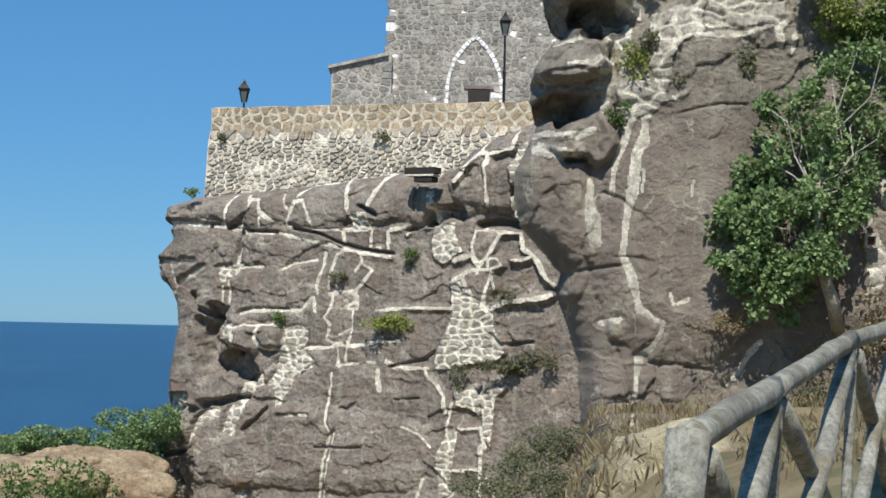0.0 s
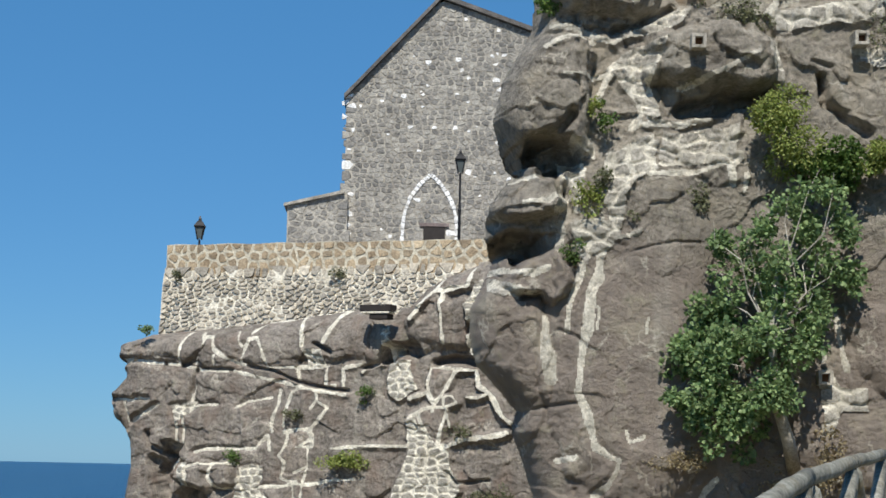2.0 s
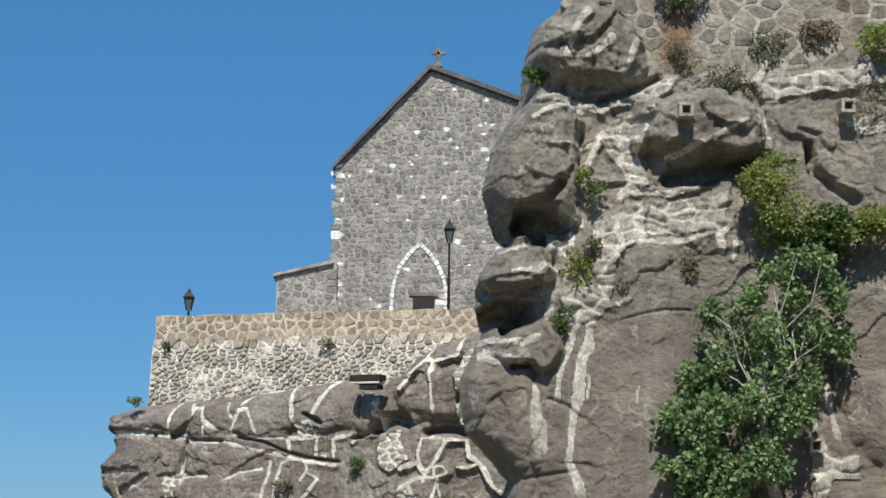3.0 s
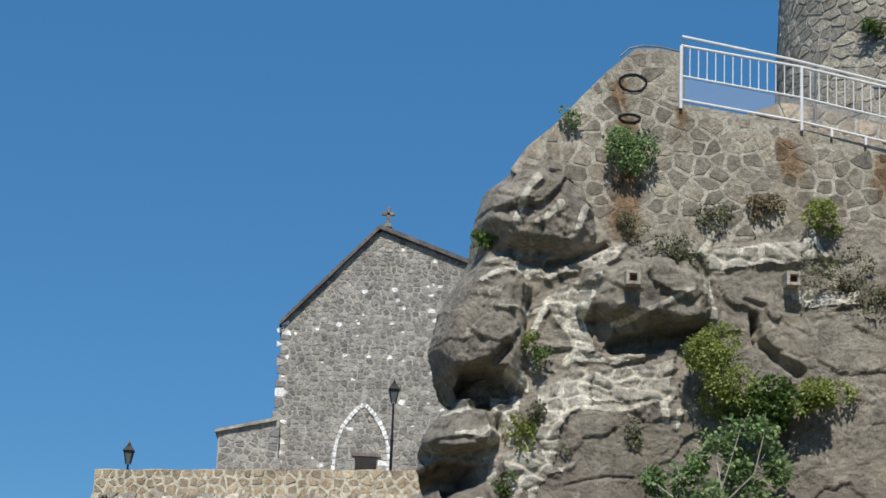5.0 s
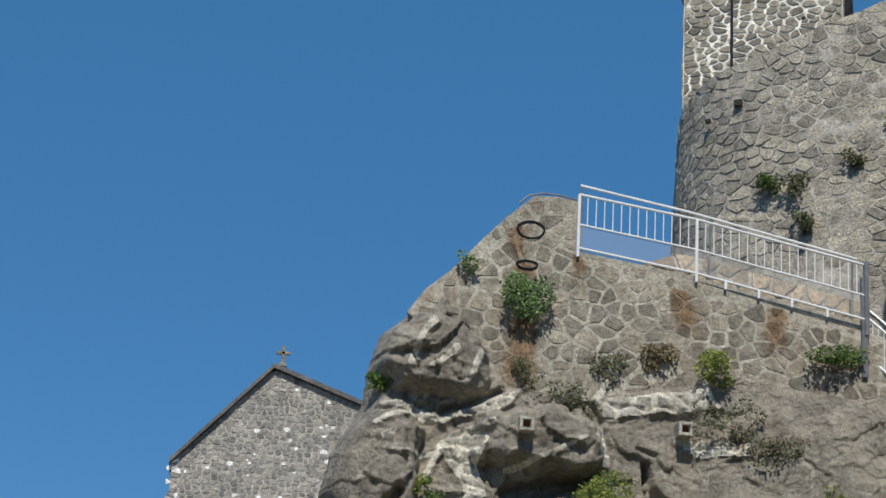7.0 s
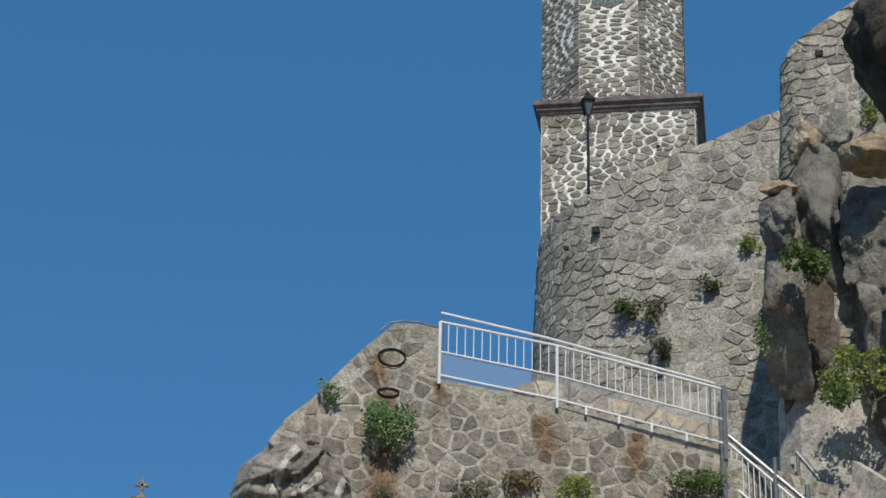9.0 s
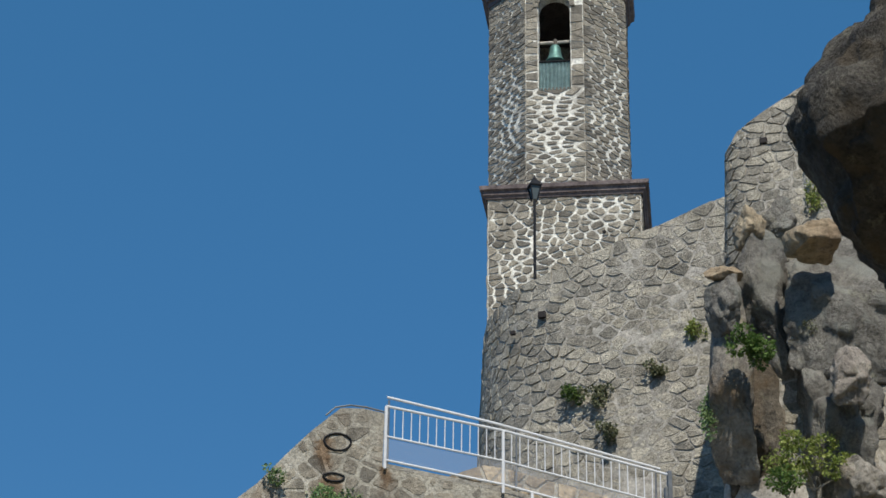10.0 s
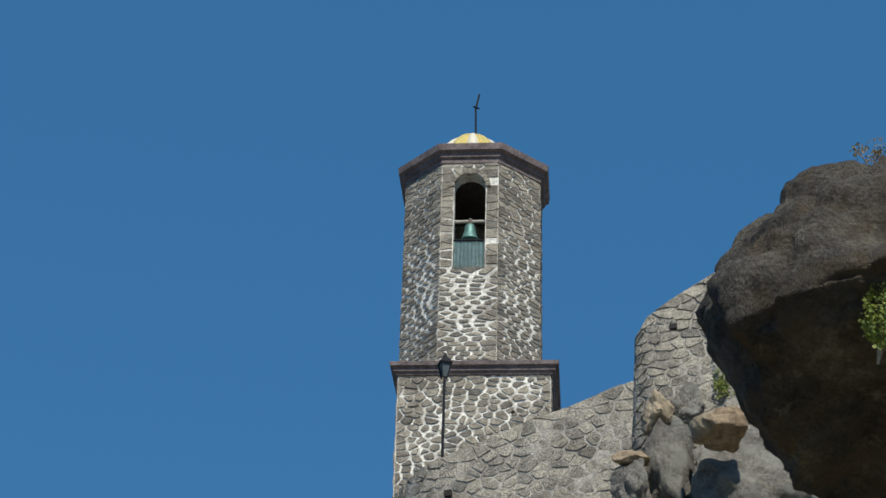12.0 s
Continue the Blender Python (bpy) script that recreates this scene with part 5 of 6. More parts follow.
GOLD = plain_mat("gilded_tile", (0.74, 0.60, 0.20), 0.35, 0.2, 0.3, 14)
CREAM = plain_mat("cream_tile", (0.78, 0.72, 0.55), 0.4, 0.0, 0.2, 14)
dome = thing("dome", "small ribbed dome of yellow and cream glazed tiles", "dome")
for k in range(12):
    bm = bmesh.new()
    rows_v = []
    for j in range(9):
        q = j / 8
        r, z = 1.0 * (1 - q ** 2.6) + 0.04, 35.6 + 1.95 * q
        row = []
        for i in range(5):
            a = math.tau * (k + i / 4) / 12
            rr = r * (1 + 0.34 * math.sin(math.pi * i / 4) ** 0.7)
            row.append(bm.verts.new((OC.x - 0.12 + rr * math.cos(a), OC.y + rr * math.sin(a), z)))
        rows_v.append(row)
    for r0, r1 in zip(rows_v, rows_v[1:]):
        for i in range(4):
            bm.faces.new((r0[i], r0[i + 1], r1[i + 1], r1[i]))
    part("rib", bm, GOLD if k % 2 else CREAM, dome, smooth=True)
vane = thing("roof_cross", "thin dark iron cross on the dome", "cross")
part("stem", tube_bm([(OC.x, OC.y, 37.5), (OC.x - 0.02, OC.y, 38.6), (OC.x + 0.1, OC.y, 39.25)], 0.035, 6), IRON, vane)
part("arm", tube_bm([(OC.x - 0.12, OC.y - 0.1, 38.62), (OC.x + 0.12, OC.y + 0.1, 38.72)], 0.035, 6), IRON, vane)

LAMP_GLASS = plain_mat("lantern_glass", (0.10, 0.12, 0.125), 0.15, 0.0, 0.1)


def street_lamp(x, y, foot, top, size, label):
    lamp = thing("street_lamp", label, "street lamp", "street lamps", at=(x, y, foot))
    h = top - foot - 1.15 * size
    part("pole", lathe_bm([(0.11, 0), (0.11, 0.25), (0.06, 0.35), (0.055, h * 0.6), (0.07, h * 0.62), (0.045, h * 0.65), (0.04, h)], 10), IRON, lamp)
    bm = bmesh.new()
    for k in range(4):
        a = math.pi / 4 + k * math.pi / 2
        tube_bm([(0.14 * size * math.cos(a), 0.14 * size * math.sin(a), h), (0.30 * size * math.cos(a), 0.30 * size * math.sin(a), h + 0.62 * size)], 0.022 * size + 0.008, 5, bm)
    cage = part("cage", bm, IRON, lamp)
    part("glass", lathe_bm([(0.12 * size, h + 0.03), (0.27 * size, h + 0.6 * size)], 4, turn=math.pi / 4), LAMP_GLASS, cage, "cloudy glass")
    part("hood", lathe_bm([(0.36 * size, h + 0.6 * size), (0.38 * size, h + 0.65 * size), (0.2 * size, h + 0.85 * size), (0.09 * size, h + 0.95 * size), (0.1 * size, h + 1.0 * size), (0.02 * size, h + 1.15 * size)], 4, turn=math.pi / 4), IRON, lamp)
    return lamp


street_lamp(-7.75, 73.0, 8.7, 10.9, 0.8, "black iron lantern on a short post behind the terrace parapet")
street_lamp(2.22, 70.0, 8.7, 13.3, 0.8, "black iron lantern on a tall pole before the church")
street_lamp(13.03, 47.76, 18.5, 26.6, 0.72, "black iron lantern on a tall pole before the bell tower")

# ---- retaining wall, ramp and white railing on the crag ----
retaining = thing("retaining_wall", "retaining wall of irregular brown stones with pale joints and rust streaks", "wall", kind="structure")
wall_face = flat_surface((0, 33.75, 0), (1, 0, 0), (0, -1, 0))
bm = bmesh.new()
lo = [bm.verts.new((x, 33.75, z)) for x, z in WALL_OUTLINE]
hi = [bm.verts.new((x + 0.3, 35.6, z)) for x, z in WALL_OUTLINE]
bm.faces.new(lo)
for i in range(len(lo)):
    j = (i + 1) % len(lo)
    bm.faces.new((lo[i], lo[j], hi[j], hi[i]))
bm.faces.new(hi[::-1])
bmesh.ops.triangulate(bm, faces=bm.faces[:])
part("mortar", bm, MORTAR_WALL, retaining, "pale weathered mortar")
rnd = random.Random(33)
PATCH = lambda x, z: bool(inside(WALL_OUTLINE, np.array([x]), np.array([z]))[0])
seeds = course_seeds(2.6, 15, 9.8, 14.4, 0.37, 0.28, rnd, jitter=0.46)
sh = []
for i, poly in stone_shapes(seeds, 0.045, 0.6, rnd, 1.15):
    hits = sum(PATCH(x, z) for x, z in poly)
    cx, cz = sum(q[0] for q in poly) / len(poly), sum(q[1] for q in poly) / len(poly)
    if PATCH(cx, cz) and hits < len(poly):
        for k in (0.85, 0.7, 0.55, 0.4):
            small = [(cx + (x - cx) * k, cz + (z - cz) * k) for x, z in poly]
            if all(PATCH(x, z) for x, z in small):
                sh.append((i, small))
                break
    elif hits == len(poly):
        sh.append((i, poly))
lay_stones(retaining, wall_face, sh, WALL_STONE, 0.009, rnd, 300)
RUST = plain_mat("rust_stain", (0.16, 0.085, 0.045), 0.9, 0, 0.5)

ramp_at = lambda x: 12.80 - (x - 6.22) * 0.128 - max(0, x - 8.5) * 0.06
walk_way = thing("ramp", "sloping concrete walkway behind the railing", "walkway", kind="structure")
bm = bmesh.new()
for x0, x1 in ((6.25, 8.5), (8.5, 11.9)):
    vs = [bm.verts.new(p) for p in ((x0, 33.8, ramp_at(x0)), (x1, 33.8, ramp_at(x1)), (x1, 36.6, ramp_at(x1)), (x0, 36.6, ramp_at(x0)),
                                    (x0, 33.8, ramp_at(x0) - 0.16), (x1, 33.8, ramp_at(x1) - 0.16), (x1, 36.6, ramp_at(x1) - 2), (x0, 36.6, ramp_at(x0) - 2))]
    for q in ((0, 1, 2, 3), (4, 7, 6, 5), (0, 4, 5, 1), (2, 6, 7, 3), (1, 5, 6, 2), (0, 3, 7, 4)):
        bm.faces.new([vs[i] for i in q])
part("slab", bm, MORTAR_GREY, walk_way)
curb = thing("low_wall", "low pale stone wall along the far side of the walkway", "wall", kind="structure")
back_face = flat_surface((0, 36.3, 0), (1, 0, 0), (0, -1, 0))
wall_bed("mortar", curb, back_face, 7.7, 12.6, lambda x: ramp_at(x) - 0.3, lambda x: ramp_at(x) + 0.62 + 0.72 * min(1, (x - 7.6) * 0.8), [MORTAR_WALL], 0.4, 0.3, rough=0.06)

low_top_at = lambda x: ramp_at(x) + 0.62 + 0.72 * min(1, (x - 7.6) * 0.8)
seeds = course_seeds(7.75, 12.5, 11.5, 14.2, 0.34, 0.24, rnd, lambda x, z: ramp_at(x) - 0.2 < z < low_top_at(x) - 0.1, jitter=0.42)
lay_stones(curb, back_face, stone_shapes(seeds, 0.055, 0.4, rnd, 1.2), PARAPET_STONE, 0.03, rnd, 300, top=low_top_at)

WHITE_METAL = plain_mat("white_painted_steel", (0.72, 0.73, 0.74), 0.4, 0.0, 0.15)
GREY_METAL = plain_mat("galvanised_steel", (0.21, 0.22, 0.225), 0.45, 0.6, 0.3)


FINE_MESH, nt, b, pos = base("fine_wire_mesh", 0.5)
b.inputs["Base Color"].default_value = (0.55, 0.55, 0.56, 1)
clear = nt.nodes.new("ShaderNodeBsdfTransparent")
weave = nt.nodes.new("ShaderNodeMixShader")
weave.inputs[0].default_value = 0.2
nt.links.new(clear.outputs[0], weave.inputs[1])
nt.links.new(b.outputs[0], weave.inputs[2])
nt.links.new(weave.outputs[0], nt.nodes["Material Output"].inputs[0])


def rail_height(x):
    return 1.1 + (x - 6.22) * 0.004


railing = thing("railing", "white-painted steel railing with upright bars along the walkway", "railing")
posts = [6.22, 8.53, 11.86]
for x in posts[:2]:
    part("post", tube_bm([(x, 33.68, ramp_at(x) - 0.15), (x, 33.68, ramp_at(x) + rail_height(x))], 0.032, 8), WHITE_METAL, railing)
part("post", box_bm((0.09, 0.09, 1.5), (11.88, 33.68, ramp_at(11.88) + 0.45), 0.01), GREY_METAL, railing, "grey steel post")
for x0, x1 in zip(posts, posts[1:]):
    for lift, r in ((1.0, 0.028), (0.45, 0.022), (0.02, 0.026)):
        part("rail", tube_bm([(x0, 33.68, ramp_at(x0) + lift * rail_height(x0)), (x1, 33.68, ramp_at(x1) + lift * rail_height(x1))], r, 8), WHITE_METAL, railing)
    n = round((x1 - x0) / 0.165)
    for i in range(1, n):
        x = x0 + (x1 - x0) * i / n
        part("baluster", tube_bm([(x, 33.68, ramp_at(x) + 0.45 * rail_height(x)), (x, 33.68, ramp_at(x) + rail_height(x))], 0.011, 6), WHITE_METAL, railing)
for x0, x1 in zip(posts, posts[1:]):
    bm = bmesh.new()
    vs = [bm.verts.new((x, 33.685, ramp_at(x) + k)) for x, k in ((x0, 0.03), (x1, 0.03), (x1, 0.47), (x0, 0.47))]
    bm.faces.new(vs)
    part("mesh_panel", bm, FINE_MESH, railing, "fine grey wire mesh")
for x in (9.1, 9.75, 10.4, 11.1):
    part("foot", box_bm((0.05, 0.05, 0.16), (x, 33.68, ramp_at(x) - 0.06), 0.005), WHITE_METAL, railing)
hand = thing("handrail", "white steel handrail on the far side of the walkway", "handrail")
part("rail", tube_bm([(6.66, 36.0, ramp_at(6.66) + 2.2), (8.9, 36.0, ramp_at(8.9) + 2.16), (12.5, 36.0, ramp_at(12.5) + 2.14)], 0.03, 8), WHITE_METAL, hand)
for x in (6.7, 9.4, 12.4):
    part("post", tube_bm([(x, 36.0, ramp_at(x) - 0.1), (x, 36.0, ramp_at(x) + 2.14)], 0.022, 8), GREY_METAL, hand)
hoop = thing("bent_rail", "thin grey steel rail bent over the wall top", "handrail")
part("tube", tube_bm([(5.11, 34.05, 13.74), (5.29, 34.05, 13.92), (5.57, 34.05, 13.99), (5.89, 34.05, 13.98), (6.28, 34.05, 13.91)], 0.018, 6), GREY_METAL, hoop)
stair_rail = thing("stair_railing", "grey steel stair railing going down beside the rock", "railing")
TOP, LOW = Vector((12.0, 33.85, 12.12)), Vector((13.3, 33.15, 10.7))
part("rail", tube_bm([TOP, LOW], 0.045, 8), GREY_METAL, stair_rail)
for drop in (0.16, 0.95):
    part("rail", tube_bm([TOP - Vector((0, 0, drop)), LOW - Vector((0, 0, drop))], 0.026, 8), WHITE_METAL, stair_rail)
for k in range(14):
    p = TOP.lerp(LOW, (k + 0.5) / 14)
    part("baluster", tube_bm([p - Vector((0, 0, 0.16)), p - Vector((0, 0, 0.95))], 0.011, 6), WHITE_METAL, stair_rail)
part("post", box_bm((0.12, 0.1, 2.0), (11.84, 33.72, 11.75), 0.01), GREY_METAL, stair_rail)
for q in (0.6, 1.0):
    p = TOP.lerp(LOW, q)
    part("post", tube_bm([p - Vector((0, 0, 1.5)), p + Vector((0, 0, 0.35))], 0.05, 8), GREY_METAL, stair_rail)
inner_rail = thing("stair_railing", "dark steel handrail beside the concrete steps", "railing")
TOP, LOW = Vector((13.62, 34.4, 12.05)), Vector((14.25, 33.8, 10.9))
part("rail", tube_bm([TOP, LOW], 0.05, 8), GREY_METAL, inner_rail)
part("rail", tube_bm([TOP - Vector((0, 0, 0.45)), LOW - Vector((0, 0, 0.45))], 0.03, 8), GREY_METAL, inner_rail)
for q in (0.02, 0.5, 0.98):
    p = TOP.lerp(LOW, q)
    part("post", tube_bm([p - Vector((0, 0, 1.4)), p], 0.04, 8), GREY_METAL, inner_rail)
stair = thing("stair", "narrow concrete stair descending between railing and rock", "stair", kind="structure")
for k in range(9):
    x, y, z = 14.15 + 0.04 * k, 34.8 - 0.12 * k, 12.1 - 0.175 * k
    part("step", box_bm((0.95, 0.34, 0.175), (x, y, z - 0.0875), 0.012, turn=-0.5), MORTAR_GREY, stair)
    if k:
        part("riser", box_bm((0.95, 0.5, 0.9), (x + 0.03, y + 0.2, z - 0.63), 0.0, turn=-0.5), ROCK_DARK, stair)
cheek = thing("stair_wall", "smooth concrete wall beside the stair", "wall", kind="structure")
bm = bmesh.new()
vs = [bm.verts.new(p) for p in ((14.72, 34.3, 11.95), (15.12, 33.5, 11.3), (15.35, 33.6, 11.3), (14.95, 34.4, 11.95), (14.72, 34.3, 9.5), (15.12, 33.5, 9.0), (15.35, 33.6, 9.0), (14.95, 34.4, 9.5))]
for q in ((0, 1, 2, 3), (4, 7, 6, 5), (0, 4, 5, 1), (1, 5, 6, 2), (2, 6, 7, 3), (3, 7, 4, 0)):
    bm.faces.new([vs[k] for k in q])
part("wall", bm, MORTAR_GREY, cheek)

# iron rings let into the wall
for x, z, r, h in ((5.31, 13.12, 0.26, 0.17), (5.26, 12.42, 0.2, 0.08)):
    ring = thing("wall_ring", "rusty iron hoop fixed on the stone wall", "iron ring", "iron rings")
    pts = [(x + r * math.cos(a) * (1 + 0.05 * math.sin(3 * a)), 33.735, z + h * math.sin(a)) for a in [k * math.tau / 14 for k in range(15)]]
    part("hoop", tube_bm(pts, 0.022, 6), IRON, ring)
# square sockets with pale collars cut into the rock
for x, y, z in ((5.22, 32.82, 9.12), (8.26, 33.36, 9.38), (7.58, 33.3, 3.23)):
    so = thing("wall_socket", "square pale-rimmed anchor hole in the rock", "anchor hole", "anchor holes")
    bm = bmesh.new()
    for dx, dz, w, h in ((-0.1, 0, 0.06, 0.26), (0.1, 0, 0.06, 0.26), (0, 0.1, 0.14, 0.06), (0, -0.1, 0.14, 0.06)):
        box_bm((w, 0.5, h), (x + dx, y + 0.12, z + dz), 0.008, bm)
    part("collar", bm, MORTAR_GREY, so)
    part("plate", box_bm((0.14, 0.4, 0.14), (x, y + 0.2, z), 0), RUST, so, "rusty plate")


# ---- rocks on the right and the overhanging boulder ----
def crag_rock(name, centre, size, seed, mat, label, cuts=(), rough=0.14, planes=7, sub=5, turn=0.0):
    """A large rock; cuts are (normal, distance from the centre) in metres."""
    rnd = random.Random(seed)
    bm = bmesh.new()
    bmesh.ops.create_icosphere(bm, subdivisions=sub, radius=1.0)
    chops = [(Vector((rnd.gauss(0, 1), rnd.gauss(0, 1), rnd.gauss(0, 0.8))).normalized(), rnd.uniform(0.5, 0.8) if planes > 9 else rnd.uniform(0.66, 0.92)) for _ in range(planes)]
    cl = [(Vector(n_).normalized(), d_) for n_, d_ in cuts]
    sh = Vector((seed * 3.7, seed * 1.3, seed * 7.1))
    big = max(size)
    for v in bm.verts:
        p = v.co.copy()
        for nrm, lim in chops:
            over = p.dot(nrm) - lim
            if over > 0:
                p -= nrm * over * 0.95
        p = Vector((p.x * size[0], p.y * size[1], p.z * size[2]))
        p = Matrix.Rotation(turn, 3, "Z") @ p
        for nrm, lim in cl:
            over = p.dot(nrm) - lim
            if over > 0:
                p -= nrm * over * 0.93
        w = p + sh
        lump = noise.fractal(w * 0.55, 0.9, 2.1, 4) * rough * min(1.6, 0.8 * min(size))
        near = noise.voronoi(w * (1.1 / min(1.6, max(0.5, min(size)))))[0]
        chip = -0.13 * min(1.3, min(size)) * math.exp(-(near[1] - near[0]) * 9) + 0.06 * min(1.5, min(size)) * (noise.hetero_terrain(w * 1.7, 0.9, 2.1, 4, 0.5) - 0.6)
        v.co = p + p.normalized() * (lump + chip + 0.035 * noise.fractal(w * 4.5, 0.8, 2.0, 4) + 0.16 * min(1.0, min(size)) * (noise.turbulence(w * 1.9, 5, True) - 0.55) * 0.75)
    ob = part(name, bm, mat, None, "", smooth=True)
    ob.location = centre
    return tagged(ob, label, "rock", "", "")


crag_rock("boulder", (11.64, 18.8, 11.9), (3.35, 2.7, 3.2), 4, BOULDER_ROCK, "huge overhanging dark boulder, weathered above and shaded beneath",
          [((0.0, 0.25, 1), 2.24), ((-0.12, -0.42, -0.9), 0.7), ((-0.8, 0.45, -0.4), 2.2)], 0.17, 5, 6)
crag_rock("rock_spur", (16.2, 21.5, 4.5), (4.2, 4.0, 9.0), 5, ROCK_GREY, "tall grey rock spur carrying the boulder")
crag_rock("rock", (14.9, 22.6, 15.2), (2.7, 2.2, 3.3), 6, ROCK_TAN, "tan rock slope with dry grass behind the boulder")
crag_rock("rock", (13.6, 34.7, 15.0), (0.68, 0.85, 2.9), 7, ROCK_GREY, "tall rock column in the shade against the rampart", [((-0.6, -0.62, -0.5), 0.34)], rough=0.08, planes=16)
crag_rock("rock", (13.45, 34.2, 16.95), (0.52, 0.6, 0.85), 37, ROCK_PALE, "pale angular rock on the shaded column", [((-0.2, -0.9, 0.25), 0.35)], rough=0.06, planes=16)
crag_rock("rock", (13.5, 34.3, 17.72), (0.44, 0.45, 0.27), 38, ROCK_TAN, "tan cap rock on the pale column", rough=0.05, planes=16)
crag_rock("rock", (14.42, 34.75, 17.3), (0.95, 0.95, 2.9), 9, ROCK_PALE, "leaning pale rock spire with a dark cracked front", [((-0.62, -0.6, -0.5), 0.5)], rough=0.1, planes=16)
crag_rock("rock", (14.2, 34.5, 18.95), (0.42, 0.5, 0.6), 41, ROCK_TAN, "yellow lichened shoulder of the rock spire", rough=0.08, planes=14)
crag_rock("rock", (14.9, 34.6, 19.15), (0.6, 0.5, 0.75), 42, ROCK_PALE, "pale broken rock beside the spire", rough=0.1, planes=16)
# the dark tone here stands for the deep shade in the cleft
crag_rock("rock", (14.4, 35.05, 14.0), (0.9, 0.85, 2.7), 39, ROCK_DARK, "rock set back in the cleft, its shade put into a dark brown colour", [((-0.5, -0.65, -0.57), 0.3)], rough=0.1, planes=16)
crag_rock("rock", (15.05, 33.2, 18.05), (0.85, 0.65, 0.58), 10, ROCK_TAN, "tan angular block with a shaded underside", [((0, -0.35, -1), 0.26)], 0.05, 18)
crag_rock("rock", (15.75, 34.2, 14.9), (1.4, 1.3, 3.4), 12, ROCK_PALE, "broad pale grey rock face with lichen", [((-0.3, -0.85, 0.42), 0.8)], rough=0.1, planes=14)
crag_rock("rock", (16.0, 34.1, 17.4), (1.8, 1.1, 2.5), 44, ROCK_PALE, "pale rubble and rock slope under the rampart", [((-0.2, -0.8, 0.5), 0.6)], rough=0.12, planes=14)
crag_rock("rock", (15.45, 32.75, 15.0), (0.6, 0.5, 0.72), 13, ROCK, "reddish brown rock stuck in the face", rough=0.1, planes=16)
crag_rock("rock", (15.7, 33.2, 12.9), (0.7, 0.6, 0.7), 43, ROCK_GREY, "grey-brown rock low on the rock face", rough=0.12, planes=14)
crag_rock("rock", (16.5, 34.2, 11.6), (1.7, 1.6, 2.4), 14, ROCK_GREY, "grey rock at the foot of the rampart", rough=0.16, planes=12)
crag_rock("rock", (2.62, 19.0, 0.07), (1.12, 0.6, 0.72), 15, YELLOW_ROCK, "pale yellow sandstone boulder in the grass", [((-0.25, -0.2, 1), 0.6)], 0.1, 12)
crag_rock("rock", (3.6, 18.6, 0.2), (0.62, 0.5, 0.5), 21, YELLOW_ROCK, "smaller pale sandstone block behind the fence", rough=0.1, planes=12)
crag_rock("rock", (-11.9, 66.2, -3.75), (2.6, 1.5, 1.0), 22, ROCK_TAN, "tan dry bank in front of the coastal shrubs", rough=0.1)
for x, y, z, sx, sz, sd in ((-12.6, 60, -3.75, 2.4, 0.8, 16), (-9.7, 61, -4.0, 1.7, 0.75, 17), (-15.6, 63, -3.7, 2.4, 0.85, 18), (-11.0, 62.5, -4.0, 1.5, 0.7, 19)):
    crag_rock("rock", (x, y, z), (sx, 1.4, sz), sd, ROCK_TAN, "low tan rock ledge on the plateau", rough=0.2)

# ---- log fence by the path ----
WOOD = stone_mat("weathered_log", (0.13, 0.126, 0.105), (0.23, 0.225, 0.19), (0.33, 0.325, 0.28), 5.0, stain=(0.20, 0.17, 0.11), relief=0.018)
fence = thing("fence", "weathered grey log fence with crossed braces along the path", "fence")
spots = [(0.757, 5.6, 1.279), (1.289, 7.3, 1.374), (2.019, 9.3, 1.557), (2.66, 11.0, 1.65), (3.4, 13.2, 1.72)]
foot = lambda p: p[2] - 1.05


def log(name, a, b, r, parent, sides=10):
    a, b = Vector(a), Vector(b)
    n = 7
    pts = [a.lerp(b, i / n) + Vector((random.uniform(-1, 1), random.uniform(-1, 1), random.uniform(-1, 1))) * r * 0.12 for i in range(n + 1)]
    return part(name, tube_bm(pts, [r * (1 + random.uniform(-0.06, 0.06)) for _ in pts], sides, rough=0.05), WOOD, parent, smooth=True)


THICK = [0.052, 0.047, 0.043, 0.042, 0.042]
log("post", (0.60, 5.25, 0.1), (0.745, 5.56, 1.30), 0.066, fence, 12)
for i, (a, b) in enumerate(zip(spots, spots[1:])):
    u, v = Vector(a), Vector(b)
    log("rail", u.lerp(v, -0.03), u.lerp(v, 1.04), THICK[i], fence, 12)
for i, p in enumerate(spots[1:], 1):
    log("post", (p[0] - 0.015, p[1], foot(p) - 0.3), (p[0] + 0.012, p[1] - 0.01, p[2] - 0.03), THICK[i] * 0.62, fence)
for i, (a, b) in enumerate(zip(spots, spots[1:])):
    log("brace", (a[0] + 0.06, a[1] + 0.12, a[2] - 0.07), (b[0] - 0.02, b[1] + 0.05, foot(b) + 0.1), THICK[i] * 0.9, fence)
    log("brace", (a[0] + 0.06, a[1] + 0.1, foot(a) + 0.1), (b[0] - 0.015, b[1] - 0.08, b[2] - 0.07), THICK[i] * 1.0, fence)

# hatch between the rocks under the terrace wall; solid blocks coloured as its inner shade
hatch = thing("hatch", "opening with a pale lintel between the cliff rocks, solid blocks coloured as its shade", "opening")
HX, HY, HZ = -0.68, 65.75, 6.66
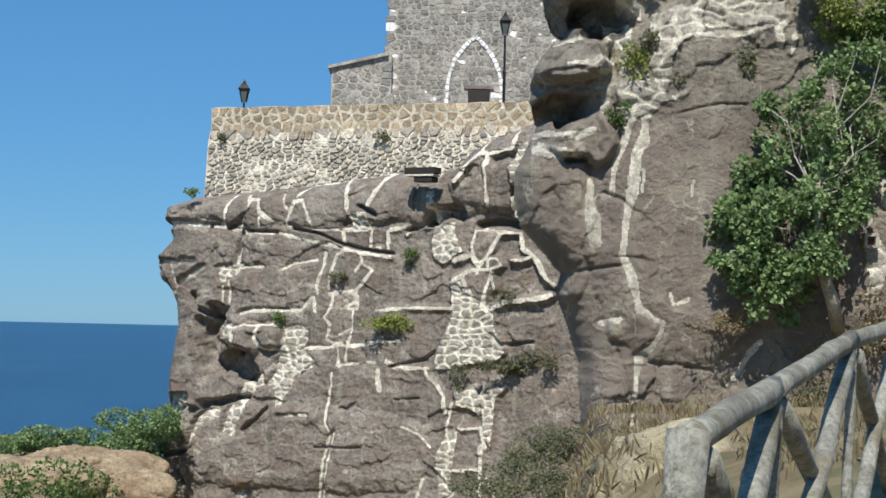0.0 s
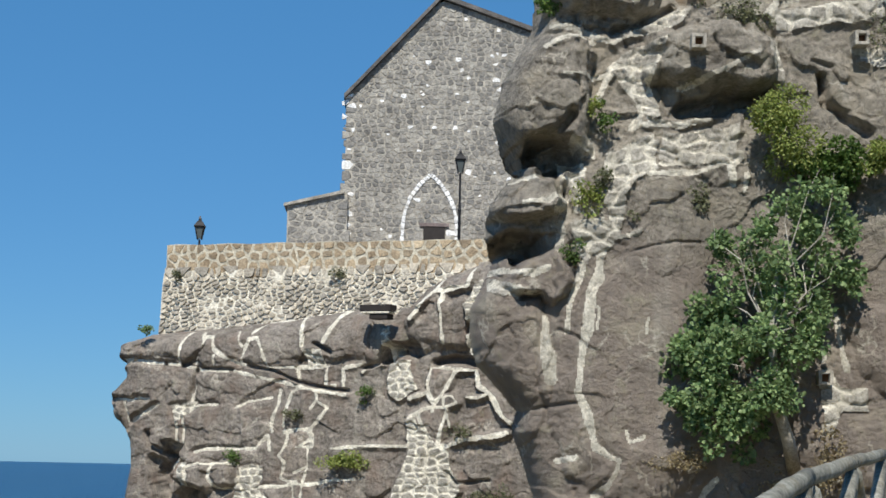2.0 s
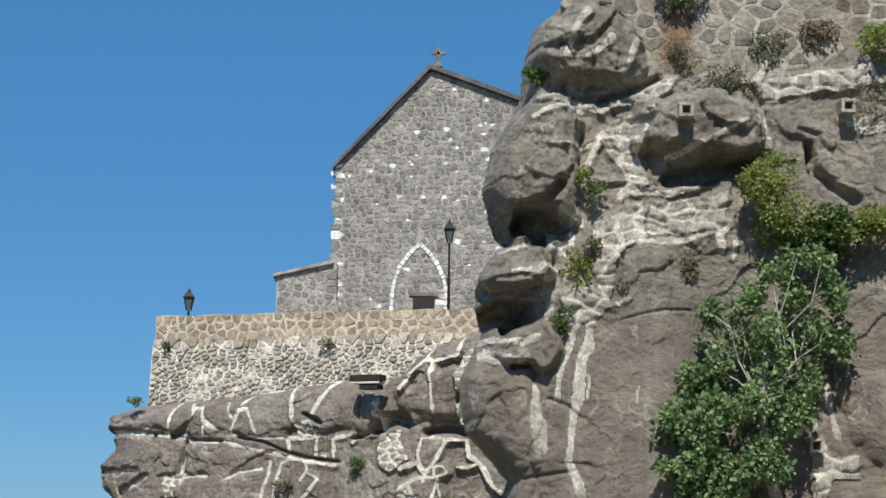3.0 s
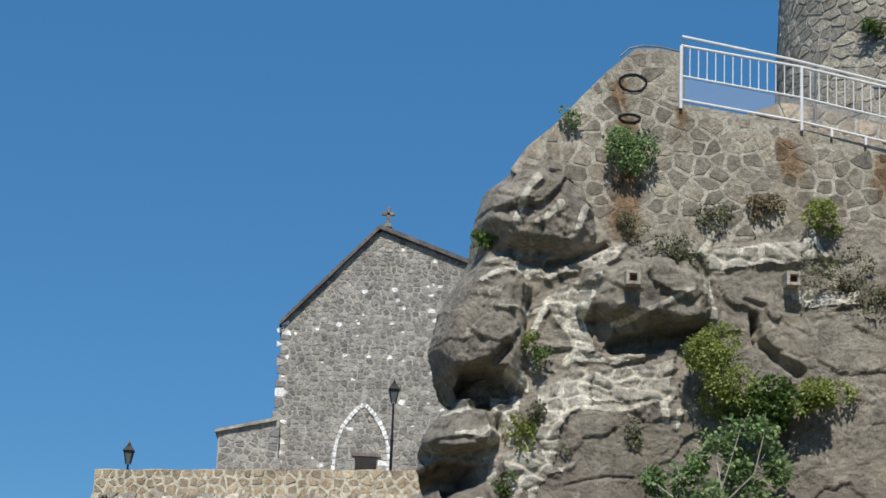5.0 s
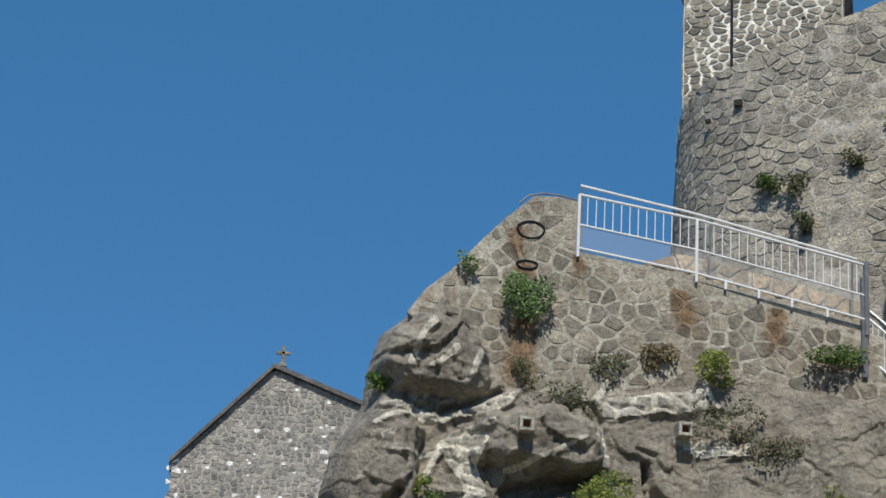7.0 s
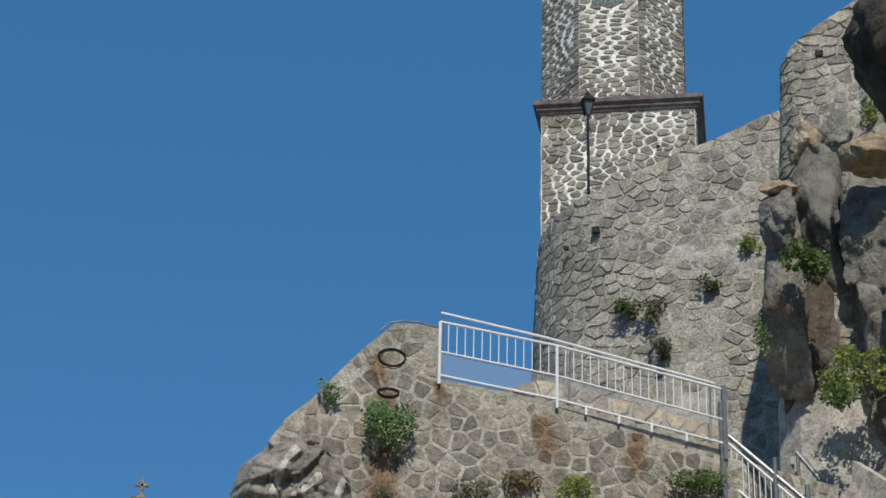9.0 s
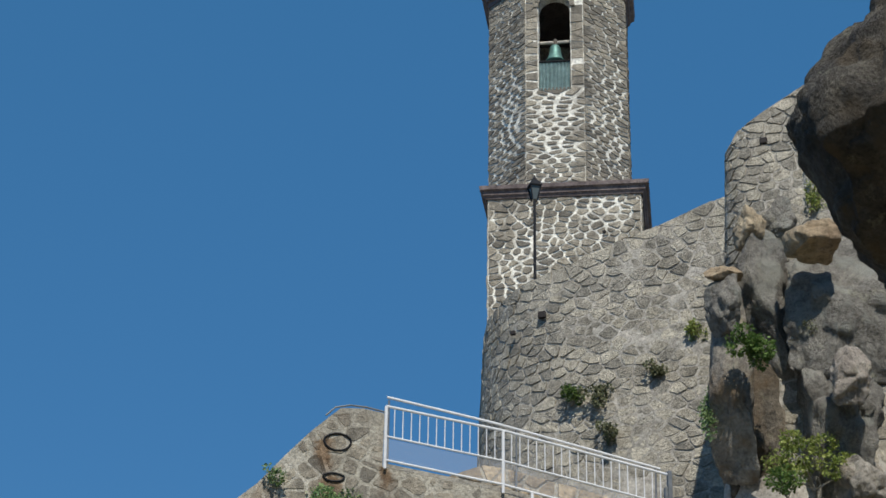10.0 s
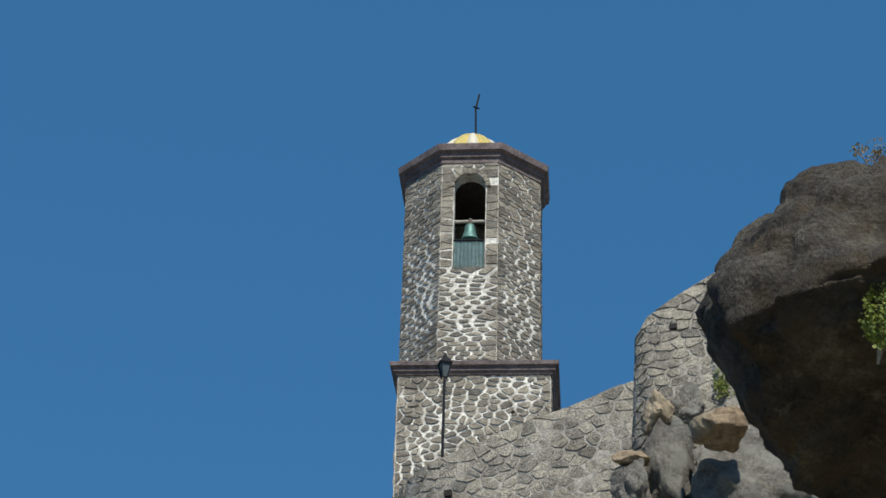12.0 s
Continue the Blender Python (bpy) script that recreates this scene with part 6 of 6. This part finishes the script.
for dx, w, z0, z1, m, nm in ((0, 1.2, 0.12, 0.34, DOOR_WOOD_HOLE_SHADE, "opening"), (0, 1.1, 0.03, 0.10, MORTAR, "lintel"), (0.12, 0.7, -0.16, 0.02, DOOR_WOOD_HOLE_SHADE, "opening")):
    part(nm, box_bm((w, 0.5, z1 - z0), (HX + dx, HY, HZ + (z0 + z1) / 2), 0.01, turn=-0.477), m, hatch)

# drain holes in the rampart walls: uncut, flat blocks whose dark colour is the holes' shade
for x, y, z, w in ((12.26, 44.27, 20.69, 0.22), (11.67, 45.05, 20.42, 0.14), (14.87, 35.04, 21.46, 0.17), (15.71, 49.59, 25.90, 0.12)):
    hole = thing("drain_hole", "small drain hole in the rampart wall, a block coloured as its shade", "drain hole", "drain holes", at=(x, y, z))
    part("opening", box_bm((w, 0.09, w * 0.9), (0, 0, 0), 0.02, turn=-0.62), DOOR_WOOD_HOLE_SHADE, hole)

# ---- plants ----
LEAF_FIG = leaf_mat("fig_leaf", (0.11, 0.19, 0.08), (0.36, 0.48, 0.22))
LEAF_BRIGHT = leaf_mat("bright_leaf", (0.19, 0.26, 0.06), (0.42, 0.46, 0.15))
LEAF_OLIVE = leaf_mat("grey_green_leaf", (0.11, 0.125, 0.065), (0.26, 0.27, 0.16))
LEAF_DRY = leaf_mat("dry_leaf", (0.20, 0.155, 0.085), (0.40, 0.34, 0.21))
LEAF_GREEN = leaf_mat("green_leaf", (0.06, 0.12, 0.03), (0.19, 0.28, 0.08))
BARK = stone_mat("pale_bark", (0.22, 0.20, 0.17), (0.32, 0.30, 0.26), (0.45, 0.42, 0.37), 5.0, relief=0.01)
BLADE = ((0, 0), (0.5, 0.42), (0.85, 0.3), (1.0, 0), (0.85, -0.3), (0.5, -0.42))


def leaf_mesh(name, places, size, mat, parent, seed, droop=0.3, narrow=1.0):
    """Many small folded leaves at the given places (point, way out)."""
    rng = np.random.default_rng(seed)
    n = len(places)
    P = np.array([p for p, _ in places])
    O = np.array([o for _, o in places])
    way = O + rng.normal(0, 0.75, (n, 3)) + np.array([0, 0, -droop])
    way /= np.linalg.norm(way, axis=1)[:, None] + 1e-9
    side = np.cross(way, rng.normal(0, 1, (n, 3)) + np.array([0, 0, 1.2]))
    side /= np.linalg.norm(side, axis=1)[:, None] + 1e-9
    up = np.cross(side, way)
    L = size * rng.uniform(0.6, 1.35, n)
    verts = np.zeros((n, 6, 3))
    for k, (a, b) in enumerate(BLADE):
        verts[:, k] = P + way * (L * a)[:, None] + side * (L * b * narrow)[:, None] + up * (L * (0.16 * abs(b) - 0.12 * a * a))[:, None]
    base_i = np.arange(n)[:, None] * 6
    faces = np.concatenate([base_i + np.array([[0, 1, 2, 3]]), base_i + np.array([[0, 3, 4, 5]])])
    return mesh_object(name, verts.reshape(-1, 3), faces, [mat], parent)


def clump_places(centre, radii, count, rnd, hollow=0.35):
    out = []
    while len(out) < count:
        d = Vector((rnd.gauss(0, 1), rnd.gauss(0, 1), rnd.gauss(0, 1))).normalized()
        r = rnd.uniform(hollow, 1.0) ** 0.6
        q = Vector((d.x * radii[0], d.y * radii[1], d.z * radii[2])) * r
        w = Vector(centre) + q
        if noise.noise(w * 2.3 / max(0.3, max(radii))) < -0.22:
            continue
        out.append((tuple(w), tuple(d)))
    return out


def bush(name, centre, radii, count, size, mat, label, seed, category="bush", group="", twigs=6, narrow=1.0, clumps=7):
    rnd = random.Random(seed)
    foot = Vector(centre) - Vector((0, -radii[1] * 0.6, radii[2] * 0.9))
    ob = thing(name, label, category, group, at=foot)
    places = []
    for _ in range(clumps):
        d = Vector((rnd.gauss(0, 0.5), rnd.gauss(0, 0.4), rnd.gauss(0, 0.5)))
        c = Vector(centre) + Vector((d.x * radii[0], d.y * radii[1], d.z * radii[2])) - foot
        k = rnd.uniform(0.4, 0.68)
        places += clump_places(c, [r * k for r in radii], int(count * 1.5) // clumps, rnd)
    leaf_mesh("foliage", places, size * 0.74, mat, ob, seed, narrow=narrow)
    bm = bmesh.new()
    for _ in range(twigs):
        q, o = rnd.choice(places)
        q = Vector(q)
        tube_bm([(0, 0, 0), q * 0.5 + Vector((rnd.uniform(-0.1, 0.1), 0, 0.05)) * radii[0], q], [0.02 * (radii[0] + 0.4), 0.012 * (radii[0] + 0.4), 0.005], 5, bm)
    part("stem", bm, BARK, ob)
    return ob


# fig tree rooted in the crag
rnd = random.Random(77)
fig = thing("fig_tree", "dense dark green fig tree growing out of the rock", "tree", at=(6.9, 33.1, 1.9))
rootp = Vector((6.9, 33.1, 1.9))
crowns = [(5.3, 2.6, 0.5), (5.9, 2.35, 0.5), (5.2, 3.2, 0.55), (5.8, 3.1, 0.65), (6.4, 2.7, 0.6), (5.4, 3.8, 0.6), (6.1, 3.7, 0.7), (6.8, 3.4, 0.65), (5.7, 4.4, 0.6), (6.4, 4.4, 0.7),
          (7.1, 4.2, 0.65), (7.5, 4.9, 0.6), (6.0, 5.1, 0.5), (6.7, 5.1, 0.6), (6.3, 5.8, 0.45), (7.0, 5.7, 0.55), (7.6, 5.6, 0.55), (6.8, 6.3, 0.4), (7.6, 6.3, 0.45), (8.0, 5.2, 0.5), (6.2, 2.1, 0.45), (5.0, 2.75, 0.35), (5.75, 5.6, 0.3), (4.95, 3.5, 0.35)]
places, bm, limbs = [], bmesh.new(), bmesh.new()
mid1 = rootp + Vector((-0.3, -0.3, 0.9))
mid2 = rootp + Vector((-0.4, -0.5, 2.0))
part("trunk", tube_bm([Vector((0.2, 0.5, -0.3)), Vector((0, 0, 0.2)), mid1 - rootp, mid2 - rootp, Vector((-0.3, -0.5, 3.2))], [0.13, 0.12, 0.09, 0.07, 0.04], 9), BARK, fig, smooth=True)
for x, z, r in crowns:
    c = Vector((x, 32.75 + rnd.uniform(-0.35, 0.25), z))
    dense = 1.0 if z < 4.6 else 0.6
    for _ in range(4):
        cc = c + Vector((rnd.gauss(0, 0.42), rnd.gauss(0, 0.3), rnd.gauss(0, 0.42))) * r
        places += clump_places(cc - rootp, [r * 0.46] * 3, int(190 * dense * r / 0.55), rnd, 0.2)
        st = (mid1 if z < 3.6 else mid2) - rootp
        e = cc - rootp + Vector((rnd.uniform(-0.2, 0.2), -0.1, rnd.uniform(0, 0.45 if z > 4.4 else 0.1)))
        if rnd.random() > (0.1 if z < 4.4 else 0.22):
            continue
        wig = lambda k: Vector((rnd.uniform(-k, k), rnd.uniform(-k, k), rnd.uniform(-k, k)))
        tube_bm([st, st.lerp(e, 0.3) + wig(0.25), st.lerp(e, 0.6) + wig(0.25), st.lerp(e, 0.85) + wig(0.12), e], [0.022, 0.016, 0.012, 0.008, 0.004], 5, limbs)
leaf_mesh("crown", places, 0.088, LEAF_FIG, fig, 3)
part("limb", limbs, BARK, fig)

for name, c, r, n, s, m, lab, cat in (
    ("bush", (6.75, 33.22, 7.55), (0.68, 0.5, 0.62), 3400, 0.07, LEAF_BRIGHT, "rounded yellow-green bush rooted in the rock", "bush"),
    ("bush", (7.75, 33.22, 6.95), (0.75, 0.45, 0.42), 2000, 0.1, LEAF_GREEN, "bright green leafy creeper on the rock", "bush"),
    ("bush", (8.60, 33.12, 7.29), (0.55, 0.4, 0.32), 1300, 0.08, LEAF_BRIGHT, "flowering yellow-green plant on the rock", "bush"),
    ("bush", (5.20, 33.60, 11.73), (0.5, 0.3, 0.45), 1600, 0.075, LEAF_FIG, "dark green caper bush hanging on the stone wall", "bush"),
    ("plant", (2.55, 33.96, 9.92), (0.22, 0.2, 0.17), 320, 0.07, LEAF_GREEN, "small green tuft in a rock crack", "plant"),
    ("plant", (4.15, 33.62, 12.38), (0.18, 0.15, 0.16), 220, 0.06, LEAF_FIG, "small green tuft on the wall edge", "plant"),
    ("bush", (8.70, 33.43, 10.70), (0.45, 0.3, 0.25), 750, 0.07, LEAF_BRIGHT, "yellow-green plant at the foot of the wall", "bush"),
    ("plant", (7.84, 33.67, 10.82), (0.4, 0.2, 0.25), 420, 0.07, LEAF_DRY, "rust-brown dry plant at the foot of the wall", "plant"),
    ("plant", (6.78, 33.66, 10.64), (0.35, 0.2, 0.25), 420, 0.06, LEAF_OLIVE, "grey-green plant at the foot of the wall", "plant"),
    ("plant", (5.35, 33.66, 10.34), (0.35, 0.2, 0.2), 380, 0.05, LEAF_OLIVE, "dry grey-green grass at the foot of the wall", "plant"),
    ("plant", (6.15, 33.66, 9.79), (0.45, 0.25, 0.3), 520, 0.06, LEAF_OLIVE, "straggly olive plant on the ledge", "plant"),
    ("plant", (8.98, 33.33, 9.78), (0.55, 0.3, 0.35), 520, 0.06, LEAF_OLIVE, "twiggy grey-green shrub on the ledge", "plant"),
    ("plant", (10.03, 33.37, 9.11), (0.6, 0.3, 0.3), 600, 0.06, LEAF_OLIVE, "dry olive grass on the rock", "plant"),
    ("plant", (9.92, 33.43, 9.30), (0.6, 0.3, 0.3), 600, 0.06, LEAF_DRY, "brown dry grass on the rock", "plant"),
    ("bush", (10.95, 33.37, 8.10), (0.55, 0.4, 0.5), 1100, 0.085, LEAF_BRIGHT, "yellow-green bush on the rock", "bush"),
    ("bush", (11.31, 33.59, 11.11), (0.6, 0.3, 0.25), 700, 0.07, LEAF_GREEN, "green plant under the railing", "bush"),
    ("plant", (3.43, 33.27, 8.05), (0.17, 0.2, 0.2), 260, 0.07, LEAF_BRIGHT, "small bright plant in a crack", "plant"),
    ("plant", (3.65, 33.30, 7.74), (0.15, 0.2, 0.17), 220, 0.07, LEAF_GREEN, "small green plant in a crack", "plant"),
    ("plant", (3.37, 33.25, 6.45), (0.28, 0.2, 0.3), 420, 0.065, LEAF_BRIGHT, "bright tufts in the mortar", "plant"),
    ("plant", (3.51, 33.19, 6.79), (0.2, 0.2, 0.2), 240, 0.06, LEAF_OLIVE, "olive tufts in the mortar", "plant"),
    ("plant", (3.01, 33.37, 5.28), (0.22, 0.2, 0.2), 320, 0.06, LEAF_GREEN, "green tuft on the rock ledge", "plant"),
    ("plant", (5.32, 33.45, 6.34), (0.33, 0.2, 0.33), 420, 0.06, LEAF_OLIVE, "olive plant on the slab edge", "plant"),
    ("plant", (4.06, 33.37, 6.12), (0.26, 0.2, 0.2), 320, 0.06, LEAF_OLIVE, "dry olive plant in the mortar", "plant"),
    ("plant", (6.65, 33.47, 1.23), (0.75, 0.4, 0.4), 650, 0.07, LEAF_DRY, "dry straw-coloured grass below the fig tree", "grass"),
    ("plant", (5.16, 32.95, 1.69), (0.5, 0.3, 0.2), 420, 0.06, LEAF_DRY, "yellow dry grass on the rock foot", "grass"),
    ("plant", (7.59, 33.24, 1.90), (0.5, 0.4, 0.7), 600, 0.07, LEAF_DRY, "dry brown stalks below the fig tree", "grass"),
    ("plant", (6.42, 33.28, 0.48), (0.8, 0.5, 0.5), 800, 0.07, LEAF_OLIVE, "grey-green shrubs beyond the fence", "shrub"),
    ("bush", (-1.52, 66.72, 1.45), (0.86, 0.4, 0.34), 1100, 0.1, LEAF_BRIGHT, "yellow-green bush growing from a cliff ledge", "bush"),
    ("bush", (2.81, 64.69, 0.36), (0.92, 0.4, 0.34), 1100, 0.1, LEAF_OLIVE, "olive bush growing from a cliff ledge", "bush"),
    ("plant", (-3.61, 67.83, 3.14), (0.3, 0.25, 0.21), 300, 0.08, LEAF_OLIVE, "small olive tuft on the cliff", "plant"),
    ("plant", (-5.74, 68.98, 1.72), (0.3, 0.25, 0.21), 300, 0.08, LEAF_GREEN, "small green tuft on the cliff", "plant"),
    ("plant", (0.90, 65.51, -0.25), (0.45, 0.25, 0.32), 300, 0.08, LEAF_OLIVE, "olive tuft below the rubble patch", "plant"),
    ("plant", (3.83, 64.02, 0.55), (0.5, 0.25, 0.35), 300, 0.08, LEAF_OLIVE, "grey-green tuft on a cliff ledge", "plant"),
    ("plant", (-1.02, 66.58, 3.97), (0.3, 0.25, 0.21), 300, 0.08, LEAF_GREEN, "green tuft in a cliff crack", "plant"),
    ("plant", (-2.16, 69.24, 8.45), (0.3, 0.25, 0.21), 300, 0.08, LEAF_OLIVE, "grey tuft on the terrace wall", "plant"),
    ("plant", (-8.43, 71.69, 8.48), (0.25, 0.25, 0.17), 300, 0.08, LEAF_OLIVE, "grey tuft at the terrace corner", "plant"),
    ("plant", (-9.34, 70.60, 6.29), (0.22, 0.25, 0.15), 300, 0.08, LEAF_FIG, "dark tuft on the cliff edge", "plant"),
    ("plant", (2.28, 64.82, 2.67), (0.4, 0.25, 0.28), 300, 0.08, LEAF_OLIVE, "olive moss on the cliff", "plant"),
    ("shrub", (1.52, 31.96, -0.68), (0.75, 0.5, 0.49), 1500, 0.05, LEAF_OLIVE, "grey-green shrub before the cliff", "shrub"),
    ("shrub", (2.27, 31.92, -0.37), (0.6, 0.5, 0.39), 1500, 0.05, LEAF_OLIVE, "grey-green shrub before the cliff", "shrub"),
    ("shrub", (0.99, 29.98, -0.99), (0.6, 0.5, 0.39), 1500, 0.05, LEAF_OLIVE, "grey-green shrub before the cliff", "shrub"),
    ("shrub", (1.75, 27.95, -0.75), (0.6, 0.5, 0.39), 1500, 0.05, LEAF_OLIVE, "olive shrub before the cliff", "shrub"),
    ("shrub", (-16.66, 74.48, -3.73), (1.4, 1.2, 0.55), 4500, 0.13, LEAF_FIG, "dark green coastal shrub on the plateau", "shrub"),
    ("shrub", (-13.92, 69.62, -3.24), (1.6, 1.2, 0.7), 4500, 0.13, LEAF_FIG, "dark green coastal shrub on the plateau", "shrub"),
    ("shrub", (-12.11, 69.96, -3.10), (1.6, 1.2, 0.75), 4500, 0.13, LEAF_FIG, "dark green coastal shrub on the plateau", "shrub"),
    ("shrub", (-10.59, 70.21, -2.95), (1.1, 1.2, 0.85), 4500, 0.13, LEAF_FIG, "dark green coastal shrub on the plateau", "shrub"),
    ("plant", (-2.16, 10.79, 0.59), (0.33, 0.3, 0.22), 1600, 0.03, LEAF_GREEN, "green bush near the path edge", "bush"),
    ("plant", (12.85, 43.48, 18.29), (0.33, 0.3, 0.33), 420, 0.085, LEAF_GREEN, "green plant growing from the rampart", "plant"),
    ("plant", (13.38, 43.08, 18.19), (0.28, 0.3, 0.28), 420, 0.085, LEAF_OLIVE, "olive plant growing from the rampart", "plant"),
    ("plant", (14.68, 42.15, 18.57), (0.2, 0.3, 0.2), 420, 0.085, LEAF_OLIVE, "small grey plant on the rampart", "plant"),
    ("plant", (13.60, 42.85, 17.15), (0.2, 0.3, 0.2), 420, 0.085, LEAF_OLIVE, "small dry plant on the rampart", "plant"),
    ("bush", (13.82, 33.42, 15.80), (0.45, 0.35, 0.42), 1100, 0.085, LEAF_GREEN, "bright green bush between the rocks", "bush"),
    ("bush", (14.91, 33.42, 13.43), (0.7, 0.4, 0.55), 1500, 0.085, LEAF_BRIGHT, "yellow-green bush on the rock face", "bush"),
    ("bush", (14.14, 33.07, 12.85), (0.3, 0.3, 0.3), 420, 0.085, LEAF_GREEN, "green bush on the rock face", "bush"),
    ("plant", (15.67, 34.42, 19.90), (0.22, 0.2, 0.5), 420, 0.07, LEAF_BRIGHT, "yellow-green plant between the rocks", "plant"),
    ("plant", (15.53, 41.57, 19.57), (0.2, 0.2, 0.35), 320, 0.08, LEAF_BRIGHT, "yellow plant at the rampart foot", "plant"),
    ("plant", (15.31, 33.80, 16.52), (0.3, 0.2, 0.2), 320, 0.06, LEAF_OLIVE, "green tuft on the pale rock", "plant"),
    ("plant", (13.12, 34.79, 14.89), (0.25, 0.2, 0.5), 400, 0.08, LEAF_FIG, "dark ivy at the rampart foot", "plant"),
    ("bush", (9.86, 17.16, 11.81), (0.35, 0.3, 0.5), 900, 0.07, LEAF_BRIGHT, "yellow-green fennel hanging before the boulder", "bush"),
    ("plant", (12.10, 20.73, 16.72), (0.3, 0.3, 0.16), 300, 0.05, LEAF_DRY, "dry grass behind the boulder top", "grass"),
):
    bush(name, c, r, n, s, m, lab, int(abs(c[0] * 131 + c[2] * 57)) + 3, cat)

# ---- dry grass on the slopes ----
rng = random.Random(91)
blades = []
for x0, x1, y0, y1, n in ((1.2, 8.5, 12, 33, 9000), (-18, -8, 55, 70, 2500), (-3.5, -1.2, 10.5, 13.5, 700)):
    for _ in range(n):
        x, y = rng.uniform(x0, x1), rng.uniform(y0, y1)
        if noise.noise(Vector((x * 0.8, y * 0.8, 3))) < -0.1 or (13 < y < 19 and 0.095 < x / y < 0.18 and rng.random() < 0.6):
            continue
        blades.append(((x, y, land(x, y) - 0.02), (rng.gauss(0, 0.35), rng.gauss(0, 0.35), 1.6)))
tagged(leaf_mesh("dry_grass", blades, 0.17, LEAF_DRY, None, 92, droop=-0.4, narrow=0.16), "dry straw-coloured grass on the stony slope", "grass", kind="stuff")
